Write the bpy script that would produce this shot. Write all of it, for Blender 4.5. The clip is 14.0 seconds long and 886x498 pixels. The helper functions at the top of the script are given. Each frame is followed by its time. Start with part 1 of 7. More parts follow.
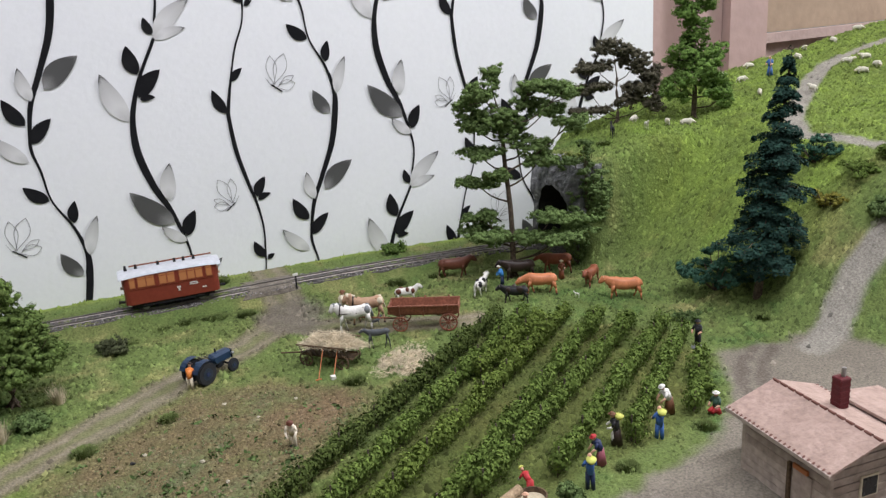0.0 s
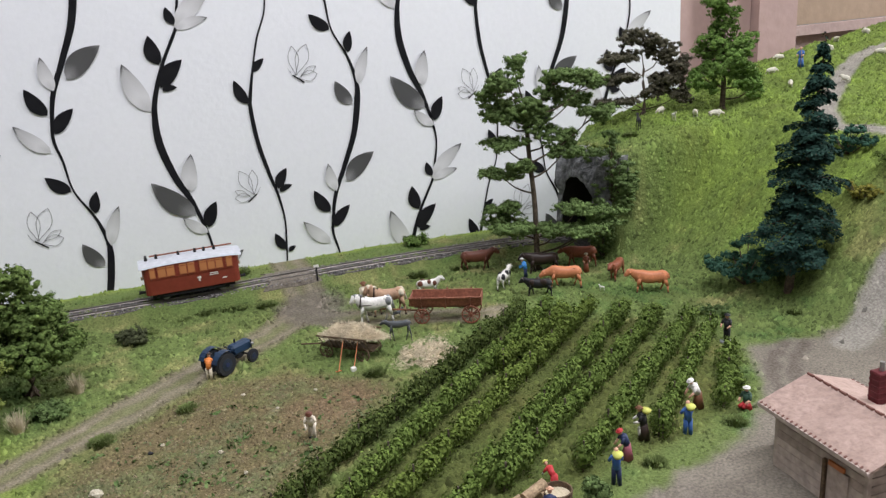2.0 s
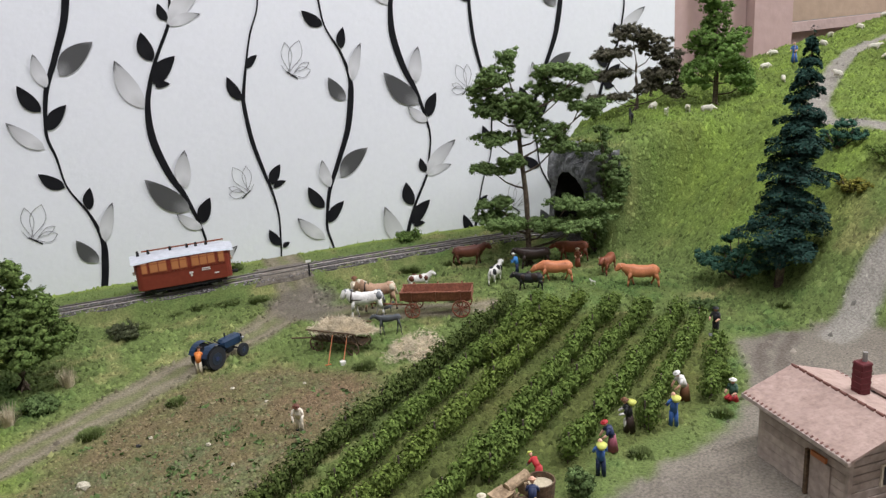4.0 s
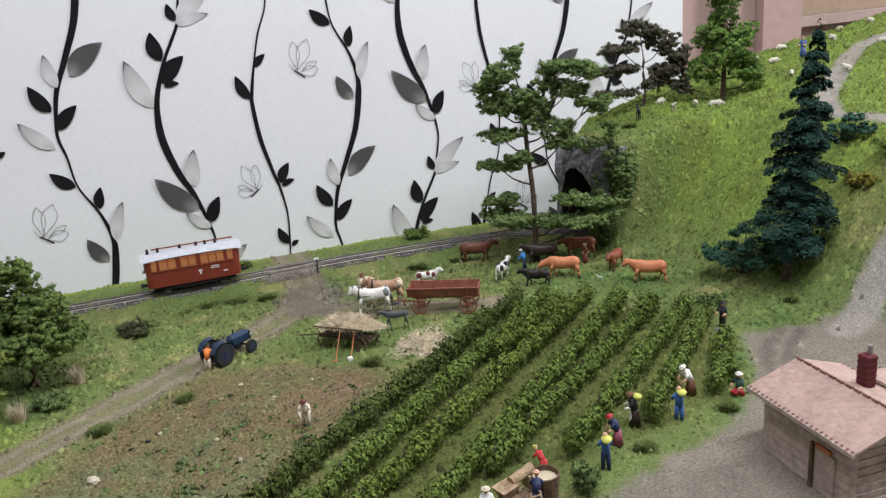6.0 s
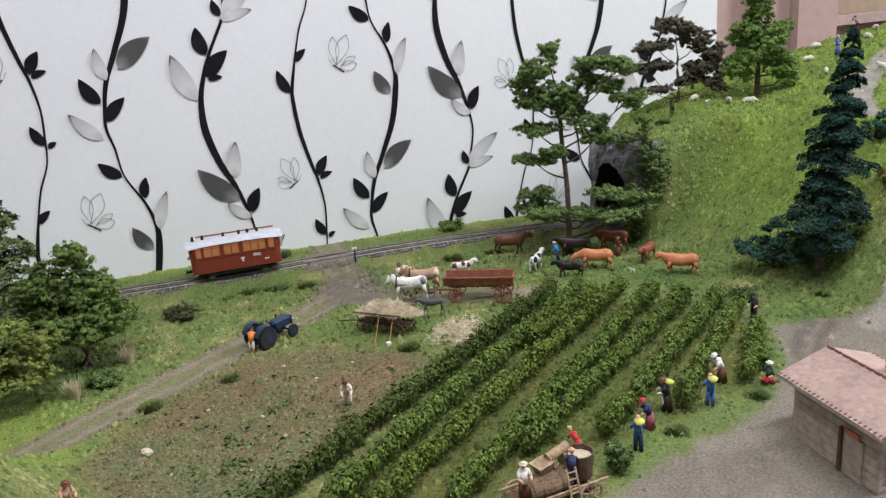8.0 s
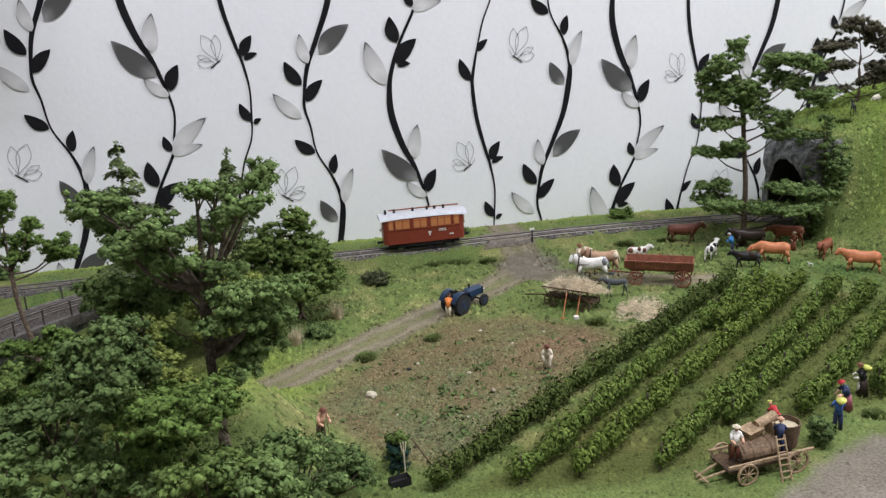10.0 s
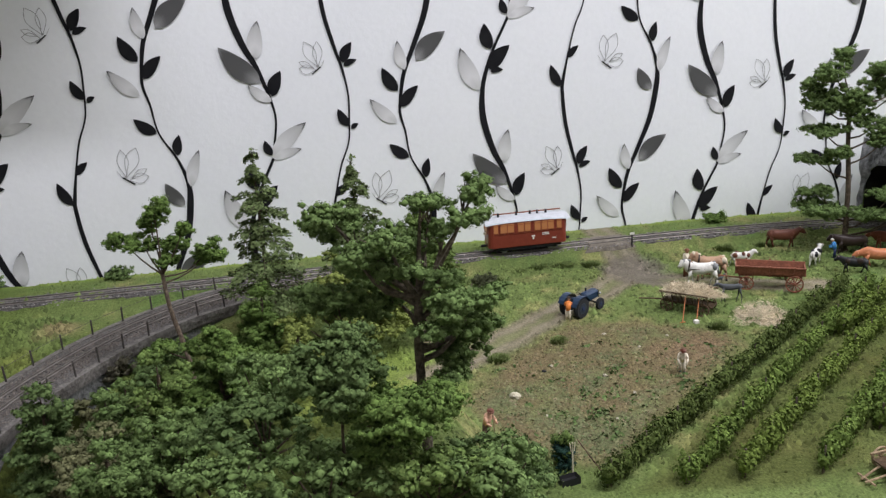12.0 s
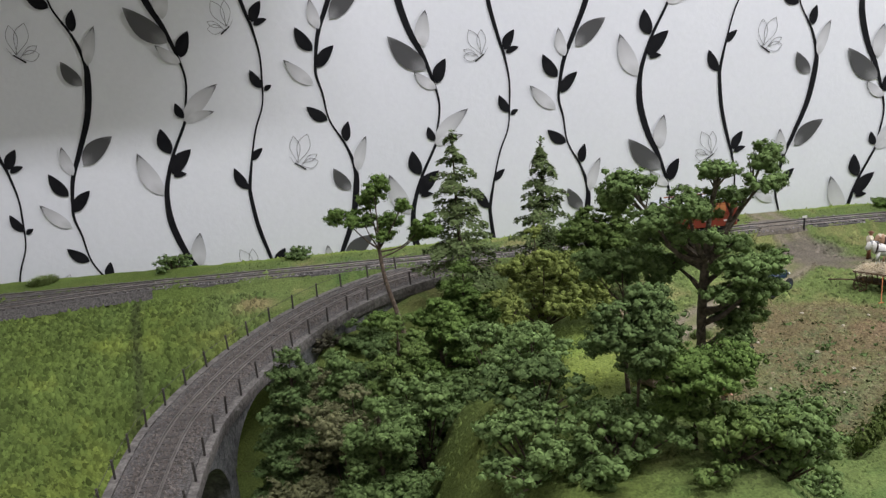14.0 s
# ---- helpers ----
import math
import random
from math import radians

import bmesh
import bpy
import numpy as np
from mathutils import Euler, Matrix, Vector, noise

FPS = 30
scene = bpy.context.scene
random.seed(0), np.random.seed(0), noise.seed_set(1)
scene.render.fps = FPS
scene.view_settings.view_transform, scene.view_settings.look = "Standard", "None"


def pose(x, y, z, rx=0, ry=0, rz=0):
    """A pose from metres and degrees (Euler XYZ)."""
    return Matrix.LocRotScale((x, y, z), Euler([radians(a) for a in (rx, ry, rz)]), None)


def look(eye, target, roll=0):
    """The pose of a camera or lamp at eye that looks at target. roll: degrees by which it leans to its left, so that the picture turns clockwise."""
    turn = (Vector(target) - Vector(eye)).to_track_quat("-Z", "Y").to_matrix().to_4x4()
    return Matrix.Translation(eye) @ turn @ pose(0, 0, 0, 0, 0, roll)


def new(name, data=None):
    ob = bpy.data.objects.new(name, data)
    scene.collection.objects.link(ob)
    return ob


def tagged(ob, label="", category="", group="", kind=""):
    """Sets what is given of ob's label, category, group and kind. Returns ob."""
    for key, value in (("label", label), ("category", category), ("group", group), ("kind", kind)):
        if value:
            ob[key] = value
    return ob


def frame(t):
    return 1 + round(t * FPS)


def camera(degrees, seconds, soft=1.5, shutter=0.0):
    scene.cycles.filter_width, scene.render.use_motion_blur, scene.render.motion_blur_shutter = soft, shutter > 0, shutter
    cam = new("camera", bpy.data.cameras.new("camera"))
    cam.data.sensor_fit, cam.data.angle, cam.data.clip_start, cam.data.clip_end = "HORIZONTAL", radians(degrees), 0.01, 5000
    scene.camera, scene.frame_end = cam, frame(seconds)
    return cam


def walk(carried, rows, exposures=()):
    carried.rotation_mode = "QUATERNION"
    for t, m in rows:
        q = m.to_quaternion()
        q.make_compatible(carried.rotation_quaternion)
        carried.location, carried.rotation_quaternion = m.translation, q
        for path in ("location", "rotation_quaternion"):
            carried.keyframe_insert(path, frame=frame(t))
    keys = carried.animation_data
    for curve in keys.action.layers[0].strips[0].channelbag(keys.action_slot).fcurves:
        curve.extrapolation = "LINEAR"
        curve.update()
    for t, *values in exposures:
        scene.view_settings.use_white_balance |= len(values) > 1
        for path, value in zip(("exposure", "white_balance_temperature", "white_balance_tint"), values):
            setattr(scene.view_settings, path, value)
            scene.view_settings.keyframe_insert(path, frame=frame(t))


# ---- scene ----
cam = camera(55.7, 14.0, soft=1.35)
PATH = [
    (0, (0.0303, -0.0276, 0.2422), (0.8306, 1.7067, -0.3510), -3.80),
    (0.5, (0.0333, -0.0257, 0.2391), (0.8269, 1.7111, -0.3560), -3.68),
    (1, (0.0313, -0.0241, 0.2396), (0.8021, 1.7241, -0.3519), -3.87),
    (1.5, (0.0353, -0.0199, 0.2364), (0.7992, 1.7315, -0.3543), -3.91),
    (2, (0.0328, -0.0196, 0.2343), (0.7858, 1.7354, -0.3598), -3.92),
    (2.5, (0.0357, -0.0209, 0.2343), (0.7831, 1.7368, -0.3590), -4.10),
    (3, (0.0360, -0.0249, 0.2328), (0.7848, 1.7316, -0.3622), -4.02),
    (5.5, (0.0447, -0.0251, 0.2298), (0.7837, 1.7350, -0.3669), -4.45),
    (6, (0.0416, -0.0287, 0.2294), (0.7642, 1.7383, -0.3667), -4.63),
    (6.5, (0.0350, -0.0313, 0.2306), (0.7497, 1.7385, -0.3669), -4.66),
    (7, (0.0348, -0.0317, 0.2290), (0.7440, 1.7408, -0.3671), -4.62),
    (9.5, (-0.0141, -0.0637, 0.2295), (0.4687, 1.7839, -0.3652), -3.83),
    (10, (-0.0396, -0.0655, 0.2339), (0.3678, 1.8007, -0.3586), -3.54),
    (10.5, (-0.0617, -0.0612, 0.2385), (0.3255, 1.8097, -0.3529), -3.49),
    (11, (-0.0723, -0.0588, 0.2404), (0.3116, 1.8121, -0.3531), -3.60),
    (11.5, (-0.0909, -0.0618, 0.2453), (0.2904, 1.8103, -0.3464), -3.57),
    (12, (-0.1183, -0.0626, 0.2481), (0.2467, 1.8118, -0.3463), -3.60),
    (12.5, (-0.1475, -0.0623, 0.2503), (0.1818, 1.8188, -0.3439), -3.82),
    (13, (-0.1728, -0.0638, 0.2515), (0.1192, 1.8236, -0.3421), -4.03),
    (13.5, (-0.1975, -0.0667, 0.2507), (0.0462, 1.8279, -0.3421), -4.36),
    (14, (-0.2164, -0.0666, 0.2472), (-0.0123, 1.8328, -0.3448), -4.70),
]
walk(cam, [(t, look(eye, target, roll)) for t, eye, target, roll in PATH], exposures=[(0, -0.08)])

# ---- light: ceiling tubes of the room, and a weak even fill from the room's own daylight ----
world = bpy.data.worlds.new("room_air")
scene.world = world
world.use_nodes = True
world.node_tree.nodes["Background"].inputs[0].default_value = (0.93, 0.97, 1.0, 1)
world.node_tree.nodes["Background"].inputs[1].default_value = 0.25


def ceiling_lamp(x, y, w, d, watts):
    lamp = bpy.data.lights.new("ceiling_tube", "AREA")
    lamp.shape, lamp.size, lamp.size_y, lamp.energy, lamp.color = "RECTANGLE", w, d, watts, (0.935, 0.93, 1.0)
    ob = new("ceiling_tube", lamp)
    ob.matrix_world = pose(x, y, 1.58)
    return ob


ceiling_lamp(0.25, -0.15, 1.5, 0.16, 39)
ceiling_lamp(-0.1, -1.7, 1.2, 0.16, 4.5)

# daylight that comes in through the window of the east wall
day = bpy.data.lights.new("window_daylight", "AREA")
day.shape, day.size, day.size_y, day.energy, day.color = "RECTANGLE", 0.30, 0.60, 38, (0.97, 0.97, 1.0)
new("window_daylight", day).matrix_world = look((2.19, 0.25, 0.98), (1.0, 0.25, 0.70))


# ---- materials ----
def material(name, colours, scale=300.0, rough=0.8, bump=0.25, fine=1200.0, metal=0.0, spec=0.3, by="noise", mottle=0.35):
    """Two scales of colour and a fine relief. by: noise, island (each loose piece), object (each object) or tint (a stored soil colour)."""
    m = bpy.data.materials.new(name)
    m.use_nodes = True
    n, link = m.node_tree.nodes, m.node_tree.links.new
    s = n["Principled BSDF"]
    s.inputs["Roughness"].default_value, s.inputs["Metallic"].default_value = rough, metal
    s.inputs["Specular IOR Level"].default_value = spec
    place = n.new("ShaderNodeTexCoord")

    def grain(size, detail):
        g = n.new("ShaderNodeTexNoise")
        g.inputs["Scale"].default_value, g.inputs["Detail"].default_value = size, detail
        link(place.outputs["Object"], g.inputs["Vector"])
        return g.outputs["Fac"]

    coarse, small = grain(scale, 4), grain(fine, 3)
    if by == "tint":
        a = n.new("ShaderNodeAttribute")
        a.attribute_name = "tint"
        base = a.outputs["Color"]
    else:
        ramp = n.new("ShaderNodeValToRGB")
        e = ramp.color_ramp.elements
        while len(e) < len(colours):
            e.new(0.5)
        for i, c in enumerate(colours):
            span = (0.3, 0.7) if by == "noise" else (0.0, 1.0)
            e[i].position = span[0] + (span[1] - span[0]) * i / max(1, len(colours) - 1)
            e[i].color = (*c, 1)
        if by == "island":
            link(n.new("ShaderNodeNewGeometry").outputs["Random Per Island"], ramp.inputs["Fac"])
        elif by == "object":
            link(n.new("ShaderNodeObjectInfo").outputs["Random"], ramp.inputs["Fac"])
        else:
            link(coarse, ramp.inputs["Fac"])
        base = ramp.outputs["Color"]
    spread = n.new("ShaderNodeMapRange")
    spread.inputs["From Min"].default_value, spread.inputs["From Max"].default_value = 0.25, 0.75
    spread.inputs["To Min"].default_value, spread.inputs["To Max"].default_value = 1 - mottle, 1 + mottle
    link(small, spread.inputs["Value"])
    mix = n.new("ShaderNodeMix")
    mix.data_type, mix.blend_type = "RGBA", "MULTIPLY"
    mix.inputs["Factor"].default_value = 1.0
    link(base, mix.inputs["A"])
    link(spread.outputs["Result"], mix.inputs["B"])
    link(mix.outputs["Result"], s.inputs["Base Color"])
    if bump:
        b = n.new("ShaderNodeBump")
        b.inputs["Strength"].default_value, b.inputs["Distance"].default_value = bump, 0.6 / fine
        link(small, b.inputs["Height"])
        link(b.outputs["Normal"], s.inputs["Normal"])
    return m


M_SOIL = material("turf_and_soil", [], scale=60, rough=0.95, bump=0.9, fine=700, by="tint", spec=0.1, mottle=0.38)
M_TURF = material("turf_flock", [], rough=0.95, bump=0, fine=500, by="tint", spec=0.1, mottle=0.15)
M_WALL = material("white_wallpaper", [(0.705, 0.717, 0.757), (0.755, 0.767, 0.800)], scale=3, rough=0.55, bump=0.06, fine=220, mottle=0.02)
M_PINK = material("old_pink_paint", [(0.36, 0.255, 0.232), (0.42, 0.30, 0.272)], scale=6, rough=0.6, bump=0.1, fine=60, mottle=0.06)
M_BOARD = material("dusty_pink_board", [(0.32, 0.235, 0.215), (0.40, 0.305, 0.275)], scale=8, rough=0.7, bump=0.2, fine=90, mottle=0.1)
M_OCHRE = material("ochre_panel", [(0.26, 0.19, 0.135), (0.32, 0.24, 0.17)], scale=5, rough=0.5, bump=0.1, fine=70, mottle=0.08)
M_PLASTER = material("room_plaster", [(0.62, 0.60, 0.57), (0.68, 0.66, 0.63)], scale=2, rough=0.9, bump=0.1, fine=60, mottle=0.04)
M_CEIL = material("ceiling_paint", [(0.78, 0.78, 0.77), (0.82, 0.82, 0.81)], scale=2, rough=0.9, bump=0.05, fine=50, mottle=0.03)
M_FLOOR = material("floor_lino", [(0.24, 0.22, 0.20), (0.30, 0.28, 0.25)], scale=5, rough=0.5, bump=0.05, fine=60, mottle=0.1)
M_TABLE = material("layout_frame_wood", [(0.25, 0.17, 0.10), (0.34, 0.24, 0.14)], scale=20, rough=0.6, bump=0.2, fine=120, mottle=0.15)
M_INK = material("black_print", [(0.008, 0.008, 0.010), (0.014, 0.014, 0.016)], scale=80, rough=0.9, spec=0.1, bump=0.0, mottle=0.1)
M_BALLAST = material("grey_ballast", [(0.045, 0.042, 0.040), (0.085, 0.079, 0.075), (0.13, 0.122, 0.115)], rough=0.95, bump=0.9, fine=900, scale=700, mottle=0.4)
M_STONES = material("ballast_stone", [(0.05, 0.048, 0.047), (0.12, 0.113, 0.108), (0.24, 0.225, 0.215)], rough=0.95, bump=0, by="island")
M_DECK = material("brown_grey_deck_ballast", [(0.060, 0.051, 0.045), (0.102, 0.088, 0.078), (0.15, 0.131, 0.116)], rough=0.95, bump=0, by="island")
M_SLEEPER = material("stained_sleeper", [(0.060, 0.054, 0.050), (0.088, 0.080, 0.075)], rough=0.85, bump=0.3, scale=400, by="object")
M_RAIL = material("worn_rail_steel", [(0.16, 0.145, 0.133), (0.26, 0.237, 0.218)], rough=0.38, metal=0.65, bump=0.05, scale=120, mottle=0.2)
M_VIADUCT = material("grey_viaduct_stone", [(0.07, 0.073, 0.073), (0.115, 0.117, 0.116), (0.165, 0.164, 0.158)], rough=0.9, bump=0.8, fine=420, scale=160)
M_COPING = material("brown_grey_coping", [(0.085, 0.078, 0.072), (0.125, 0.115, 0.106), (0.16, 0.15, 0.14)], rough=0.9, bump=0.8, fine=420, scale=160)
M_ROCK = material("grey_portal_rock", [(0.09, 0.092, 0.095), (0.16, 0.163, 0.168), (0.24, 0.243, 0.248)], rough=0.9, bump=1.0, fine=260, scale=120)
# Near-black colour stands in for the unlit depth of the tunnel
M_DARK = material("tunnel_darkness", [(0.012, 0.011, 0.010), (0.02, 0.018, 0.016)], rough=1.0, bump=0.2)


def leaf_print(name, dark, light):
    """Brushed grey leaf: the tone runs along the leaf's own length."""
    m = bpy.data.materials.new(name)
    m.use_nodes = True
    n, link = m.node_tree.nodes, m.node_tree.links.new
    s = n["Principled BSDF"]
    s.inputs["Roughness"].default_value = 0.5
    a = n.new("ShaderNodeAttribute")
    a.attribute_name = "along"
    noise_ = n.new("ShaderNodeTexNoise")
    noise_.inputs["Scale"].default_value, noise_.inputs["Detail"].default_value = 140, 4
    add = n.new("ShaderNodeMath")
    add.operation = "MULTIPLY_ADD"
    add.inputs[1].default_value = 0.28
    link(noise_.outputs["Fac"], add.inputs[0])
    link(a.outputs["Fac"], add.inputs[2])
    ramp = n.new("ShaderNodeValToRGB")
    e = ramp.color_ramp.elements
    for i, (at, c) in enumerate(zip((0.12, 0.45, 0.9, 1.1), (light[0], light[1], dark[0], dark[1]))):
        if i > 1:
            e.new(min(1.0, at))
        e[i].position, e[i].color = min(1.0, at), (c, c, c * 1.03, 1)
    link(add.outputs[0], ramp.inputs["Fac"])
    link(ramp.outputs["Color"], s.inputs["Base Color"])
    return m


M_LEAFLIGHT = leaf_print("pale_grey_print", (0.40, 0.03), (0.42, 0.60))
M_LEAFGREY = leaf_print("charcoal_grey_print", (0.06, 0.16), (0.30, 0.07))


# ---- mesh helpers ----
def mesh_of(name, verts, faces, mats=(), smooth=False, colours=None, attribute="tint"):
    me = bpy.data.meshes.new(name)
    me.from_pydata([tuple(map(float, v)) for v in verts], [], [tuple(int(i) for i in f) for f in faces])
    for m in mats:
        me.materials.append(m)
    if smooth:
        me.polygons.foreach_set("use_smooth", [True] * len(me.polygons))
    if colours is not None:
        layer = me.color_attributes.new(attribute, "FLOAT_COLOR", "POINT")
        layer.data.foreach_set("color", np.hstack([np.asarray(colours, float), np.ones((len(colours), 1))]).ravel())
    me.update()
    return me


def quick_mesh(name, verts, quads, mats, colours=None, smooth=False):
    """Large meshes of like faces, from arrays."""
    verts, quads = np.asarray(verts, np.float32), np.asarray(quads, np.int32)
    k = quads.shape[1]
    me = bpy.data.meshes.new(name)
    me.vertices.add(len(verts))
    me.vertices.foreach_set("co", verts.ravel())
    me.loops.add(quads.size)
    me.loops.foreach_set("vertex_index", quads.ravel())
    me.polygons.add(len(quads))
    me.polygons.foreach_set("loop_start", np.arange(0, quads.size, k, dtype=np.int32))
    if smooth:
        me.polygons.foreach_set("use_smooth", np.ones(len(quads), bool))
    for m in mats:
        me.materials.append(m)
    if colours is not None:
        layer = me.color_attributes.new("tint", "FLOAT_COLOR", "POINT")
        layer.data.foreach_set("color", np.hstack([np.asarray(colours, np.float32), np.ones((len(verts), 1), np.float32)]).ravel())
    me.update(calc_edges=True)
    return me


def thing(name, label, category, group="", kind="", at=None):
    ob = new(name)
    if at is not None:
        ob.matrix_world = at
    return tagged(ob, label, category, group, kind)


def part(name, data, mat, parent, label=""):
    """Links a bmesh or a mesh as one mesh object under a thing or a part."""
    if isinstance(data, bmesh.types.BMesh):
        me = bpy.data.meshes.new(name)
        data.to_mesh(me)
        data.free()
    else:
        me = data
    if mat is not None and not me.materials:
        me.materials.append(mat)
    ob = new(name, me)
    ob.parent = parent
    if label:
        ob["label"] = label
    return ob


def box(bm, cx, cy, cz, sx, sy, sz, turn=None, bevel=0.0):
    r = bmesh.ops.create_cube(bm, size=1.0)
    m = Matrix.LocRotScale((cx, cy, cz), turn, (sx, sy, sz))
    bmesh.ops.transform(bm, matrix=m, verts=r["verts"])
    if bevel:
        edges = list({e for v in r["verts"] for e in v.link_edges})
        bmesh.ops.bevel(bm, geom=edges, offset=bevel, segments=1, affect="EDGES")
    return bm


def rod(bm, a, b, r1, r2=None, seg=7):
    a, b = Vector(a), Vector(b)
    r2 = r1 if r2 is None else r2
    way = b - a
    m = Matrix.Translation((a + b) / 2) @ way.to_track_quat("Z", "Y").to_matrix().to_4x4()
    bmesh.ops.create_cone(bm, cap_ends=True, segments=seg, radius1=r1, radius2=r2, depth=way.length, matrix=m)
    return bm


def ball(bm, c, sx, sy, sz, turn=None, sub=2):
    bmesh.ops.create_icosphere(bm, subdivisions=sub, radius=1.0, matrix=Matrix.LocRotScale(c, turn, (sx, sy, sz)))
    return bm


def smooth_step(a, b, v):
    t = np.clip((np.asarray(v, float) - a) / (b - a), 0, 1)
    return t * t * (3 - 2 * t)


def curve_through(points, step=0.004):
    """A smooth line through a few plan points, sampled evenly."""
    p = np.array(points, float)
    p = np.vstack([2 * p[0] - p[1], p, 2 * p[-1] - p[-2]])
    out = []
    for i in range(1, len(p) - 2):
        for t in np.linspace(0, 1, 24, endpoint=False):
            a, b, c, d = p[i - 1], p[i], p[i + 1], p[i + 2]
            out.append(0.5 * (2 * b + (c - a) * t + (2 * a - 5 * b + 4 * c - d) * t * t + (3 * b - a - 3 * c + d) * t ** 3))
    out = np.array(out + [p[-2]])
    s = np.r_[0, np.cumsum(np.linalg.norm(np.diff(out, axis=0), axis=1))]
    at = np.linspace(0, s[-1], max(2, int(s[-1] / step)))
    return np.stack([np.interp(at, s, out[:, k]) for k in range(p.shape[1])], 1)


def fractal(x, y, scale, seed=0.0):
    """Cheap layered value noise on arrays, -1 to 1."""
    def hashed(i, j):
        v = np.sin(i * 127.1 + j * 311.7 + seed * 74.7) * 43758.5453
        return v - np.floor(v)
    total, amp = 0.0, 0.0
    for k in range(3):
        u, v = x * scale * 2 ** k, y * scale * 2 ** k
        i, j = np.floor(u), np.floor(v)
        fu, fv = u - i, v - j
        fu, fv = fu * fu * (3 - 2 * fu), fv * fv * (3 - 2 * fv)
        val = (hashed(i, j) * (1 - fu) + hashed(i + 1, j) * fu) * (1 - fv) + (hashed(i, j + 1) * (1 - fu) + hashed(i + 1, j + 1) * fu) * fv
        total, amp = total + (2 * val - 1) / 1.8 ** k, amp + 1 / 1.8 ** k
    return total / amp


# ---- the lie of the land ----
MAIN = curve_through([(-0.78, 0.722), (-0.54, 0.701), (-0.39, 0.690), (-0.23, 0.679), (-0.1, 0.670), (0.006, 0.663), (0.09, 0.656), (0.18, 0.652), (0.275, 0.645), (0.38, 0.629), (0.46, 0.607), (0.56, 0.565)])
BRANCH = curve_through([(-0.78, 0.668), (-0.62, 0.672), (-0.52, 0.676), (-0.43, 0.686), (-0.33, 0.6875)])
BRIDGE = curve_through([(-0.335, 0.20), (-0.338, 0.30), (-0.336, 0.38), (-0.327, 0.43), (-0.302, 0.497), (-0.262, 0.565), (-0.213, 0.615), (-0.15, 0.648), (-0.07, 0.663), (0.0, 0.6635)])
BED = 0.0085


def track_y(x):
    return np.interp(x, MAIN[:, 0], MAIN[:, 1])


def to_line(x, y, line):
    """Distance of plan points from a line."""
    best = np.full(np.shape(x), 9.0)
    for (ax, ay), (bx, by) in zip(line[:-1], line[1:]):
        dx, dy = bx - ax, by - ay
        t = np.clip(((x - ax) * dx + (y - ay) * dy) / (dx * dx + dy * dy + 1e-12), 0, 1)
        best = np.minimum(best, np.hypot(x - ax - t * dx, y - ay - t * dy))
    return best


def inside(x, y, polygon):
    """Signed distance of plan points to a polygon, positive inside."""
    x, y = np.asarray(x, float), np.asarray(y, float)
    p = np.array(polygon)
    q = np.roll(p, -1, 0)
    odd = np.zeros(x.shape, bool)
    for (ax, ay), (bx, by) in zip(p, q):
        odd ^= ((ay > y) != (by > y)) & (x < (bx - ax) * (y - ay) / (by - ay + 1e-12) + ax)
    d = to_line(x, y, np.vstack([p, p[:1]]))
    return np.where(odd, d, -d)


def height(x, y):
    x, y = np.asarray(x, float), np.asarray(y, float)
    d = y - track_y(x)
    bank = BED * smooth_step(-0.0205, -0.0105, d)
    valley = -0.095 * smooth_step(-0.07, -0.27, x) * smooth_step(0.64, 0.46, y) + 0.045 * smooth_step(-0.37, -0.5, x) * smooth_step(0.64, 0.44, y)
    valley += (-0.010 - valley) * np.exp(-((x + 0.240) / 0.06) ** 2 - ((y - 0.548) / 0.06) ** 2)
    mound = smooth_step(-0.004, -0.066, x) * smooth_step(-0.235, -0.14, x) * smooth_step(0.44, 0.33, y)
    valley = valley * (1 - mound) + 0.050 * mound
    foot = 0.462 + 0.10 * smooth_step(0.38, 0.22, y)
    s = x - foot
    slope = 0.098 * smooth_step(-0.01, 0.15, s) * (0.7 + 0.3 * smooth_step(0.2, 0.4, y)) + 0.15 * np.maximum(0, s - 0.12)
    sp = x - 0.437 - 0.85 * np.maximum(0, y - 0.640)
    cliff = 0.083 * smooth_step(0, 0.016, sp) + 0.02 * smooth_step(0.0, 0.12, sp) + 0.15 * np.maximum(0, s - 0.12)
    w = smooth_step(0.545, 0.575, y)
    hill = (slope * (1 - w) + cliff * w) * (1 - 0.55 * smooth_step(0.72, 0.816, y))
    bank = bank * (1 - smooth_step(0.43, 0.46, x)) - 0.07 * smooth_step(0.047, 0.09, d) * (1 - smooth_step(-0.02, 0.02, sp))
    lumps = 0.0012 * fractal(x, y, 45, 1) + 0.0006 * fractal(x, y, 160, 2)
    return bank + valley + hill + lumps * (1 + 2.0 * smooth_step(0.45, 0.6, x))


def ground_z(x, y):
    return float(height(np.array([x]), np.array([y]))[0])


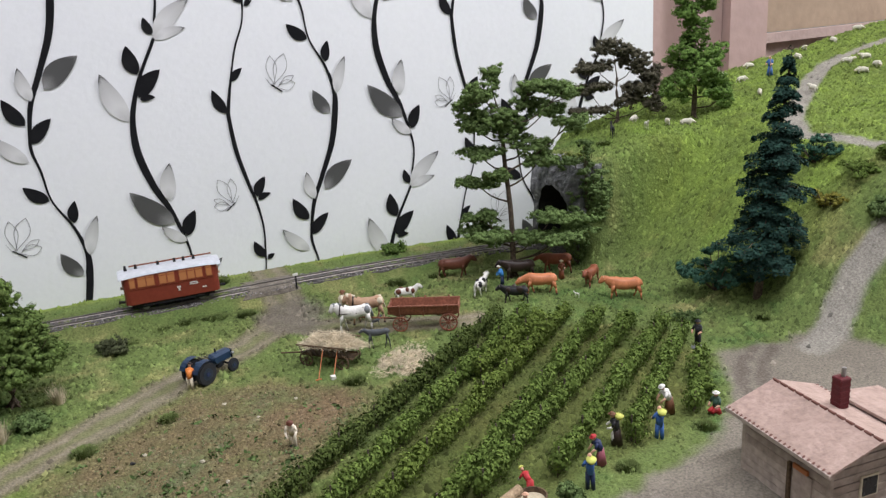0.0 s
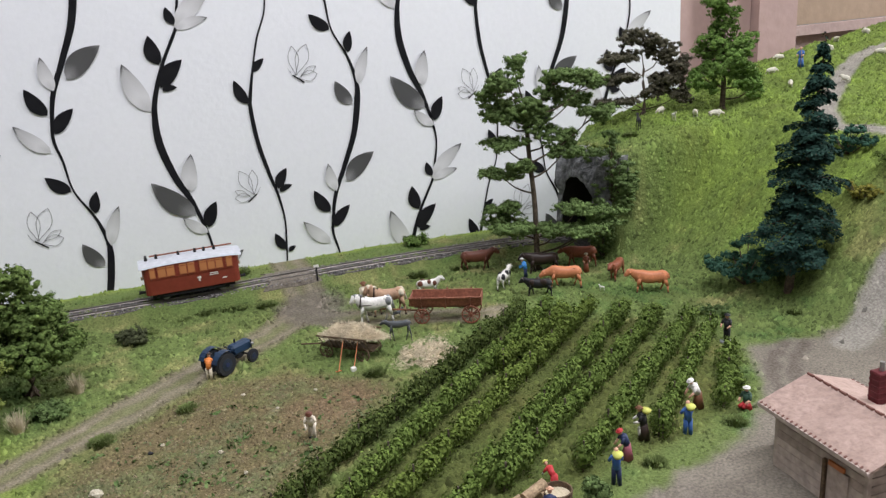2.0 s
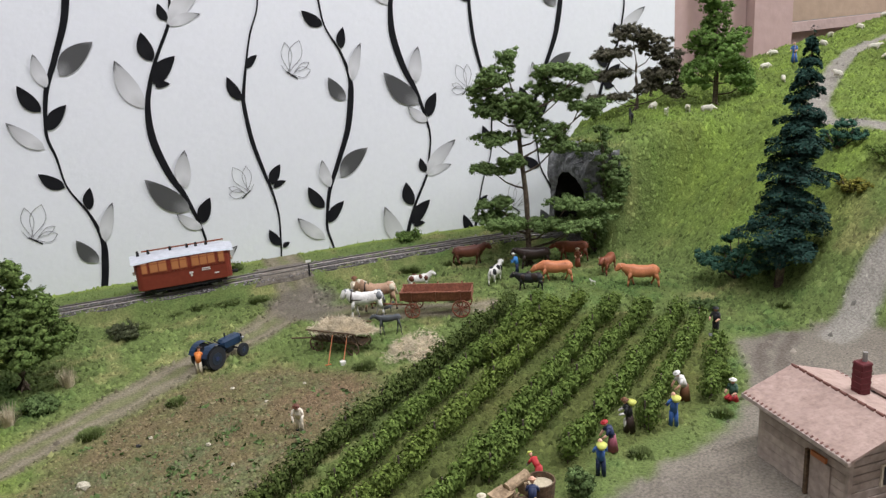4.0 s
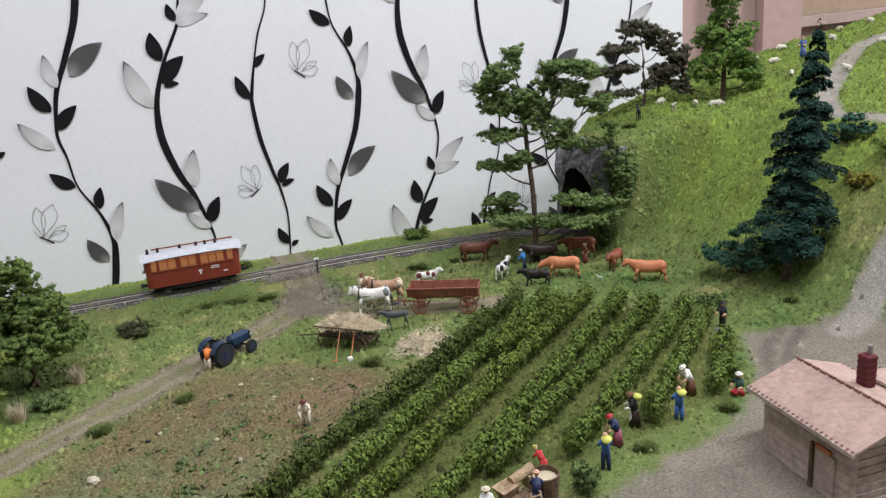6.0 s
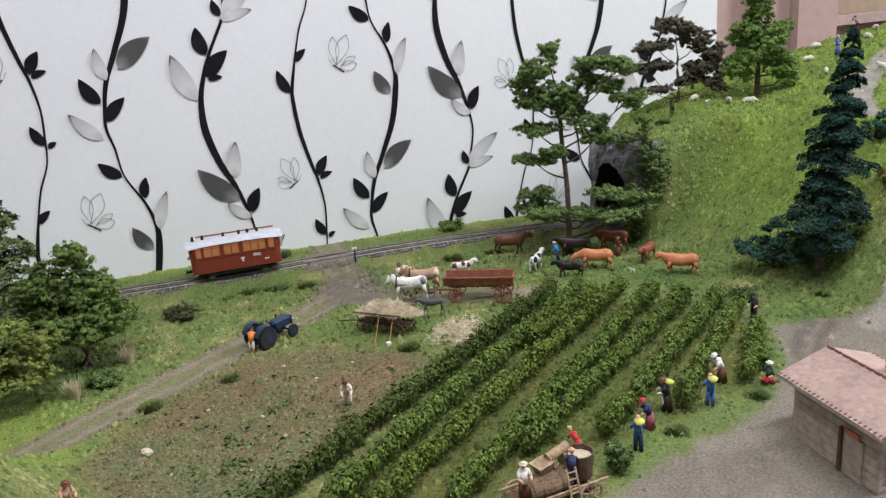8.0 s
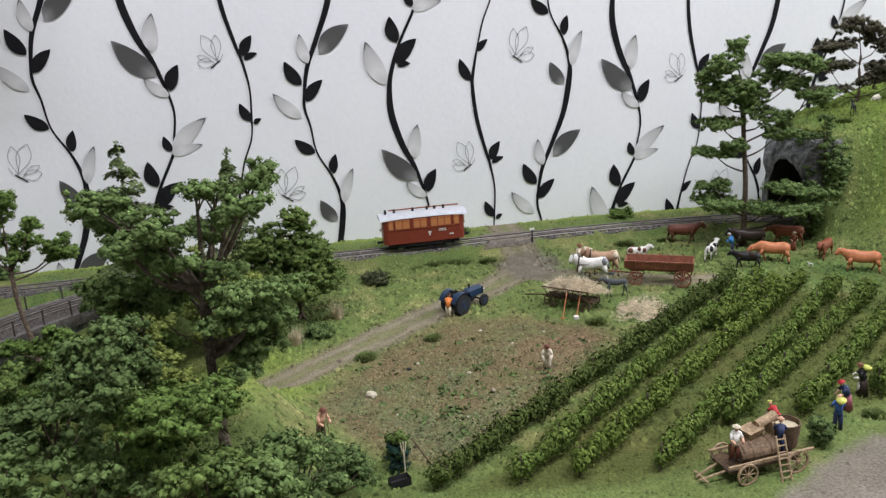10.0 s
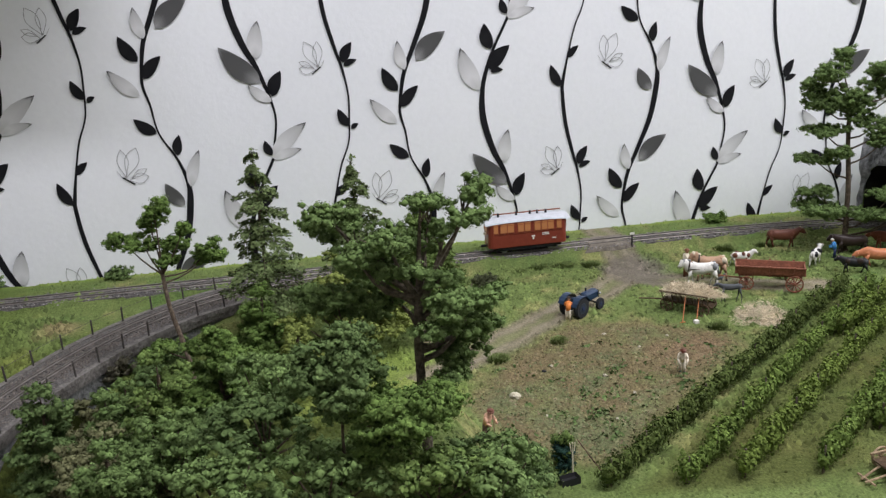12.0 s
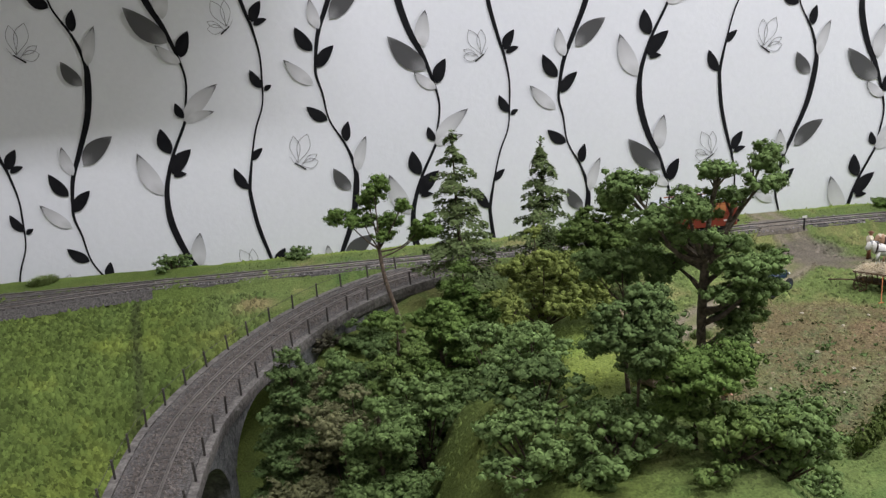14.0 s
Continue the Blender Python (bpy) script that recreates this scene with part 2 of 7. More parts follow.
FARM_ROAD = curve_through([(-0.14, 0.36), (-0.08, 0.405), (-0.034, 0.438), (0.026, 0.481), (0.082, 0.52), (0.126, 0.548), (0.162, 0.578), (0.178, 0.61), (0.184, 0.652), (0.188, 0.70)], 0.008)
CART_ROAD = curve_through([(0.165, 0.585), (0.185, 0.562), (0.215, 0.545), (0.255, 0.522), (0.30, 0.503)], 0.008)
HILL_PATH = curve_through([(0.607, 0.50), (0.612, 0.478), (0.617, 0.44), (0.619, 0.41), (0.63, 0.36), (0.66, 0.30)], 0.008)
SUMMIT_PATH = curve_through([(0.612, 0.485), (0.65, 0.53), (0.705, 0.569), (0.758, 0.603), (0.82, 0.632), (0.90, 0.642), (1.05, 0.64)], 0.008)
LANE = curve_through([(0.46, 0.33), (0.485, 0.338), (0.514, 0.351), (0.549, 0.353), (0.60, 0.345)], 0.008)
FIELD = [(0.051, 0.478), (0.085, 0.498), (0.135, 0.482), (0.18, 0.447), (0.19, 0.425), (0.11, 0.36), (0.045, 0.30), (0.01, 0.32), (-0.03, 0.385), (0.0, 0.43)]
YARD = [(0.10, 0.08), (0.13, 0.215), (0.19, 0.235), (0.24, 0.262), (0.285, 0.27), (0.335, 0.282), (0.375, 0.318), (0.405, 0.362), (0.45, 0.352), (0.49, 0.352), (0.50, 0.30), (0.54, 0.2), (0.54, 0.08)]

YARD_RUT = curve_through([(0.43, 0.352), (0.405, 0.338), (0.385, 0.318), (0.375, 0.295), (0.372, 0.26)], 0.008)
VINEYARD = [(0.03, 0.275), (0.31, 0.495), (0.405, 0.41), (0.395, 0.35), (0.34, 0.295), (0.25, 0.28), (0.18, 0.265), (0.12, 0.255)]


def soil_colour(x, y):
    """Base colour of turf, earth and gravel at plan points."""
    n1, n2, n3 = fractal(x, y, 30, 3), fractal(x, y, 110, 4), fractal(x, y, 320, 5)
    rgb = np.empty((*np.shape(x), 3))
    meadow, dry, lush, bright = (0.110, 0.147, 0.047), (0.205, 0.190, 0.082), (0.062, 0.110, 0.032), (0.146, 0.208, 0.036)

    def blend(colour, w):
        rgb[:] = rgb * (1 - w[..., None]) + np.array(colour) * w[..., None]

    rgb[:] = meadow
    blend(dry, smooth_step(0.1, 0.8, n1 + 0.5 * n2) * 0.75)
    blend(lush, smooth_step(0.15, 0.8, -n1 + 0.6 * n2) * 0.8)
    sunny = smooth_step(0.45, 0.55, x) * smooth_step(0.36, 0.44, y)
    blend(bright, sunny * (0.62 + 0.35 * n2))
    blend((0.07, 0.105, 0.022), sunny * smooth_step(0.05, 0.6, n1 + 0.5 * n3) * 0.55)
    blend((0.20, 0.27, 0.055), smooth_step(0.035, 0.05, y - track_y(x)) * (x < 0.45) * 0.8)
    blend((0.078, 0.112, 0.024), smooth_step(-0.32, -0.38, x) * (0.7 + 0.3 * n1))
    blend((0.15, 0.19, 0.04), smooth_step(-0.26, -0.34, x) * smooth_step(0.1, 0.7, n1 + 0.5 * n2) * 0.6 * (y < 0.68))
    blend((0.05, 0.07, 0.02), smooth_step(-0.26, -0.34, x) * smooth_step(0.2, 0.7, n2 - 0.5 * n1) * 0.5 * (y < 0.68))
    blend((0.24, 0.185, 0.10), smooth_step(0.026, 0.008, np.hypot(x + 0.308, (y - 0.63) * 1.4) + 0.006 * n2) * 0.7)
    seam = np.abs(x + 0.398 + 0.16 * np.clip(y - 0.56, 0, 1)) + 0.0015 * n2
    blend((0.03, 0.035, 0.018), smooth_step(0.006, 0.001, seam) * (y > 0.5) * (y < 0.675) * 0.6)
    # Darker olive under the wood; shade below its bushes is partly in this colour
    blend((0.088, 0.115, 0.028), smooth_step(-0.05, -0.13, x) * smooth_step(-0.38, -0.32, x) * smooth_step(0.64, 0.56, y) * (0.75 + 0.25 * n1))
    blend((0.16, 0.215, 0.045), smooth_step(0.055, 0.025, np.hypot(x + 0.06, (y - 0.43) * 0.6)) * 0.75)
    blend((0.165, 0.205, 0.045), smooth_step(0.06, 0.03, np.hypot((x + 0.092) * 1.1, y - 0.345)) * 0.7)
    # Darker olive turf among the vines, with some between-row shade mixed into it
    rows = inside(x, y, VINEYARD)
    blend((0.074, 0.081, 0.024), smooth_step(-0.004, 0.012, rows) * (0.75 + 0.2 * n1) * smooth_step(0.0, -0.05, (x - y) + 0.02))
    blend((0.102, 0.106, 0.032), smooth_step(-0.004, 0.012, rows) * (0.6 + 0.3 * n1) * smooth_step(-0.06, 0.0, (x - y) + 0.02))
    verge = to_line(x, y, FARM_ROAD - [0.012, -0.0])
    blend((0.165, 0.185, 0.065), smooth_step(0.03, 0.012, verge) * 0.3)
    f = inside(x, y, FIELD) + 0.008 * n2
    blend((0.136, 0.099, 0.058), smooth_step(-0.012, 0.014, f) * (0.85 + 0.15 * n3))
    blend((0.15, 0.102, 0.062), smooth_step(0.0, 0.02, f) * smooth_step(0.06, 0.02, np.hypot(x - 0.155, y - 0.445)) * 0.7)
    green_rows = smooth_step(-0.1, 0.5, n1 + 0.6 * n3 + 3.0 * (0.40 - y)) * smooth_step(0.0, 0.02, f)
    blend((0.10, 0.125, 0.06), green_rows * 0.7)
    blend((0.095, 0.105, 0.042), smooth_step(0.0, 0.5, n2 + 0.5 * n1) * smooth_step(0.0, 0.02, f) * 0.55)
    blend((0.19, 0.15, 0.10), smooth_step(0.35, 0.7, n3) * smooth_step(0.0, 0.02, f) * 0.5)
    for line, wide in ((FARM_ROAD, 0.0165), (CART_ROAD, 0.0155)):
        r = to_line(x, y, line) + 0.0035 * n2 + 0.0025 * n1
        blend((0.155, 0.132, 0.092), smooth_step(wide + 0.003, wide - 0.004, r) * 0.85)
        blend((0.25, 0.215, 0.165), smooth_step(0.0035, 0.0012, np.abs(r - 0.0080)) * (0.55 + 0.3 * n1))
        blend((0.15, 0.165, 0.07), smooth_step(0.0042, 0.0015, r) * 0.6)
    knot = np.hypot((x - 0.181) / 1.15, (y - 0.595) / 1.7) + 0.005 * n2 + 0.004 * n1
    blend((0.128, 0.112, 0.091), smooth_step(0.030, 0.014, knot) * (0.85 + 0.15 * n3))
    blend((0.19, 0.165, 0.135), smooth_step(0.25, 0.6, fractal(x * 2.2 + y, y * 0.6, 160, 9)) * smooth_step(0.030, 0.014, knot) * 0.7)
    g = inside(x, y, YARD) + 0.006 * n2
    blend((0.168, 0.147, 0.122), smooth_step(-0.003, 0.006, g) * (0.97 + 0.03 * n3))
    ruts = np.minimum(to_line(x, y, YARD_RUT), to_line(x, y, YARD_RUT + [0.012, -0.006])) + 0.002 * n2
    blend((0.10, 0.084, 0.07), smooth_step(0.006, 0.002, ruts) * 0.75)
    blend((0.22, 0.195, 0.165), smooth_step(-0.003, 0.006, g) * smooth_step(0.25, 0.7, n1 + 0.4 * n3) * 0.6)
    for line, wide in ((HILL_PATH, 0.0085), (SUMMIT_PATH, 0.010), (LANE, 0.011)):
        r = to_line(x, y, line) + 0.002 * n2
        blend((0.235, 0.22, 0.19), smooth_step(wide + 0.002, wide - 0.003, r))
    return np.clip(rgb * (1 + (0.16 - 0.1 * smooth_step(-0.003, 0.006, g)) * n3 + 0.14 * n2)[..., None], 0.01, 0.9)


def bareness(x, y):
    """1 where the ground is earth or gravel, 0 on turf."""
    g = np.maximum(smooth_step(-0.004, 0.004, inside(x, y, YARD)), 0)
    for line, wide in ((FARM_ROAD, 0.012), (CART_ROAD, 0.012), (HILL_PATH, 0.009), (SUMMIT_PATH, 0.010), (LANE, 0.011)):
        g = np.maximum(g, smooth_step(wide + 0.003, wide - 0.002, to_line(x, y, line)))
    d = y - track_y(x)
    g = np.maximum(g, ((d > -0.0175 - 0.006 * (x < -0.1)) & (d < 0.016) & (x < 0.47)).astype(float))
    g = np.maximum(g, (to_line(x, y, BRIDGE) < 0.027).astype(float))
    return g


X0, X1, Y0, Y1 = -0.78, 1.26, 0.08, 0.808
nx, ny = 470, 190
gx, gy = np.meshgrid(np.linspace(X0, X1, nx), np.linspace(Y0, Y1, ny))
gz = height(gx, gy)
ids = np.arange(nx * ny).reshape(ny, nx)
quads = np.stack([ids[:-1, :-1], ids[:-1, 1:], ids[1:, 1:], ids[1:, :-1]], -1).reshape(-1, 4)
cx, cy = gx.ravel()[quads].mean(1), gy.ravel()[quads].mean(1)
mouth = (cx > 0.428) & (cx < 0.465) & (np.abs(cy - 0.6035) < 0.023)
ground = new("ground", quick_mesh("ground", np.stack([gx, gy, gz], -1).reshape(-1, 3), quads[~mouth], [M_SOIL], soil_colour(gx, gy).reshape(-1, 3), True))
tagged(ground, "model landscape of flocked turf, earth and gravel", "ground", kind="structure")


def scatter_turf(name, count, area, size, seed, label, lift=0.0, field=0.45, tone=1.0, vary=0.38):
    """Loose flock: small uneven lumps, each with its own shade."""
    rng = np.random.default_rng(seed)
    x, y = rng.uniform(area[0], area[1], count), rng.uniform(area[2], area[3], count)
    b = bareness(x, y)
    ok = rng.random(count) > b * 0.97
    f = inside(x, y, FIELD)
    ok &= (rng.random(count) > field * smooth_step(-0.005, 0.008, f)) & (height(x, y) > -0.11) & (y < track_y(x) + 0.06 + 0.2 * (x > 0.45))
    x, y = x[ok], y[ok]
    n = len(x)
    z = height(x, y) + lift
    sx, sy = (height(x + 0.004, y) - height(x - 0.004, y)) / 0.008, (height(x, y + 0.004) - height(x, y - 0.004)) / 0.008
    sx, sy = np.clip(sx, -0.8, 0.8), np.clip(sy, -0.8, 0.8)
    r = size * rng.uniform(0.45, 1.25, n) ** 1.3
    octa = np.array([(1, 0, 0), (0, 1, 0), (-1, 0, 0), (0, -1, 0), (0, 0, 1)], float)
    turn = rng.uniform(0, 6.28, n)
    v = octa[None] * (1 + rng.uniform(-0.45, 0.45, (n, 5, 1))) * r[:, None, None]
    v[..., 2] *= rng.uniform(0.4, 1.5, n)[:, None]
    v[:, 4, :2] += rng.uniform(-0.6, 0.6, (n, 2)) * r[:, None]
    vx, vy = v[..., 0] * np.cos(turn)[:, None] - v[..., 1] * np.sin(turn)[:, None], v[..., 0] * np.sin(turn)[:, None] + v[..., 1] * np.cos(turn)[:, None]
    v = np.stack([vx + x[:, None], vy + y[:, None], v[..., 2] + vx * sx[:, None] + vy * sy[:, None] + z[:, None] - 0.0002], -1).reshape(-1, 3)
    tri = np.array([(0, 1, 4), (1, 2, 4), (2, 3, 4), (3, 0, 4)])
    faces = (tri[None] + 5 * np.arange(n)[:, None, None]).reshape(-1, 3)
    col = soil_colour(x, y) * (tone * rng.uniform(1 - vary, 1 + vary, n))[:, None]
    ob = new(name, quick_mesh(name, v, faces, [M_TURF], np.repeat(col, 5, 0)))
    return tagged(ob, label, "turf", kind="stuff")


# ---- wallpapered wall ----
WALL_Y = 0.816


def slab(name, x0, x1, y0, y1, z0, z1, mat, label, category="wall"):
    bm = bmesh.new()
    box(bm, (x0 + x1) / 2, (y0 + y1) / 2, (z0 + z1) / 2, x1 - x0, y1 - y0, z1 - z0)
    me = bpy.data.meshes.new(name)
    bm.to_mesh(me)
    bm.free()
    me.materials.append(mat)
    return tagged(new(name, me), label, category, kind="structure")


slab("wall_north", -2.2, 0.722, WALL_Y, WALL_Y + 0.03, -1.0, 1.6, M_WALL, "white wall hung with a paper of black vines", "wall")

# ---- printed vines: three kinds of stem that repeat up the wall ----
PERIOD = 0.256
STEM_P = [(0.046, 0.141, 1.45), (0.029, 0.109, 1.6), (0.020, 0.086, 2.2), (0.015, 0.065, 2.7), (0.015, 0.036, 3.6), (0.024, 0.003, 3.3), (0.036, -0.023, 2.5), (0.046, -0.055, 1.4), (0.049, -0.076, 1.1), (0.045, -0.100, 1.2)]
STEM_Q = [(0.120, 0.126, 0.9), (0.113, 0.101, 1.0), (0.106, 0.070, 1.8), (0.105, 0.057, 2.0), (0.108, 0.024, 2.2), (0.116, -0.011, 1.8), (0.121, -0.029, 1.4), (0.125, -0.055, 1.0), (0.124, -0.080, 1.0), (0.121, -0.106, 0.8)]
STEM_R = [(-0.032, 0.128, 0.9), (-0.018, 0.100, 1.3), (-0.011, 0.075, 2.2), (-0.012, 0.054, 3.3), (-0.019, 0.021, 3.1), (-0.033, -0.012, 2.5), (-0.045, -0.039, 2.2), (-0.051, -0.067, 1.6), (-0.052, -0.082, 1.4), (-0.048, -0.100, 1.1)]
# base, tip, width and tone of each leaf
LEAF_P = [(0.045, 0.141, 0.083, 0.175, 15, "l"), (0.046, 0.140, 0.076, 0.148, 9, "l"), (0.045, 0.144, 0.039, 0.160, 8, "d"), (0.026, 0.109, 0.020, 0.136, 13, "d"), (0.024, 0.088, 0.047, 0.112, 14, "d"), (0.025, 0.086, 0.039, 0.087, 6, "d"), (0.012, 0.067, -0.007, 0.113, 17, "l"), (0.037, -0.014, 0.042, 0.023, 14, "l"), (0.038, -0.037, 0.001, 0.000, 19, "g"), (0.047, -0.057, 0.025, -0.038, 10, "l"), (0.048, -0.052, 0.059, -0.027, 12, "d")]
LEAF_Q = [(0.112, 0.094, 0.124, 0.106, 7, "d"), (0.103, 0.064, 0.092, 0.088, 10, "d"), (0.122, -0.024, 0.133, -0.004, 10, "d"), (0.123, -0.027, 0.137, -0.022, 6, "d"), (0.123, -0.089, 0.113, -0.070, 9, "d"), (0.125, -0.092, 0.133, -0.087, 5, "d")]
LEAF_R = [(-0.034, 0.128, -0.054, 0.144, 11, "d"), (-0.017, 0.104, -0.013, 0.125, 9, "d"), (-0.009, 0.071, 0.004, 0.108, 11, "l"), (-0.018, 0.052, -0.034, 0.077, 13, "g"), (-0.032, -0.027, 0.001, 0.000, 17, "g"), (-0.044, -0.036, -0.050, -0.006, 11, "l"), (-0.053, -0.057, -0.068, -0.032, 12, "d"), (-0.050, -0.074, -0.031, -0.053, 11, "d"), (-0.056, -0.090, -0.083, -0.063, 12, "l")]
PRINT_Y = WALL_Y - 0.0006


def stem_mesh(stem, ax, az, low, high, drift):
    """One stem as a flat printed band of changing width, repeated up the wall."""
    pts = []
    for k in range(3, -4, -1):
        pts += [(x + k * drift, z + k * PERIOD, w) for x, z, w in stem]
    line = curve_through(pts, 0.004)
    line = line[(line[:, 1] + az > low) & (line[:, 1] + az < high)]
    way = np.gradient(line[:, :2], axis=0)
    way /= np.linalg.norm(way, axis=1)[:, None]
    side = np.stack([-way[:, 1], way[:, 0]], 1) * line[:, 2:3] * 0.001
    a, b = line[:, :2] + side, line[:, :2] - side
    n = len(line)
    verts = [(ax + p[0], PRINT_Y, az + p[1]) for p in np.vstack([a, b])]
    return mesh_of("stem", verts, [(i, i + 1, n + i + 1, n + i) for i in range(n - 1)], [M_INK])


def leaf_mesh(bx, bz, tx, tz, wide, mat, lift=0.0):
    """A flat pointed leaf, with its tone stored along its length."""
    b, t = np.array((bx, bz)), np.array((tx, tz))
    way = t - b
    side = np.array((-way[1], way[0])) / np.linalg.norm(way) * wide * 0.00058
    verts, tone = [], []
    steps = np.linspace(0, 1, 11)
    for s in steps:
        w = (np.sin(math.pi * s ** 0.85) ** 0.8) * (1 - 0.15 * s)
        c = b + way * s + side * 0.25 * math.sin(math.pi * s)
        for u in (-1, 0, 1):
            p = c + side * w * u
            verts.append((p[0], PRINT_Y - 0.0002 - lift, p[1]))
            tone.append((s * 0.85 + 0.1 * abs(u),) * 3)
    faces = []
    for i in range(10):
        for j in range(2):
            k = 3 * i + j
            faces.append((k, k + 1, k + 4, k + 3))
    return mesh_of("leaf", verts, faces, [mat], colours=tone, attribute="along")


TONES = {"l": M_LEAFLIGHT, "d": M_INK, "g": M_LEAFGREY}


def printed_vine(stem, leaves, ax, az, drift, label):
    low, high = -0.09, 0.42
    vine = thing("printed_vine", label, "wallpaper print", "vines on the wallpaper")
    part("stem", stem_mesh(stem, ax, az, low, high, drift), None, vine)
    for k in range(-2, 3):
        for i, (bx, bz, tx, tz, w, tone) in enumerate(leaves):
            if low < az + bz + k * PERIOD < high - 0.02:
                part("leaf", leaf_mesh(ax + bx + k * drift, az + bz + k * PERIOD, ax + tx + k * drift, az + tz + k * PERIOD, w, TONES[tone], 0.00005 * i), None, vine, {"l": "pale grey brushed leaf", "d": "", "g": "charcoal grey brushed leaf"}[tone])


def line_mesh(name, loops, wide, mat):
    verts, faces = [], []
    for pts in loops:
        p = np.array(pts)
        way = np.gradient(p, axis=0)
        way /= np.linalg.norm(way, axis=1)[:, None] + 1e-9
        side = np.stack([-way[:, 1], way[:, 0]], 1) * wide
        base, n = len(verts), len(p)
        verts += [(q[0], PRINT_Y - 0.0003, q[1]) for q in np.vstack([p + side, p - side])]
        faces += [(base + i, base + i + 1, base + n + i + 1, base + n + i) for i in range(n - 1)]
    return mesh_of(name, verts, faces, [mat])


M_PENCIL = material("pencil_grey_print", [(0.16, 0.16, 0.17), (0.34, 0.34, 0.35)], scale=150, rough=0.5, bump=0, mottle=0.1)


def printed_butterfly(x, z, flip, size=1.0):
    """Outlined butterfly: two tall wings, two low wings and a small dark body."""
    def petal(length, width, angle, ox=0.0, oz=0.0):
        s = np.linspace(0, 1, 15)
        w = np.sin(math.pi * s ** 1.3) * width / 2
        up, down = np.stack([s * length, w], 1), np.stack([s[::-1] * length, -w[::-1]], 1)
        p = np.vstack([up, down])
        c, q = math.cos(math.radians(angle)), math.sin(math.radians(angle))
        p = np.stack([p[:, 0] * c - p[:, 1] * q + ox, p[:, 0] * q + p[:, 1] * c + oz], 1) * size
        return [(x + flip * a, z + b) for a, b in p]
    fly = thing("printed_butterfly", "pencil-outlined butterfly printed on the white wallpaper", "wallpaper print", "butterflies on the wallpaper")
    for length, width, angle, ox, oz in ((0.032, 0.012, 92, 0.002, 0.001), (0.036, 0.015, 66, 0.003, 0.001), (0.022, 0.012, 8, 0.005, -0.003), (0.020, 0.007, 26, 0.008, 0.0)):
        part("wing", line_mesh("wing", [petal(length, width, angle, ox, oz)], 0.00028, M_PENCIL), None, fly)
    a = [(x + flip * (0.011 - 0.012 * s) * size, z + (-0.008 + 0.009 * s) * size) for s in np.linspace(0, 1, 5)]
    part("body", line_mesh("body", [a], 0.0008 * size, M_INK), None, fly)
    for turn in (0.006, 0.009):
        part("feeler", line_mesh("feeler", [[(x - flip * (0.001 + s * turn * 0.6) * size, z + s * turn * size) for s in np.linspace(0, 1, 4)]], 0.00018, M_PENCIL), None, fly)


for px, pz, qr in ((-0.676, 0.131, 0.227), (-0.416, 0.254, 0.231), (-0.162, 0.205, 0.230), (0.091, 0.074, 0.227), (0.343, 0.150, 0.230), (0.595, 0.018, 0.230)):
    printed_vine(STEM_P, LEAF_P, px, pz, 0.004, "black wallpaper vine with broad grey and black leaves")
    printed_vine(STEM_Q, LEAF_Q, px, pz, 0.009, "thin black wallpaper vine with small black leaves") if px < 0.5 else None
    if px < 0.5:
        printed_vine(STEM_R, LEAF_R, px + qr, pz, 0.012, "thick black wallpaper vine with pale and charcoal leaves")
        for k in (-1, 0, 1):
            if -0.05 < pz - 0.02 + k * PERIOD < 0.4:
                printed_butterfly(px + 0.099 + k * 0.009, pz - 0.027 + k * PERIOD, -1, 0.78)
            if -0.05 < pz + 0.094 + k * PERIOD < 0.4:
                printed_butterfly(px + qr - 0.075 + k * 0.009, pz + 0.086 + k * PERIOD, 1, 0.88)

# ---- the room beyond and around ----
slab("wall_east_return", 0.722, 0.90, 0.965, 0.995, -1.0, 1.6, M_PINK, "old pink painted wall beside the papered one")
slab("pilaster", 0.90, 0.955, 0.945, 0.995, -1.0, 1.6, M_PINK, "old pink painted door jamb", "door frame")
slab("pilaster_side", 0.957, 1.03, 0.93, 0.995, -1.0, 1.6, M_PINK, "old pink painted door jamb", "door frame")
slab("panel_low", 1.03, 2.2, 0.98, 1.01, -1.0, 0.135, M_BOARD, "dusty pink boarded dado with a worn top edge", "wall panel")
slab("trim_rail", 1.03, 2.2, 0.965, 0.98, 0.128, 0.142, M_BOARD, "narrow dusty ledge on the dado", "trim")
slab("panel_high", 1.03, 2.2, 0.99, 1.01, 0.142, 1.6, M_OCHRE, "dark ochre panel above the dado", "wall panel")
slab("wall_gap", 0.69, 0.722, WALL_Y + 0.03, 0.995, -1.0, 1.6, M_PLASTER, "plastered return behind the papered wall")
slab("wall_west", -2.23, -2.2, -3.0, 1.02, -1.0, 1.6, M_PLASTER, "plain plastered room wall")
slab("wall_east", 2.2, 2.23, -3.0, 0.05, -1.0, 1.6, M_PLASTER, "plain plastered room wall")
slab("wall_east_far", 2.2, 2.23, 0.45, 1.02, -1.0, 1.6, M_PLASTER, "plain plastered room wall")
slab("wall_east_below", 2.2, 2.23, 0.05, 0.45, -1.0, 0.60, M_PLASTER, "plain plastered wall below the window")
slab("wall_east_above", 2.2, 2.23, 0.05, 0.45, 1.36, 1.6, M_PLASTER, "plain plastered wall above the window")
window_1 = thing("window_1", "narrow white-framed window in the side wall", "window", kind="structure")
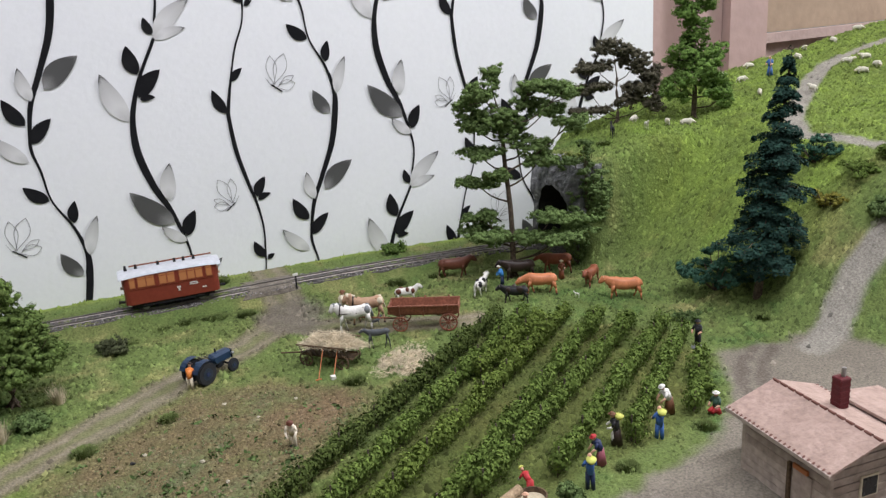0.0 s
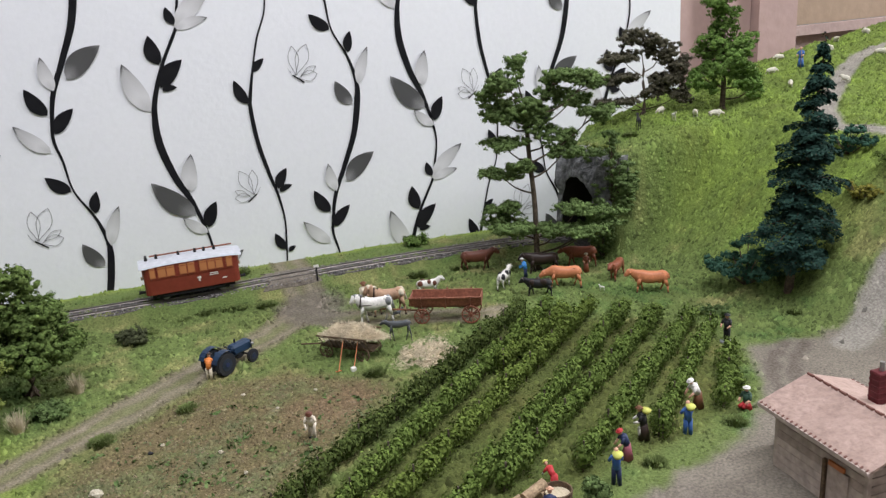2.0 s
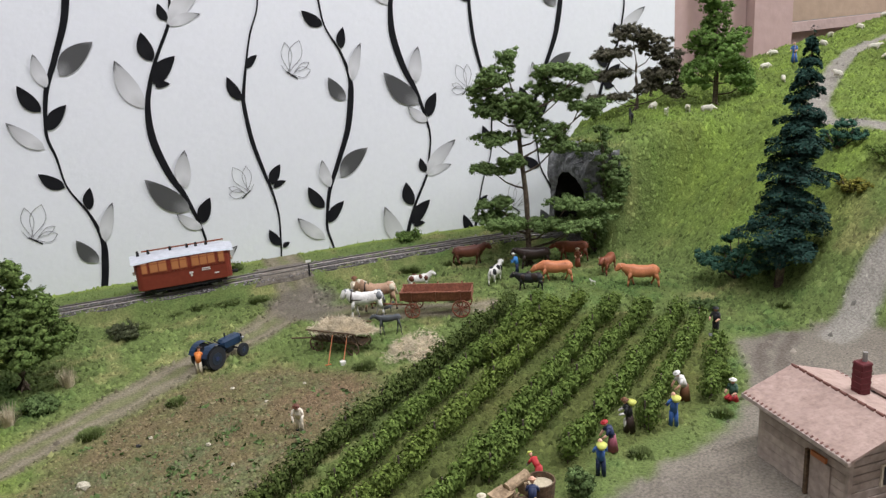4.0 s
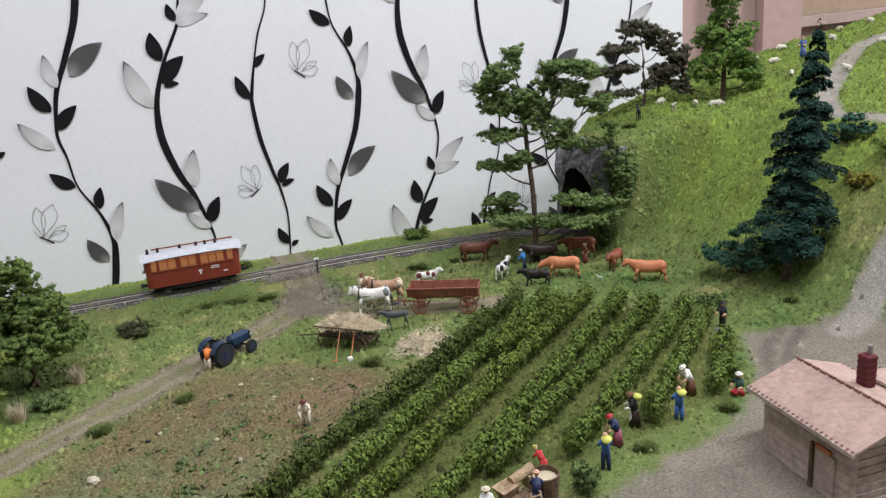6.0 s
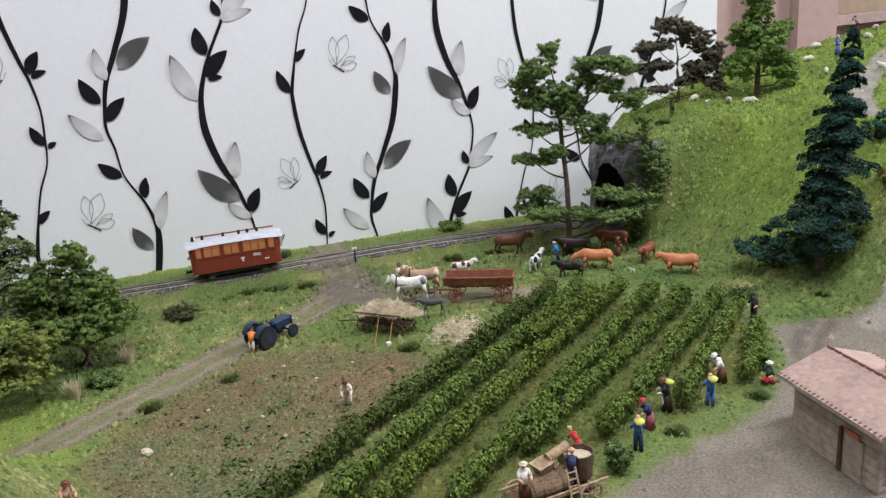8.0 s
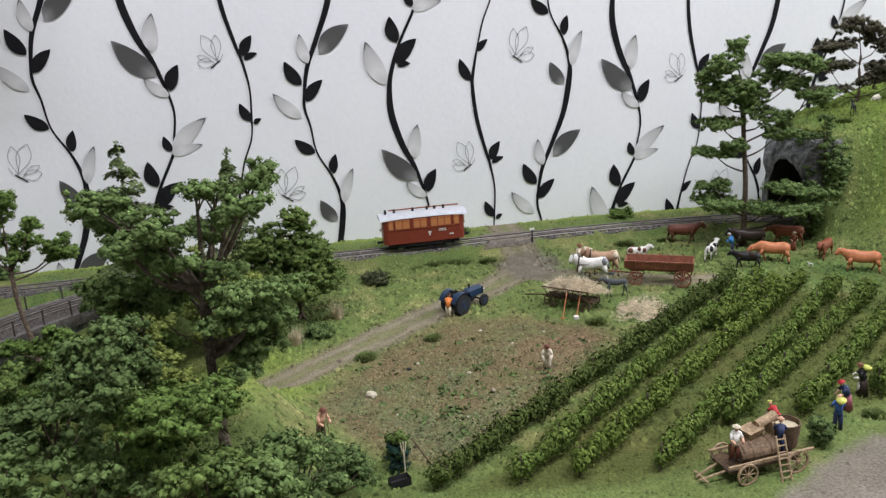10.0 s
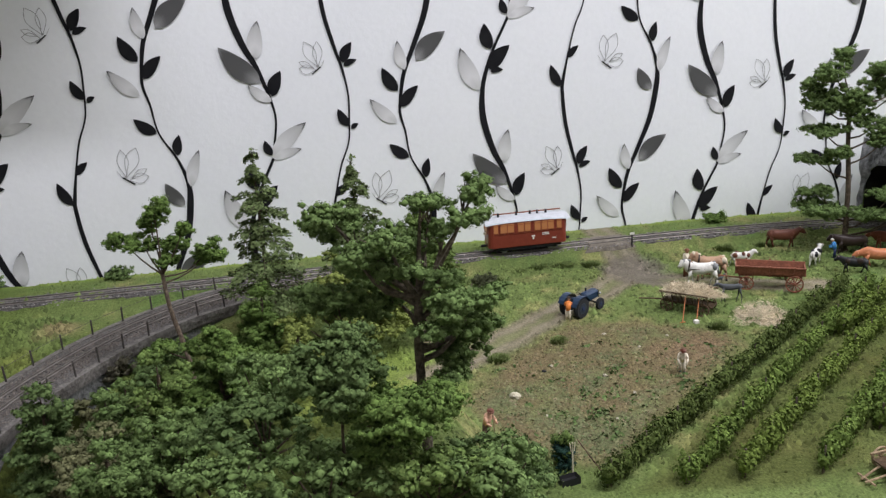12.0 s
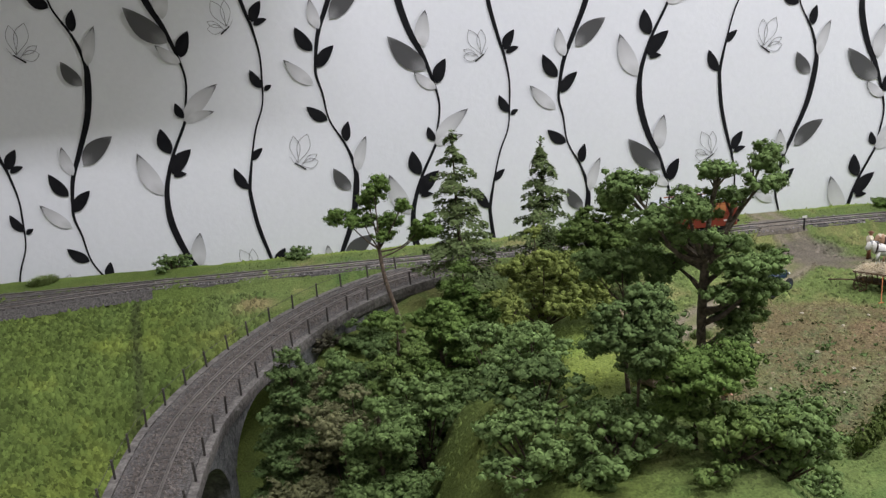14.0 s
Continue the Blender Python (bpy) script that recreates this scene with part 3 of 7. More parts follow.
for y0, y1, z0, z1 in ((0.05, 0.07, 0.60, 1.36), (0.43, 0.45, 0.60, 1.36), (0.07, 0.43, 0.60, 0.62), (0.07, 0.43, 1.34, 1.36)):
    part("window_frame", box(bmesh.new(), 2.215, (y0 + y1) / 2, (z0 + z1) / 2, 0.03, y1 - y0, z1 - z0), M_CEIL, window_1)
slab("wall_south", -2.23, 2.23, -3.03, -3.0, -1.0, 1.6, M_PLASTER, "plain plastered room wall behind the viewer")
slab("floor", -2.23, 2.23, -3.03, 1.02, -1.03, -1.0, M_FLOOR, "brownish grey lino floor of the room", "floor")
slab("ceiling", -2.23, 2.23, -3.03, 1.02, 1.6, 1.63, M_CEIL, "white painted ceiling of the room", "ceiling")
slab("table_fascia", X0 - 0.015, X1 + 0.015, Y0 - 0.015, Y0 - 0.001, -0.22, 0.0, M_TABLE, "wooden front board of the railway table", "table edge")
slab("table_board", X0, X1, Y0, Y1, -0.24, -0.21, M_TABLE, "wooden base board of the railway table", "table")
# Unseen box above the view, added to shade the wall's upper left corner
slab("wall_cupboard", -1.5, -0.235, 0.655, WALL_Y - 0.001, 0.362, 0.70, M_PLASTER, "unseen pale box high on the papered wall, added to shade its corner", "cupboard")


# ---- railway ----
def offset_line(line, d):
    way = np.gradient(line, axis=0)
    way /= np.linalg.norm(way, axis=1)[:, None]
    return line + d * np.stack([-way[:, 1], way[:, 0]], 1)


def swept(line, section, z):
    """A strip with the given cross section (offset, height) laid along a plan line."""
    rows = [np.c_[offset_line(line, o), np.full(len(line), 0.0) + z + h] for o, h in section]
    n, k = len(line), len(section)
    v = np.stack(rows, 1).reshape(-1, 3)
    f = [(i * k + j, i * k + j + 1, (i + 1) * k + j + 1, (i + 1) * k + j) for i in range(n - 1) for j in range(k - 1)]
    return v, f


def railway(name, line, z, label, bed=True, sunk=0.0):
    track = thing(name, label, "railway track", "tracks on the layout", "structure")
    if bed:
        v, f = swept(line, [(-0.0160, -0.008), (-0.0118, -0.0006), (-0.007, 0.0), (0.007, 0.0), (0.0125, -0.0006), (0.018, -0.006)], z)
        part("ballast_bed", mesh_of("ballast_bed", v, f, [M_BALLAST]), None, track, "dark grey ballast shoulder")
    for side in (-0.006, 0.006):
        v, f = swept(line, [(side - 0.0008, 0.0008), (side - 0.00025, 0.0013), (side - 0.00042, 0.0025), (side + 0.00042, 0.0025), (side + 0.00025, 0.0013), (side + 0.0008, 0.0008)], z)
        part("rail", mesh_of("rail", v, f, [M_RAIL]), None, track, "worn brown steel rail")
    bm = bmesh.new()
    box(bm, 0, 0, 0.0001 - sunk, 0.0024, 0.0195, 0.0014)
    me = bpy.data.meshes.new("sleeper")
    bm.to_mesh(me)
    bm.free()
    me.materials.append(M_SLEEPER)
    way = np.gradient(line, axis=0)
    s = np.r_[0, np.cumsum(np.linalg.norm(np.diff(line, axis=0), axis=1))]
    for at in np.arange(0.004, s[-1], 0.0072):
        i = min(int(np.searchsorted(s, at)), len(line) - 1)
        ob = new("sleeper", me)
        ob.parent = track
        ob.matrix_basis = Matrix.LocRotScale((line[i, 0], line[i, 1], z), Euler((0, 0, math.atan2(way[i, 1], way[i, 0]))), None)
    return track


def ballast_stones(name, line, z, count, wide, seed, parent):
    rng = np.random.default_rng(seed)
    i = rng.integers(0, len(line), count)
    way = np.gradient(line, axis=0)
    way /= np.linalg.norm(way, axis=1)[:, None]
    o = rng.uniform(-wide, wide, count)
    p = line[i] + o[:, None] * np.stack([-way[i, 1], way[i, 0]], 1) + rng.normal(0, 0.002, (count, 2))
    r = rng.uniform(0.0005, 0.0012, count)
    tet = np.array([(1, 0, -0.4), (-0.5, 0.87, -0.4), (-0.5, -0.87, -0.4), (0, 0, 0.8)])
    v = tet[None] * (1 + rng.uniform(-0.4, 0.4, (count, 4, 3))) * r[:, None, None]
    top = z + 0.0005 - np.maximum(0, np.abs(o) - 0.014) * 0.75
    v += np.c_[p, top][:, None, :]
    f = (np.array([(0, 1, 3), (1, 2, 3), (2, 0, 3)])[None] + 4 * np.arange(count)[:, None, None]).reshape(-1, 3)
    return tagged(part(name, quick_mesh(name, v.reshape(-1, 3), f, [M_STONES]), None, parent), kind="stuff")


main_track = railway("railway_main", MAIN[MAIN[:, 0] < 0.53], BED, "single narrow railway line on dark grey ballast")
ballast_stones("ballast", MAIN[MAIN[:, 0] < 0.5], BED, 7000, 0.0140, 5, main_track)
railway("railway_branch", BRANCH[BRANCH[:, 0] < -0.40], BED + 0.0003, "side track joining the railway line at points")
bridge_track = railway("railway_bridge", BRIDGE[BRIDGE[:, 1] < 0.661], 0.0078, "curved narrow railway line over the stone viaduct", bed=False, sunk=0.0009)
ballast_stones("ballast", BRIDGE[BRIDGE[:, 0] < -0.1], 0.0073, 9000, 0.0185, 6, bridge_track).data.materials[0] = M_DECK

# ---- stone viaduct ----
viaduct = thing("viaduct", "curved grey stone railway viaduct with round arches", "bridge")
VIA = BRIDGE[BRIDGE[:, 0] < -0.135]
via_s = np.r_[0, np.cumsum(np.linalg.norm(np.diff(VIA, axis=0), axis=1))]
SPAN, PIER = 0.125, 0.012


def arch_height(s):
    """Underside of the viaduct at a distance along it."""
    u = (s - 0.083) % (SPAN + PIER)
    inside_arch = u < SPAN
    rise = np.sqrt(np.maximum(0, (SPAN / 2) ** 2 - (np.minimum(u, SPAN) - SPAN / 2) ** 2))
    return np.where(inside_arch & (s < 0.083 + 2 * (SPAN + PIER)), -0.044 + rise * 0.67, -0.14)


fine_s = np.linspace(0, via_s[-1], 260)
fine = np.stack([np.interp(fine_s, via_s, VIA[:, k]) for k in range(2)], 1)
low = arch_height(fine_s)
for side in (-1, 1):
    edge, inner = offset_line(fine, side * 0.0225), offset_line(fine, side * 0.0195)
    n = len(fine)
    v = np.vstack([np.c_[edge, np.full(n, 0.001)], np.c_[edge, low], np.c_[edge * 0 + offset_line(fine, 0), low]])
    f = [(i, i + 1, n + i + 1, n + i) for i in range(n - 1)] + [(n + i, n + i + 1, 2 * n + i + 1, 2 * n + i) for i in range(n - 1)]
    part("side_wall", mesh_of("side_wall", v, f, [M_VIADUCT]), None, viaduct)
    v, f = swept(fine, [(side * 0.0245, -0.002), (side * 0.0255, 0.004), (side * 0.0255, 0.0070), (side * 0.0205, 0.0070), (side * 0.0205, 0.004)], 0.0)
    part("parapet", mesh_of("parapet", v, f, [M_COPING]), None, viaduct, "flat grey coping stone edge")
    v, f = swept(fine, [(side * 0.0225, -0.002), (side * 0.0245, -0.002)], 0.0)
    part("ledge", mesh_of("ledge", v, f, [M_VIADUCT]), None, viaduct)
    # ring of arch stones, a little proud, one to each arch
    ring = offset_line(fine, side * 0.0232)
    arched = [i for i in range(n) if low[i] > -0.05]
    runs = np.split(arched, np.where(np.diff(arched) > 1)[0] + 1)
    for run in runs:
        k = len(run)
        v = np.vstack([np.c_[ring[run], low[run]], np.c_[ring[run], np.minimum(low[run] + 0.005, 0.0)]])
        part("arch_ring", mesh_of("arch_ring", v, [(i, i + 1, k + i + 1, k + i) for i in range(k - 1)], [M_VIADUCT]), None, viaduct)
v, f = swept(fine, [(-0.020, 0.0065), (-0.009, 0.0072), (0.009, 0.0072), (0.020, 0.0065)], 0.0)
part("deck", mesh_of("deck", v, f, [M_BALLAST]), None, viaduct, "grey ballast deck")

M_POST = material("dark_post_paint", [(0.03, 0.028, 0.026), (0.06, 0.05, 0.045)], rough=0.7, bump=0.1)
bm = bmesh.new()
box(bm, 0, 0, 0.0065, 0.0013, 0.0013, 0.013, bevel=0.0002)
post_me = bpy.data.meshes.new("post")
bm.to_mesh(post_me)
bm.free()
post_me.materials.append(M_POST)
for side, start, wire_label in ((-1, 0.008, "thin rusty fence wire"), (1, 0.02, "thin rusty fence wire")):
    fence = thing("fence", "dark railing posts along the edge of the viaduct", "fence", "fences of the viaduct")
    rim = offset_line(fine, side * 0.0228)
    for at in np.arange(start, via_s[-1] - 0.02, 0.0265):
        i = int(np.searchsorted(fine_s, at))
        ob = new("post", post_me)
        ob.parent = fence
        ob.matrix_basis = Matrix.LocRotScale((rim[i, 0], rim[i, 1], 0.006), Euler((0.03 * math.sin(9 * at), 0.04 * math.cos(31 * at), 0.3)), None)
    for h in (0.0115,):
        bm = bmesh.new()
        for i in range(4, len(rim) - 14, 6):
            rod(bm, (*rim[i], 0.006 + h), (*rim[i + 6], 0.006 + h), 0.00018, seg=4)
        part("wire", bm, M_POST, fence, wire_label)

# ---- tunnel portal ----
portal = thing("tunnel_portal", "rough grey stone tunnel mouth in the hillside", "tunnel portal")
PX = 0.434
py = 0.6035
bm = bmesh.new()
half, top, hole_w, hole_h = 0.036, 0.086, 0.0245, 0.063
ring_in, ring_out = [], []
for i in range(17):
    a = math.pi * i / 16
    ring_in.append((hole_w * math.cos(a), hole_h - hole_w + hole_w * math.sin(a) * 1.15))
    ring_out.append((max(-half, min(half, 0.075 * math.cos(a))), min(top, (hole_h - hole_w) + 0.09 * math.sin(a))))
ring_in, ring_out = [(hole_w, -0.004)] + ring_in + [(-hole_w, -0.004)], [(half, -0.004)] + ring_out + [(-half, -0.004)]
rng = random.Random(4)
front, back = [], []
for (a, b), (c, d) in zip(ring_in, ring_out):
    front.append((bm.verts.new((PX, py + a, b)), bm.verts.new((PX + rng.uniform(-0.003, 0.003), py + (a + c) / 2, (b + d) / 2)), bm.verts.new((PX + 0.004, py + c, d))))
    back.append((bm.verts.new((PX + 0.075, py + a - 0.008, b)), bm.verts.new((PX + 0.03, py + c, d))))
for i in range(len(front) - 1):
    p, q, s, t = front[i], front[i + 1], back[i], back[i + 1]
    for quad in ((p[0], p[1], q[1], q[0]), (p[1], p[2], q[2], q[1]), (p[2], s[1], t[1], q[2])):
        bm.faces.new(quad)
bmesh.ops.subdivide_edges(bm, edges=bm.edges[:], cuts=3, use_grid_fill=True)
for v in bm.verts:
    q = v.co * 70
    shift = noise.noise_vector(q) * 0.0035 + noise.noise_vector(q * 2.7) * 0.0016
    v.co += Vector((shift.x, shift.y * 0.6, shift.z))
bmesh.ops.recalc_face_normals(bm, faces=bm.faces)
part("facing", bm, M_ROCK, portal)
bm = bmesh.new()
vs = [[bm.verts.new((PX + dx, py + a - dx * 0.25, b)) for a, b in ring_in] for dx in (0.0005, 0.04, 0.11)]
for u, w in zip(vs[:-1], vs[1:]):
    for i in range(len(u) - 1):
        bm.faces.new((u[i], u[i + 1], w[i + 1], w[i]))
bm.faces.new(vs[-1])
part("lining", bm, M_DARK, portal, "near-black tunnel lining, the dark of the bore put into its colour")


# ---- plants ----
def leaf_material(name, *colours):
    mean = [sum(c[i] for c in colours) / len(colours) for i in range(3)]
    soft_colours = [tuple(m + 0.42 * (c - m) for c, m in zip(col, mean)) for col in colours]
    return material(name, soft_colours, rough=0.85, bump=0, by="island", spec=0.08, mottle=0.42, fine=170)


M_BARK = material("brown_bark", [(0.05, 0.035, 0.025), (0.11, 0.085, 0.06)], scale=300, rough=0.95, bump=0.8, fine=600)
M_BARKGREY = material("grey_brown_bark", [(0.06, 0.048, 0.034), (0.13, 0.108, 0.08)], scale=300, rough=0.95, bump=0.8, fine=600)
G_OAK = leaf_material("oak_green_foliage", (0.052, 0.085, 0.026), (0.104, 0.160, 0.051), (0.172, 0.247, 0.086), (0.120, 0.176, 0.061))
G_DEEP = leaf_material("deep_green_foliage", (0.042, 0.074, 0.021), (0.095, 0.145, 0.039), (0.165, 0.220, 0.066))
G_FRESH = leaf_material("fresh_green_foliage", (0.042, 0.078, 0.020), (0.097, 0.157, 0.037), (0.165, 0.237, 0.066))
G_OLIVE = leaf_material("olive_green_foliage", (0.074, 0.096, 0.024), (0.150, 0.186, 0.046), (0.23, 0.27, 0.078))
G_BLUE = leaf_material("cool_green_foliage", (0.039, 0.072, 0.025), (0.090, 0.138, 0.047), (0.152, 0.208, 0.077))
G_FIR = leaf_material("dark_fir_needles", (0.010, 0.026, 0.022), (0.020, 0.050, 0.040), (0.034, 0.074, 0.054))
G_PINE = leaf_material("olive_spruce_needles", (0.050, 0.072, 0.028), (0.099, 0.138, 0.050), (0.176, 0.220, 0.094))
G_BROWN = leaf_material("brownish_dark_foliage", (0.042, 0.040, 0.028), (0.088, 0.084, 0.058), (0.150, 0.138, 0.092))
G_DOME = leaf_material("dark_olive_foliage", (0.035, 0.042, 0.022), (0.065, 0.075, 0.038), (0.105, 0.115, 0.06))
G_GREY = leaf_material("grey_green_foliage", (0.044, 0.076, 0.024), (0.101, 0.152, 0.051), (0.163, 0.228, 0.088))
G_VINE = leaf_material("vine_green_foliage", (0.042, 0.070, 0.015), (0.094, 0.146, 0.031), (0.170, 0.228, 0.056))
G_VINEDARK = leaf_material("dark_vine_foliage", (0.026, 0.040, 0.012), (0.063, 0.092, 0.023), (0.116, 0.148, 0.040))
G_VINEBRIGHT = leaf_material("bright_vine_foliage", (0.054, 0.082, 0.016), (0.106, 0.152, 0.030), (0.168, 0.220, 0.052))
G_WEED = leaf_material("weed_green", (0.075, 0.105, 0.03), (0.12, 0.16, 0.05), (0.17, 0.21, 0.08))
G_DRAB = leaf_material("drab_olive_foliage", (0.075, 0.078, 0.036), (0.135, 0.14, 0.066), (0.20, 0.20, 0.105))
G_TEAL = leaf_material("dark_teal_foliage", (0.016, 0.045, 0.032), (0.032, 0.082, 0.055), (0.055, 0.120, 0.080))
G_YELLOWED = leaf_material("yellowed_foliage", (0.11, 0.11, 0.02), (0.19, 0.18, 0.035), (0.26, 0.24, 0.06))
G_HILLTREE = leaf_material("bright_green_foliage", (0.052, 0.105, 0.024), (0.118, 0.205, 0.045), (0.185, 0.290, 0.075))
G_STRAW = leaf_material("dry_straw", (0.40, 0.33, 0.22), (0.55, 0.47, 0.34), (0.70, 0.62, 0.47))


def leaf_cloud(rng, centres, normals, size, flat=0.2):
    """Many small bent leaves at the given places; normals lean them outward. Returns vertices and quads."""
    n = len(centres)
    a = rng.normal(size=(n, 3))
    nrm = normals + rng.normal(0, flat * 1.8, (n, 3))
    nrm /= np.linalg.norm(nrm, axis=1)[:, None] + 1e-9
    u = a - (a * nrm).sum(1)[:, None] * nrm
    u /= np.linalg.norm(u, axis=1)[:, None] + 1e-9
    w = np.cross(nrm, u)
    s = (size * rng.uniform(0.55, 1.35, n))[:, None]
    c = np.asarray(centres)
    v = np.stack([c - u * s, c + w * s * 0.62 + nrm * s * 0.18, c + u * s * 1.05, c - w * s * 0.62 + nrm * s * 0.18], 1)
    return v.reshape(-1, 3), (np.arange(4)[None] + 4 * np.arange(n)[:, None])


def clump_points(rng, c, rx, ry, rz, n, shell=0.55):
    """Places in the outer part of an uneven ellipsoid."""
    d = rng.normal(size=(n, 3))
    d /= np.linalg.norm(d, axis=1)[:, None]
    bumps = 1 + 0.28 * np.sin(5.1 * d[:, 0] + c[0] * 900) * np.sin(4.3 * d[:, 1] + c[1] * 700 + 1) + 0.18 * np.sin(9 * d[:, 2] + 7 * d[:, 0] + c[2] * 800)
    r = (shell + (1 - shell) * rng.random(n) ** 0.6) * bumps
    p = np.array(c) + d * r[:, None] * np.array([rx, ry, rz])
    return p, d / np.array([rx, ry, rz]) * min(rx, ry, rz)


OCTA_V = np.array([(1, 0, 0), (0, 1, 0), (-1, 0, 0), (0, -1, 0), (0, 0, 1), (0, 0, -1)], float)
OCTA_F = np.array([(0, 1, 4), (1, 2, 4), (2, 3, 4), (3, 0, 4), (1, 0, 5), (2, 1, 5), (3, 2, 5), (0, 3, 5)])


def crown_mesh(name, rng, clumps, size, density, mat):
    """clumps: centre x, y, z and half sizes. Uneven tufts of foam with loose flakes on them, by surface area."""
    C, D = [], []
    lump = size * 2.4
    for x, y, z, rx, ry, rz in clumps:
        area = (rx * ry + rx * rz + ry * rz) / 3 * 12.6
        count = max(4, int(0.42 * area / (lump * lump)))
        c, d = clump_points(rng, (x, y, z), rx, ry, rz, count, 0.6)
        C.append(c)
        D.append(d / np.linalg.norm(d, axis=1)[:, None])
    c, d = np.vstack(C), np.vstack(D)
    n = len(c)
    r = lump * rng.uniform(0.5, 1.2, (n, 1, 1))
    v = OCTA_V[None] * (1 + rng.uniform(-0.4, 0.4, (n, 6, 1))) * r * 0.72 * np.array([1.15, 1.15, 0.85]) + c[:, None, :]
    f = OCTA_F[None] + 6 * np.arange(n)[:, None, None]
    each = max(6, int(21 * density))
    w = rng.normal(size=(n, each, 3)) + d[:, None, :] * 0.7 + np.array([0, 0, 0.25])
    w /= np.linalg.norm(w, axis=2)[:, :, None]
    p = c[:, None, :] + w * r * rng.uniform(0.6, 1.1, (n, each, 1)) * np.array([1.15, 1.15, 0.85])
    lv, lf = leaf_cloud(rng, p.reshape(-1, 3), (w + d[:, None, :] * 0.35).reshape(-1, 3), size * 0.74, 0.13)
    tri = np.concatenate([lf[:, [0, 1, 2]], lf[:, [0, 2, 3]]]) + 6 * n
    return quick_mesh(name, np.vstack([v.reshape(-1, 3), lv]), np.vstack([f.reshape(-1, 3), tri]), [mat])


def limb(bm, pts, r0, r1, seg=7):
    """A bent tapering branch through a few points."""
    p = curve_through(pts, 0.006) if len(pts) > 2 else np.array(pts)
    n = len(p)
    rings = []
    for i, q in enumerate(p):
        way = Vector(p[min(i + 1, n - 1)] - p[max(i - 1, 0)])
        m = way.to_track_quat("Z", "Y").to_matrix()
        r = r0 + (r1 - r0) * i / (n - 1)
        rings.append([bm.verts.new(Vector(q) + m @ Vector((math.cos(6.2832 * k / seg) * r, math.sin(6.2832 * k / seg) * r, 0))) for k in range(seg)])
    for a, b in zip(rings[:-1], rings[1:]):
        for k in range(seg):
            bm.faces.new((a[k], a[(k + 1) % seg], b[(k + 1) % seg], b[k]))
    bm.faces.new(rings[-1])
    return bm


def broad_tree(label, x, y, fork, clumps, face, leaf, bark, seed, r=0.0022, size=0.0013, density=0.75, lean=(0, 0), base=None, name="tree", rise=0.35, stout=0.36):
    """A trunk to the fork height, a limb to each clump, and a crown of leaf clumps.
    clumps: across, deep, up, half width, half height, measured from the foot; face: degrees by which 'across' turns from x."""
    rng = np.random.default_rng(seed)
    z0 = ground_z(x, y) if base is None else base
    ob = thing(name, label, "tree", at=pose(x, y, z0))
    c, s = math.cos(math.radians(face)), math.sin(math.radians(face))
    places = [(u * c - d * s, u * s + d * c, v, ru, ru * 0.85, rv) for u, d, v, ru, rv in clumps]
    bm = bmesh.new()
    top = np.array([lean[0], lean[1], fork])
    limb(bm, [(0, 0, -0.004), (lean[0] * 0.3 + 0.001, lean[1] * 0.3, fork * 0.4), (lean[0] * 0.75 - 0.001, lean[1] * 0.75, fork * 0.75), tuple(top)], r, r * 0.62, 9)
    for k in range(5):
        a = 1.2566 * k + seed
        limb(bm, [(0, 0, 0.004), (math.cos(a) * r * 1.4, math.sin(a) * r * 1.4, 0.0008), (math.cos(a) * r * 2.6, math.sin(a) * r * 2.6, -0.002)], r * 0.55, r * 0.2, 5)
    part("trunk", bm, bark, ob)
    for px, py, pz, rx, ry, rz in places:
        bm = bmesh.new()
        at = min(0.97, max(0.1, (pz - 0.003 - rise * math.hypot(px - lean[0], py - lean[1]) * rng.uniform(0.7, 1.3)) / max(fork, 1e-3)))
        start = np.array([lean[0] * at, lean[1] * at, fork * at])
        end = np.array([px, py, pz])
        mid = start * 0.5 + end * 0.5 + np.array([0, 0, -0.004 * np.linalg.norm(end[:2] - start[:2]) / 0.03]) + rng.normal(0, 0.0015, 3)
        limb(bm, [tuple(start), tuple(mid), tuple(end)], r * stout, r * 0.12, 5)
        for k in range(3):
            tip = end + rng.normal(0, 0.5, 3) * (rx, ry, rz)
            limb(bm, [tuple(mid * 0.4 + end * 0.6), tuple(tip)], r * 0.2, r * 0.06, 4)
        part("limb", bm, bark, ob)
    # break every clump into a few smaller ones for an uneven outline
    small = []
    for px, py, pz, rx, ry, rz in places:
        small.append((px, py, pz, rx * 0.68, ry * 0.68, rz * 0.55))
        for k in range(8):
            d = rng.normal(size=3)
            d /= np.linalg.norm(d)
            q = np.array([px, py, pz]) + d * np.array([rx, ry, rz]) * 0.8
            w = rng.uniform(0.28, 0.5)
            small.append((*q, rx * w, ry * w, min(rz, rx) * w))
    part("crown", crown_mesh("crown", rng, small, size, density, leaf), None, ob)
    return ob


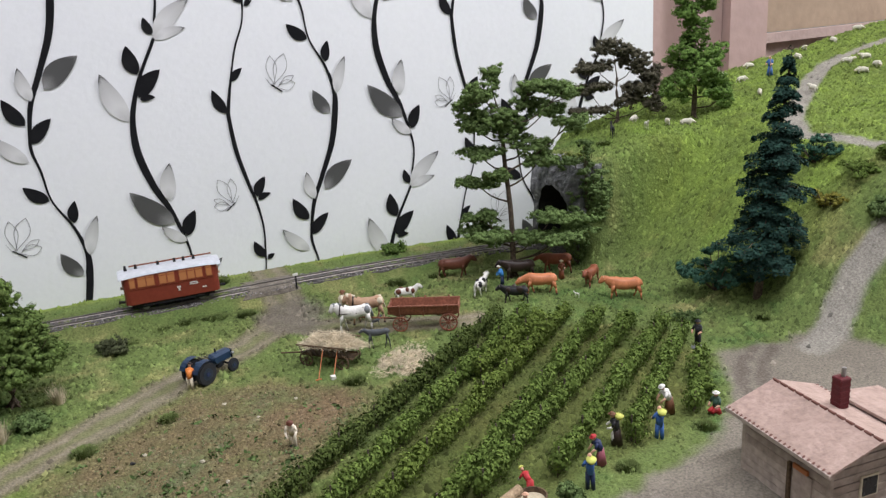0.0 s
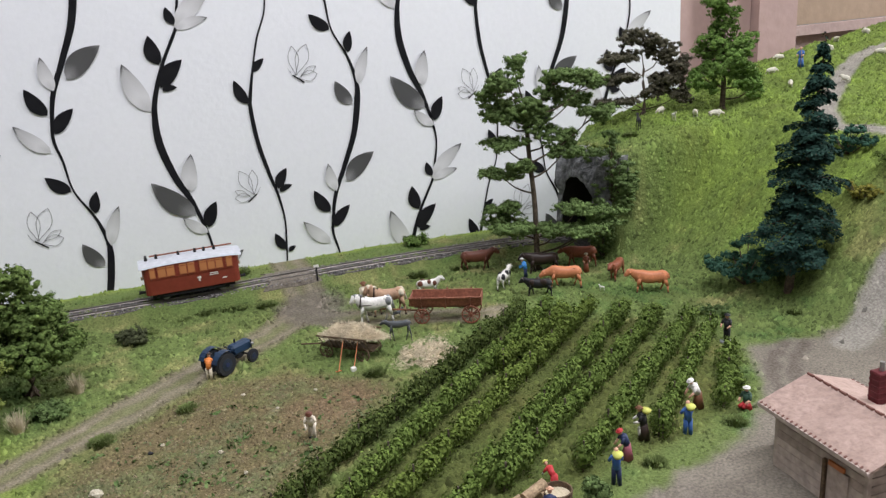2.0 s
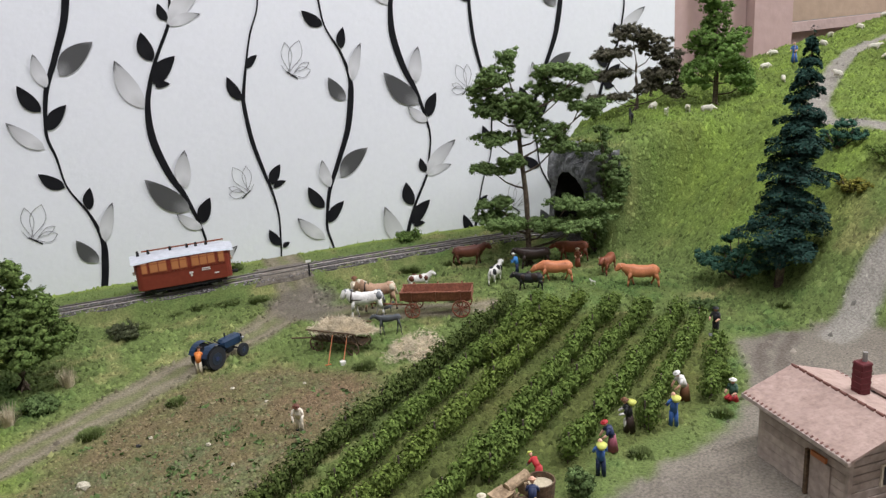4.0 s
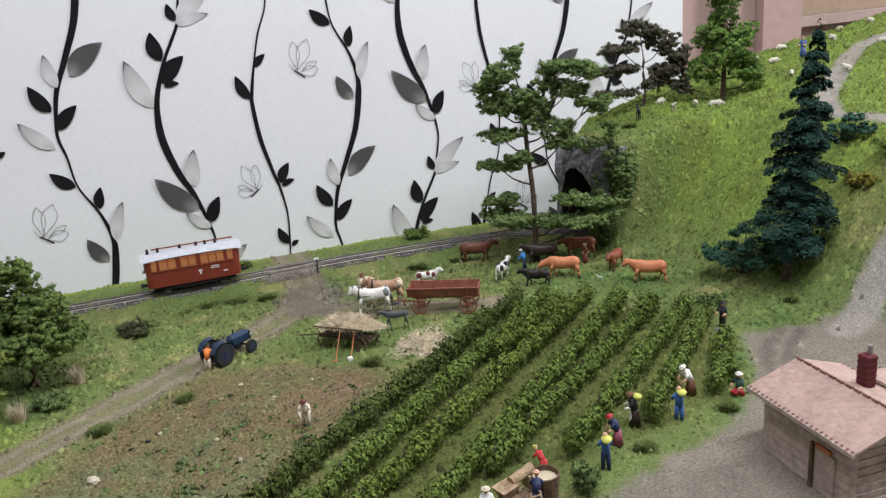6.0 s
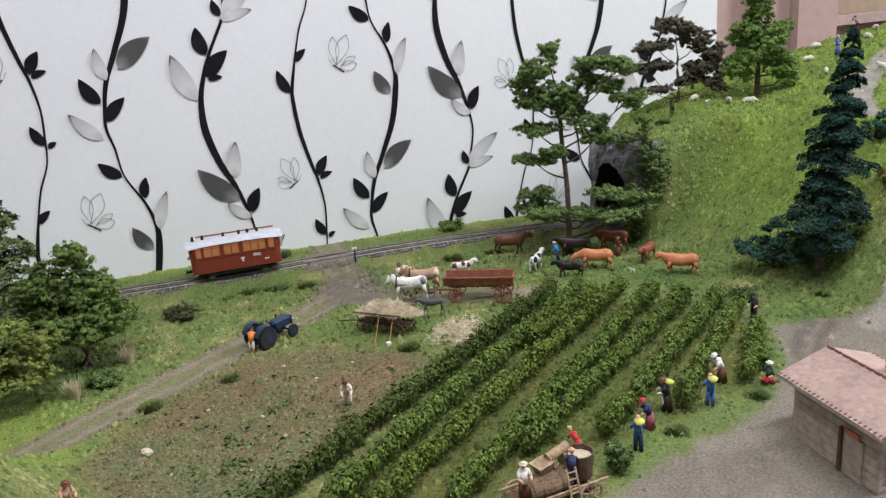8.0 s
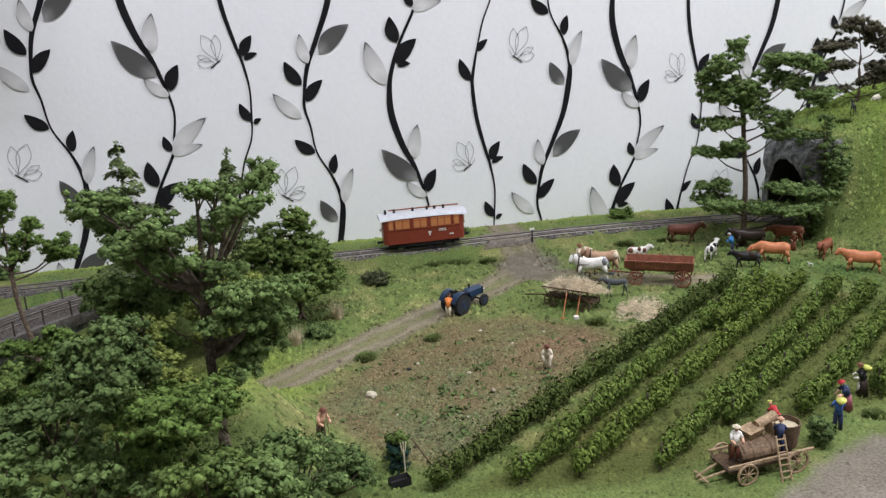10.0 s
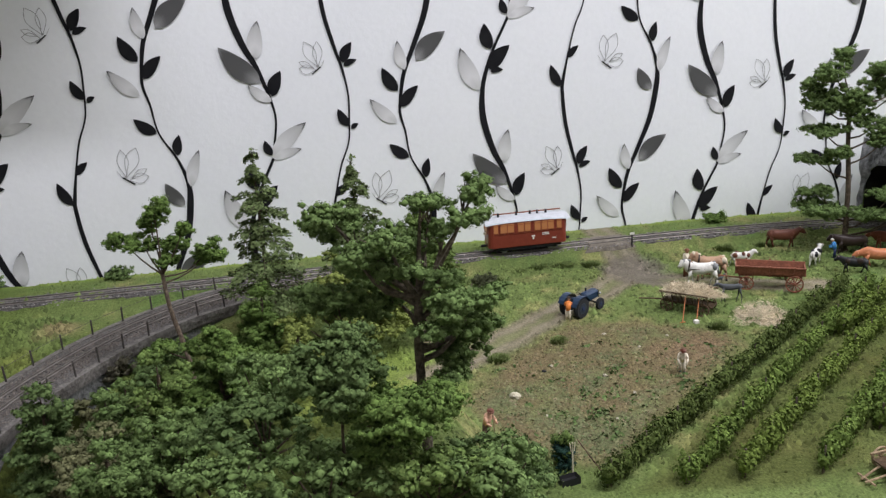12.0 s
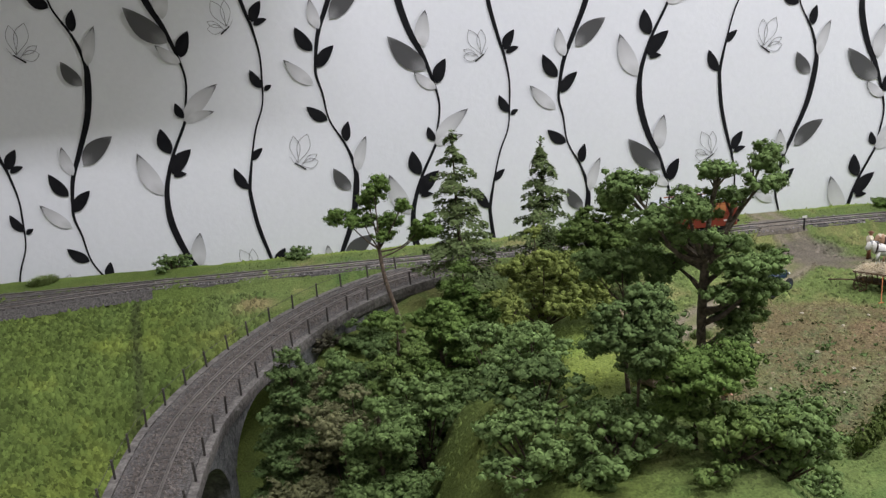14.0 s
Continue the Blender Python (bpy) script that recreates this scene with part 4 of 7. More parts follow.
def fir_tree(label, x, y, h, r, leaf, seed, whorls=13, size=0.0014, bare=0.14, droop=0.25, z0=None, lean=(0, 0), per=60, fan=0.3):
    """A straight trunk with whorls of drooping flat branches, shorter towards the top."""
    rng = np.random.default_rng(seed)
    ob = thing("fir_tree", label, "conifer", at=pose(x, y, ground_z(x, y) if z0 is None else z0))
    bm = bmesh.new()
    limb(bm, [(0, 0, -0.003), (lean[0] * 0.5, lean[1] * 0.5, h * 0.5), (*lean, h)], 0.0032 * h / 0.17, 0.0003, 7)
    P, N = [], []
    for k in range(whorls):
        t = bare + (1 - bare) * (k / whorls) ** 0.92
        zz = h * t
        reach = r * (1 - t) ** 0.8 * (1.08 - 0.25 * (k == 0)) + 0.002
        n = 7 if t < 0.7 else 5
        for j in range(n):
            a = 6.2832 * (j + rng.uniform(-0.35, 0.35)) / n + k * 2.4
            L = reach * rng.uniform(0.62, 1.18)
            dirn = np.array([math.cos(a), math.sin(a), 0.0])
            side = np.array([-math.sin(a), math.cos(a), 0.0])
            up = rng.normal(0, 0.30) * h / whorls
            tip = dirn * L + np.array([lean[0] * t, lean[1] * t, zz + up - L * droop * rng.uniform(0.4, 1.3)])
            start = np.array([lean[0] * t, lean[1] * t, zz + up + 0.002])
            limb(bm, [tuple(start), tuple(tip)], 0.0006, 0.0002, 4)
            m = int(per * (0.3 + L / 0.05))
            s = rng.random(m) ** 0.7
            wide = L * fan * np.sin(math.pi * np.clip(s * 0.82 + 0.14, 0, 1)) * (1 + 0.3 * np.sin(s * 23 + a)) + 0.001
            p = start + (tip - start) * s[:, None] + side * (rng.uniform(-1, 1, m) * wide)[:, None]
            p[:, 2] += rng.uniform(-0.003, 0.0010, m) + 0.002 * np.sin(math.pi * s) - 0.25 * np.abs(((p - start) * side).sum(1))
            P.append(p)
            N.append(np.tile([0, 0, 1.0], (m, 1)) + dirn * 0.4)
    tip_pts = np.c_[rng.normal(0, 0.0012, (80, 2)) + np.array(lean), h + rng.uniform(-0.02, 0.004, 80)]
    P.append(tip_pts)
    N.append(np.tile([0.3, 0, 1.0], (80, 1)))
    part("trunk", bm, M_BARK, ob)
    v, f = leaf_cloud(rng, np.vstack(P), np.vstack(N), size * 1.1, 0.22)
    part("crown", quick_mesh("crown", v, f, [leaf]), None, ob)
    return ob


def bush(label, x, y, r, h, leaf, seed, size=0.0017, density=0.8, lobes=6, z0=None, name="bush"):
    rng = np.random.default_rng(seed)
    ob = thing(name, label, "bush", at=pose(x, y, ground_z(x, y) if z0 is None else z0))
    if r > 0.0138:
        # taller growth: many flat, overlapping tiers with gaps between them
        clumps = [(0, 0, h * 0.3, r * 0.3, r * 0.3, h * 0.22)]
        for k in range(int(lobes * 2.2 * max(1.0, h / (1.5 * r)))):
            a, d = rng.uniform(0, 6.2832), r * math.sqrt(rng.random())
            top = h * (1 - 0.55 * (d / r) ** 2)
            w = r * rng.uniform(0.18, 0.42)
            clumps.append((d * math.cos(a), d * math.sin(a), top * rng.uniform(0.25, 1.0) ** 0.7, w, w * rng.uniform(0.7, 1.0), w * rng.uniform(0.22, 0.42)))
    else:
        clumps = [(0, 0, h * 0.45, r * 0.7, r * 0.7, h * 0.45)]
        for k in range(lobes):
            a = 6.2832 * k / lobes + rng.uniform(-0.4, 0.4)
            d = r * rng.uniform(0.35, 0.8)
            clumps.append((d * math.cos(a), d * math.sin(a), h * rng.uniform(0.2, 0.7), r * rng.uniform(0.22, 0.48), r * rng.uniform(0.22, 0.48), h * rng.uniform(0.2, 0.36)))
    part("foliage", crown_mesh("foliage", rng, clumps, size, density, leaf), None, ob)
    bm = bmesh.new()
    for cx, cy, cz, *_ in clumps:
        limb(bm, [(0, 0, -0.001), (cx, cy, cz)], 0.0007, 0.0003, 5)
    part("stem", bm, M_BARK, ob)
    return ob


def tiered_tree(label, x, y, h, r, leaf, seed):
    """A small tree with flat, separate tiers of foliage on a slim trunk."""
    rng = np.random.default_rng(seed)
    clumps = []
    tiers = max(4, int(h / 0.016))
    for i in range(tiers):
        t = i / (tiers - 1)
        reach = r * (1.0 - 0.62 * t ** 1.3)
        a = rng.uniform(0, 6.2832)
        for k in range(4 if t < 0.6 else 3 if t < 0.95 else 1):
            b = a + 6.2832 * k / 4 + rng.uniform(-0.5, 0.5)
            d = reach * rng.uniform(0.35, 0.75) * (t < 0.95)
            clumps.append((d * math.cos(b), d * math.sin(b), h * (0.34 + 0.66 * t) + rng.uniform(-0.006, 0.006), reach * rng.uniform(0.36, 0.58) + 0.002, rng.uniform(0.0035, 0.0062)))
    return broad_tree(label, x, y, h * 0.93, clumps, 0, leaf, M_BARK, seed, r=0.0017, size=0.00115, density=0.75)


def grass_tuft(label, x, y, r, h, mat, seed, z0=None):
    """A low spreading tuft of fine blades."""
    rng = np.random.default_rng(seed)
    ob = thing("grass_tuft", label, "grass tuft", at=pose(x, y, ground_z(x, y) if z0 is None else z0))
    n = int(900 * r / 0.007)
    a, d = rng.uniform(0, 6.283, n), r * np.sqrt(rng.random(n))
    foot = np.stack([d * np.cos(a), d * np.sin(a), np.full(n, -0.0003)], 1)
    b = a + rng.normal(0, 0.7, n)
    out = rng.uniform(0.1, 0.7, n) * h
    tip = foot + np.stack([np.cos(b) * out, np.sin(b) * out, h * rng.uniform(0.45, 1.1, n) * (1 - 0.5 * (d / r) ** 2)], 1)
    s = np.stack([-np.sin(b), np.cos(b), np.zeros(n)], 1) * 0.00026
    v = np.stack([foot - s, foot + s, tip], 1).reshape(-1, 3)
    part("blade", quick_mesh("blade", v, np.arange(3)[None] + 3 * np.arange(n)[:, None], [mat]), None, ob)
    return ob


def vine_row(a, b, seed, leaf, bright_end=None):
    """A row of vines: stakes with thick leafy growth, uneven along its length."""
    rng = np.random.default_rng(seed)
    a, b = np.array(a), np.array(b)
    length = np.linalg.norm(b - a)
    way = (b - a) / length
    side = np.array([-way[1], way[0]])
    row = thing("vine_row", "trained row of leafy green grape vines", "vine row", "vine rows of the vineyard")
    stem_bm = bmesh.new()
    P, N = [], []
    count = int(length / 0.0052)
    for k in range(count):
        s = (k + rng.uniform(0.2, 0.8)) / count * length
        c = a + way * s + side * rng.normal(0, 0.0008)
        z = ground_z(*c)
        big = 1 + 0.22 * math.sin(s * 130 + seed) + rng.uniform(-0.2, 0.2)
        p, d = clump_points(rng, (c[0], c[1], z + 0.0086 * (0.85 + 0.15 * big)), 0.0058 * big, 0.0058 * big, 0.0074 * big, 250, 0.4)
        P.append(p)
        N.append(d)
        if k % 2 == 0:
            limb(stem_bm, [(c[0], c[1], z - 0.001), (c[0] + rng.normal(0, 0.0006), c[1], z + 0.009)], 0.00045, 0.0003, 5)
    v, f = leaf_cloud(rng, np.vstack(P), np.vstack(N), 0.00105, 0.13)
    part("foliage", quick_mesh("foliage", v, f, [leaf]), None, row)
    part("stem", stem_bm, M_BARK, row)
    for s in np.arange(0.004, length, 0.035):
        c = a + way * s
        bm = bmesh.new()
        box(bm, c[0], c[1], ground_z(*c) + 0.0075, 0.0008, 0.0008, 0.017)
        part("stake", bm, M_BARKGREY, row)
    return row


# vineyard
for i, (a, b, leaf) in enumerate((
        ((0.026, 0.284), (0.310, 0.487), G_VINEDARK), ((0.064, 0.275), (0.329, 0.480), G_VINE), ((0.094, 0.273), (0.356, 0.465), G_VINEBRIGHT),
        ((0.133, 0.264), (0.373, 0.446), G_VINE), ((0.190, 0.294), (0.385, 0.425), G_VINE), ((0.232, 0.290), (0.397, 0.406), G_VINE),
        ((0.283, 0.296), (0.397, 0.386), G_VINE), ((0.333, 0.302), (0.384, 0.352), G_VINE), ((0.250, 0.408), (0.335, 0.466), G_VINEBRIGHT))):
    vine_row(a, b, 20 + i, leaf)

# trees beside the meadow and on the hill
broad_tree("tall slender green tree with open tiers of foliage by the tunnel", 0.372, 0.570, 0.140, [
    (-0.014, 0.004, 0.173, 0.0093, 0.0096), (-0.022, -0.006, 0.158, 0.0164, 0.0097), (-0.033, 0.008, 0.142, 0.014, 0.0121), (-0.01, -0.003, 0.142, 0.0164, 0.0122), (0.004, 0, 0.128, 0.0153, 0.0097), (0.022, 0.004, 0.16, 0.0187, 0.0061), (0.045, -0.006, 0.157, 0.0175, 0.0061), (0.034, 0.008, 0.141, 0.0153, 0.0086), (0.052, -0.003, 0.131, 0.0153, 0.0078), (-0.027, 0, 0.131, 0.0153, 0.0061), (0.018, 0.004, 0.115, 0.0165, 0.0078), (-0.024, -0.006, 0.11, 0.02, 0.0049), (-0.028, 0.008, 0.082, 0.0206, 0.0043), (-0.01, -0.003, 0.092, 0.0125, 0.0055), (0.027, 0, 0.102, 0.0165, 0.0065), (-0.026, 0.004, 0.054, 0.015, 0.0049), (-0.015, -0.006, 0.039, 0.0231, 0.0055), (-0.03, 0.008, 0.042, 0.0132, 0.0059), (0.019, -0.003, 0.036, 0.0213, 0.0047), (0.037, 0, 0.053, 0.02, 0.0047), (0.058, 0.004, 0.046, 0.0175, 0.0047), (0.044, -0.006, 0.038, 0.025, 0.0044), (0.015, 0.008, 0.147, 0.0112, 0.0073)],
    -25, G_OAK, M_BARK, 31, r=0.0026, size=0.0011, density=0.8, lean=(-0.004, 0.002), rise=0.5)
fir_tree("tall dark blue-green fir on the lower hillside", 0.482, 0.402, 0.176, 0.036, G_FIR, 32, whorls=15, lean=(0.021, 0.0), per=620, bare=0.17, droop=0.22, size=0.00105, fan=0.42)
bush("dark teal conifer bush behind the fir", 0.476, 0.438, 0.026, 0.040, G_TEAL, 33, size=0.0011)
bush("teal green shrub on the hillside behind the fir", 0.583, 0.444, 0.016, 0.022, G_TEAL, 34, size=0.0011)
bush("yellowed shrub on the hillside", 0.551, 0.407, 0.015, 0.012, G_YELLOWED, 50, size=0.0010)
bush("olive green shrub on the hillside", 0.580, 0.402, 0.0145, 0.012, G_VINE, 51, size=0.0010)
broad_tree("bushy mid-green tree on the hilltop", 0.605, 0.611, 0.10, [
    (-0.0170, 0, 0.030, 0.0148, 0.014), (0.0187, 0, 0.028, 0.0164, 0.014), (0.0000, -0.01, 0.040, 0.0197, 0.018), (-0.0102, 0.004, 0.058, 0.0180, 0.014), (0.0119, 0, 0.062, 0.0180, 0.016), (0.0034, 0.004, 0.082, 0.0164, 0.014),
    (-0.0068, 0, 0.100, 0.0131, 0.011), (0.0068, 0, 0.112, 0.0139, 0.010), (-0.0136, 0, 0.118, 0.0098, 0.009), (-0.0034, 0, 0.132, 0.0107, 0.012), (0.0289, 0.0, 0.020, 0.0098, 0.009)],
    -25, G_HILLTREE, M_BARK, 35, r=0.0026, size=0.0014)
broad_tree("spreading dark brownish tree at the hill's edge", 0.550, 0.660, 0.045, [
    (-0.004, 0, 0.074, 0.018, 0.011), (0.018, 0, 0.062, 0.018, 0.010), (-0.022, 0, 0.056, 0.020, 0.007), (0.032, 0, 0.046, 0.016, 0.011), (-0.030, 0, 0.036, 0.022, 0.006), (0.022, 0, 0.030, 0.018, 0.009), (-0.026, 0, 0.014, 0.020, 0.005), (0.006, 0, 0.022, 0.014, 0.007), (0.036, 0.0, 0.018, 0.013, 0.009)],
    -25, G_BROWN, M_BARK, 36, r=0.0018, size=0.0012, rise=0.8)
broad_tree("round dense green tree beside the farm track", -0.021, 0.545, 0.034, [
    (0.0, 0, 0.064, 0.022, 0.016), (-0.016, 0, 0.048, 0.022, 0.017), (0.016, 0, 0.050, 0.020, 0.016), (0.022, -0.004, 0.032, 0.018, 0.013), (-0.022, -0.004, 0.030, 0.020, 0.014), (0.004, -0.014, 0.036, 0.020, 0.014), (0.004, 0.014, 0.044, 0.022, 0.016), (0.006, 0, 0.078, 0.013, 0.009), (-0.006, 0.01, 0.024, 0.02, 0.010)],
    -10, G_DEEP, M_BARK, 37, r=0.0028, size=0.0013, density=0.85)
bush("dense dome-shaped dark green shrub on the meadow", 0.046, 0.598, 0.0115, 0.0105, G_DOME, 38, size=0.0009, density=1.2, lobes=8)

# the little wood in front of the viaduct
broad_tree("large spreading oak with bare forked limbs", -0.069, 0.265, 0.128, [
    (0.029, 0.005, 0.167, 0.0078, 0.0071), (0.024, -0.007, 0.16, 0.0085, 0.0042), (0.012, 0.01, 0.162, 0.0094, 0.0035), (0.006, -0.004, 0.166, 0.0064, 0.0026), (0.016, 0, 0.153, 0.0066, 0.0042), (0.007, 0.012, 0.147, 0.0087, 0.006), (-0.009, -0.01, 0.154, 0.0114, 0.0058), (-0.013, 0.005, 0.145, 0.0093, 0.0047), (-0.005, -0.007, 0.139, 0.0094, 0.0042), (0, 0.01, 0.129, 0.0089, 0.0035), (0.012, -0.004, 0.133, 0.0081, 0.0043), (-0.032, 0, 0.162, 0.0112, 0.0066), (-0.028, 0.012, 0.154, 0.0114, 0.0045), (-0.023, -0.01, 0.149, 0.0102, 0.0038), (-0.019, 0.005, 0.139, 0.0102, 0.004), (0.02, -0.007, 0.123, 0.0151, 0.0056), (0.029, 0.01, 0.12, 0.0125, 0.0047), (0.023, -0.004, 0.113, 0.0125, 0.0044), (0.013, 0, 0.122, 0.0081, 0.0043), (-0.008, 0.012, 0.121, 0.0081, 0.0035), (0.008, -0.01, 0.113, 0.0082, 0.0031), (0.0215, 0.004, 0.098, 0.0115, 0.0065), (0.013, -0.006, 0.091, 0.009, 0.005), (0.028, 0.008, 0.105, 0.008, 0.005)],
    -6, G_OAK, M_BARKGREY, 41, r=0.0030, size=0.0010, density=0.75, lean=(0.003, 0.0), base=0.0, name="oak_tree", rise=0.65, stout=0.55)
broad_tree("dark green flat-crowned tree beside the oak", -0.096, 0.283, 0.104, [
    (-0.010, 0.0, 0.120, 0.010, 0.005), (0.006, 0.004, 0.124, 0.010, 0.005), (0.014, -0.004, 0.118, 0.008, 0.005), (-0.002, -0.008, 0.127, 0.009, 0.004), (-0.016, 0.004, 0.124, 0.007, 0.004), (0.002, 0.008, 0.114, 0.010, 0.004)],
    -6, G_OAK, M_BARK, 48, r=0.0014, size=0.0010, density=0.8, base=0.0)
broad_tree("cool green round-crowned tree in front of the oak", -0.104, 0.244, 0.090, [
    (-0.00884, 0, 0.108, 0.0129, 0.0088), (0.00663, 0, 0.112, 0.0129, 0.0088), (0, -0.006, 0.103, 0.0158, 0.0076), (0.01105, 0.004, 0.104, 0.0101, 0.0076), (-0.01326, 0.006, 0.1, 0.0101, 0.0063), (0.00442, 0.006, 0.118, 0.0101, 0.005), (-0.00442, -0.004, 0.092, 0.0086, 0.0063)],
    -6, G_BLUE, M_BARK, 49, r=0.0010, size=0.0010, density=0.8, base=0.0)
fir_tree("olive green spruce at the edge of the wood", -0.135, 0.565, 0.149, 0.046, G_PINE, 42, whorls=10, per=210, bare=0.2, droop=0.12)
fir_tree("slim olive green spruce by the railway", -0.061, 0.586, 0.124, 0.038, G_PINE, 43, whorls=9, per=210, bare=0.2, droop=0.12)
broad_tree("leaning thin tree with sparse bright foliage tufts", -0.187, 0.468, 0.100, [
    (-0.016, 0.028, 0.141, 0.0097, 0.0089), (-0.022, 0.034, 0.13, 0.0082, 0.006), (0.003, 0.022, 0.129, 0.006, 0.0052), (-0.04, 0.03, 0.121, 0.0136, 0.0045), (-0.026, 0.028, 0.117, 0.0113, 0.0045), (-0.01, 0.034, 0.114, 0.0098, 0.0068), (0.017, 0.022, 0.113, 0.0105, 0.0068), (0.014, 0.03, 0.105, 0.0091, 0.0045), (-0.012, 0.028, 0.106, 0.0076, 0.0038), (-0.022, 0.01, 0.050, 0.0110, 0.0045)],
    -6, G_FRESH, M_BARK, 44, r=0.0021, size=0.0010, lean=(-0.014, 0.028), base=-0.02)
for i, (x, y, r, h, leaf, tall, text) in enumerate((
        (-0.084, 0.505, 0.040, 0.075, G_OLIVE, 9, "large olive green bush between the spruces"), 
         (-0.215, 0.452, 0.026, 0.098, G_BLUE, 7, "blue-green bush beside the viaduct"),
        (-0.214, 0.548, 0.022, 0.030, G_GREY, 7, "grey-green bush behind the viaduct wall"), (-0.238, 0.505, 0.020, 0.036, G_OAK, 7, "green bush against the viaduct wall"),
        (-0.248, 0.544, 0.0145, 0.018, G_BROWN, 6, "small dark brown bush at the viaduct"), (-0.232, 0.372, 0.042, 0.125, G_DRAB, 9, "tall drab olive bush below the viaduct"),
         
        (-0.140, 0.395, 0.028, 0.055, G_OAK, 8, "olive green bush in the wood"), 
         (-0.128, 0.345, 0.020, 0.026, G_OAK, 8, "olive green bush at the wood's edge"),
        (-0.138, 0.285, 0.026, 0.030, G_BLUE, 8, "blue-green bush at the front of the wood"), 
         (-0.100, 0.262, 0.016, 0.018, G_OAK, 8, "green bush before the oak"),
        (-0.040, 0.250, 0.022, 0.036, G_BLUE, 8, "blue-green bush before the oak"), (-0.022, 0.284, 0.017, 0.018, G_BLUE, 8, "blue-green bush at the field's corner"),
        (-0.020, 0.300, 0.0145, 0.014, G_BLUE, 8, "blue-green bush beside the brown field"),
        (-0.116, 0.232, 0.022, 0.030, G_OAK, 8, "green undergrowth in front of the oak"), (-0.072, 0.222, 0.020, 0.034, G_DEEP, 8, "dark green undergrowth in front of the oak"),
        (-0.152, 0.235, 0.026, 0.030, G_OAK, 8, "green bush at the layout's front"), (-0.20, 0.25, 0.028, 0.05, G_GREY, 8, "grey-green bush at the layout's front"), (-0.052, 0.216, 0.022, 0.036, G_OAK, 8, "green bush at the layout's front"),
        (-0.012, 0.262, 0.0145, 0.012, G_OAK, 7, "low green bush at the end of the vines"), (-0.250, 0.455, 0.024, 0.105, G_DRAB, 7, "drab olive bush under the viaduct's arch"), (-0.195, 0.505, 0.024, 0.060, G_OAK, 7, "green bush behind the leaning tree"), (-0.165, 0.485, 0.024, 0.050, G_BLUE, 7, "cool green bush in the wood"), (-0.19, 0.36, 0.026, 0.070, G_OAK, 7, "olive bush in the hollow"), (-0.134, 0.374, 0.018, 0.024, G_OAK, 7, "green bush beside the clearing"))):
    bush(text, x, y, r, h, leaf, 60 + i, size=0.0013, lobes=tall)
broad_tree("low green tree with a flat crown under the oak", -0.082, 0.236, 0.080, [
    (-0.011205, 0, 0.088, 0.0151, 0.0066), (0.00498, 0, 0.092, 0.0169, 0.0066), (0.016185, 0, 0.088, 0.0119, 0.0053), (0.00249, -0.008, 0.086, 0.0151, 0.0066), (-0.00249, 0.006, 0.09, 0.0135, 0.0053), (-0.00498, -0.002, 0.074, 0.0119, 0.0053)],
    -6, G_FRESH, M_BARK, 47, r=0.0016, size=0.0010, density=0.8, base=0.0)

for i, (x, y, h, r, leaf, text) in enumerate((
        (-0.168, 0.440, 0.100, 0.034, G_FRESH, "fresh green tree with flat tiers in the wood"), (-0.198, 0.398, 0.110, 0.032, G_DEEP, "deep green tiered tree in the wood"), (-0.118, 0.440, 0.058, 0.026, G_OLIVE, "small olive green tree beside the clearing"),
        (-0.264, 0.405, 0.138, 0.028, G_BLUE, "dark green tree beside the viaduct's pier"), (-0.215, 0.322, 0.110, 0.034, G_OAK, "green tiered tree at the front of the wood"), (-0.140, 0.520, 0.066, 0.028, G_FRESH, "fresh green tree at the foot of the spruce"), (-0.236, 0.428, 0.112, 0.024, G_OAK, "slender green tree by the arch"))):
    tiered_tree(text, x, y, h, r, leaf, 160 + i)

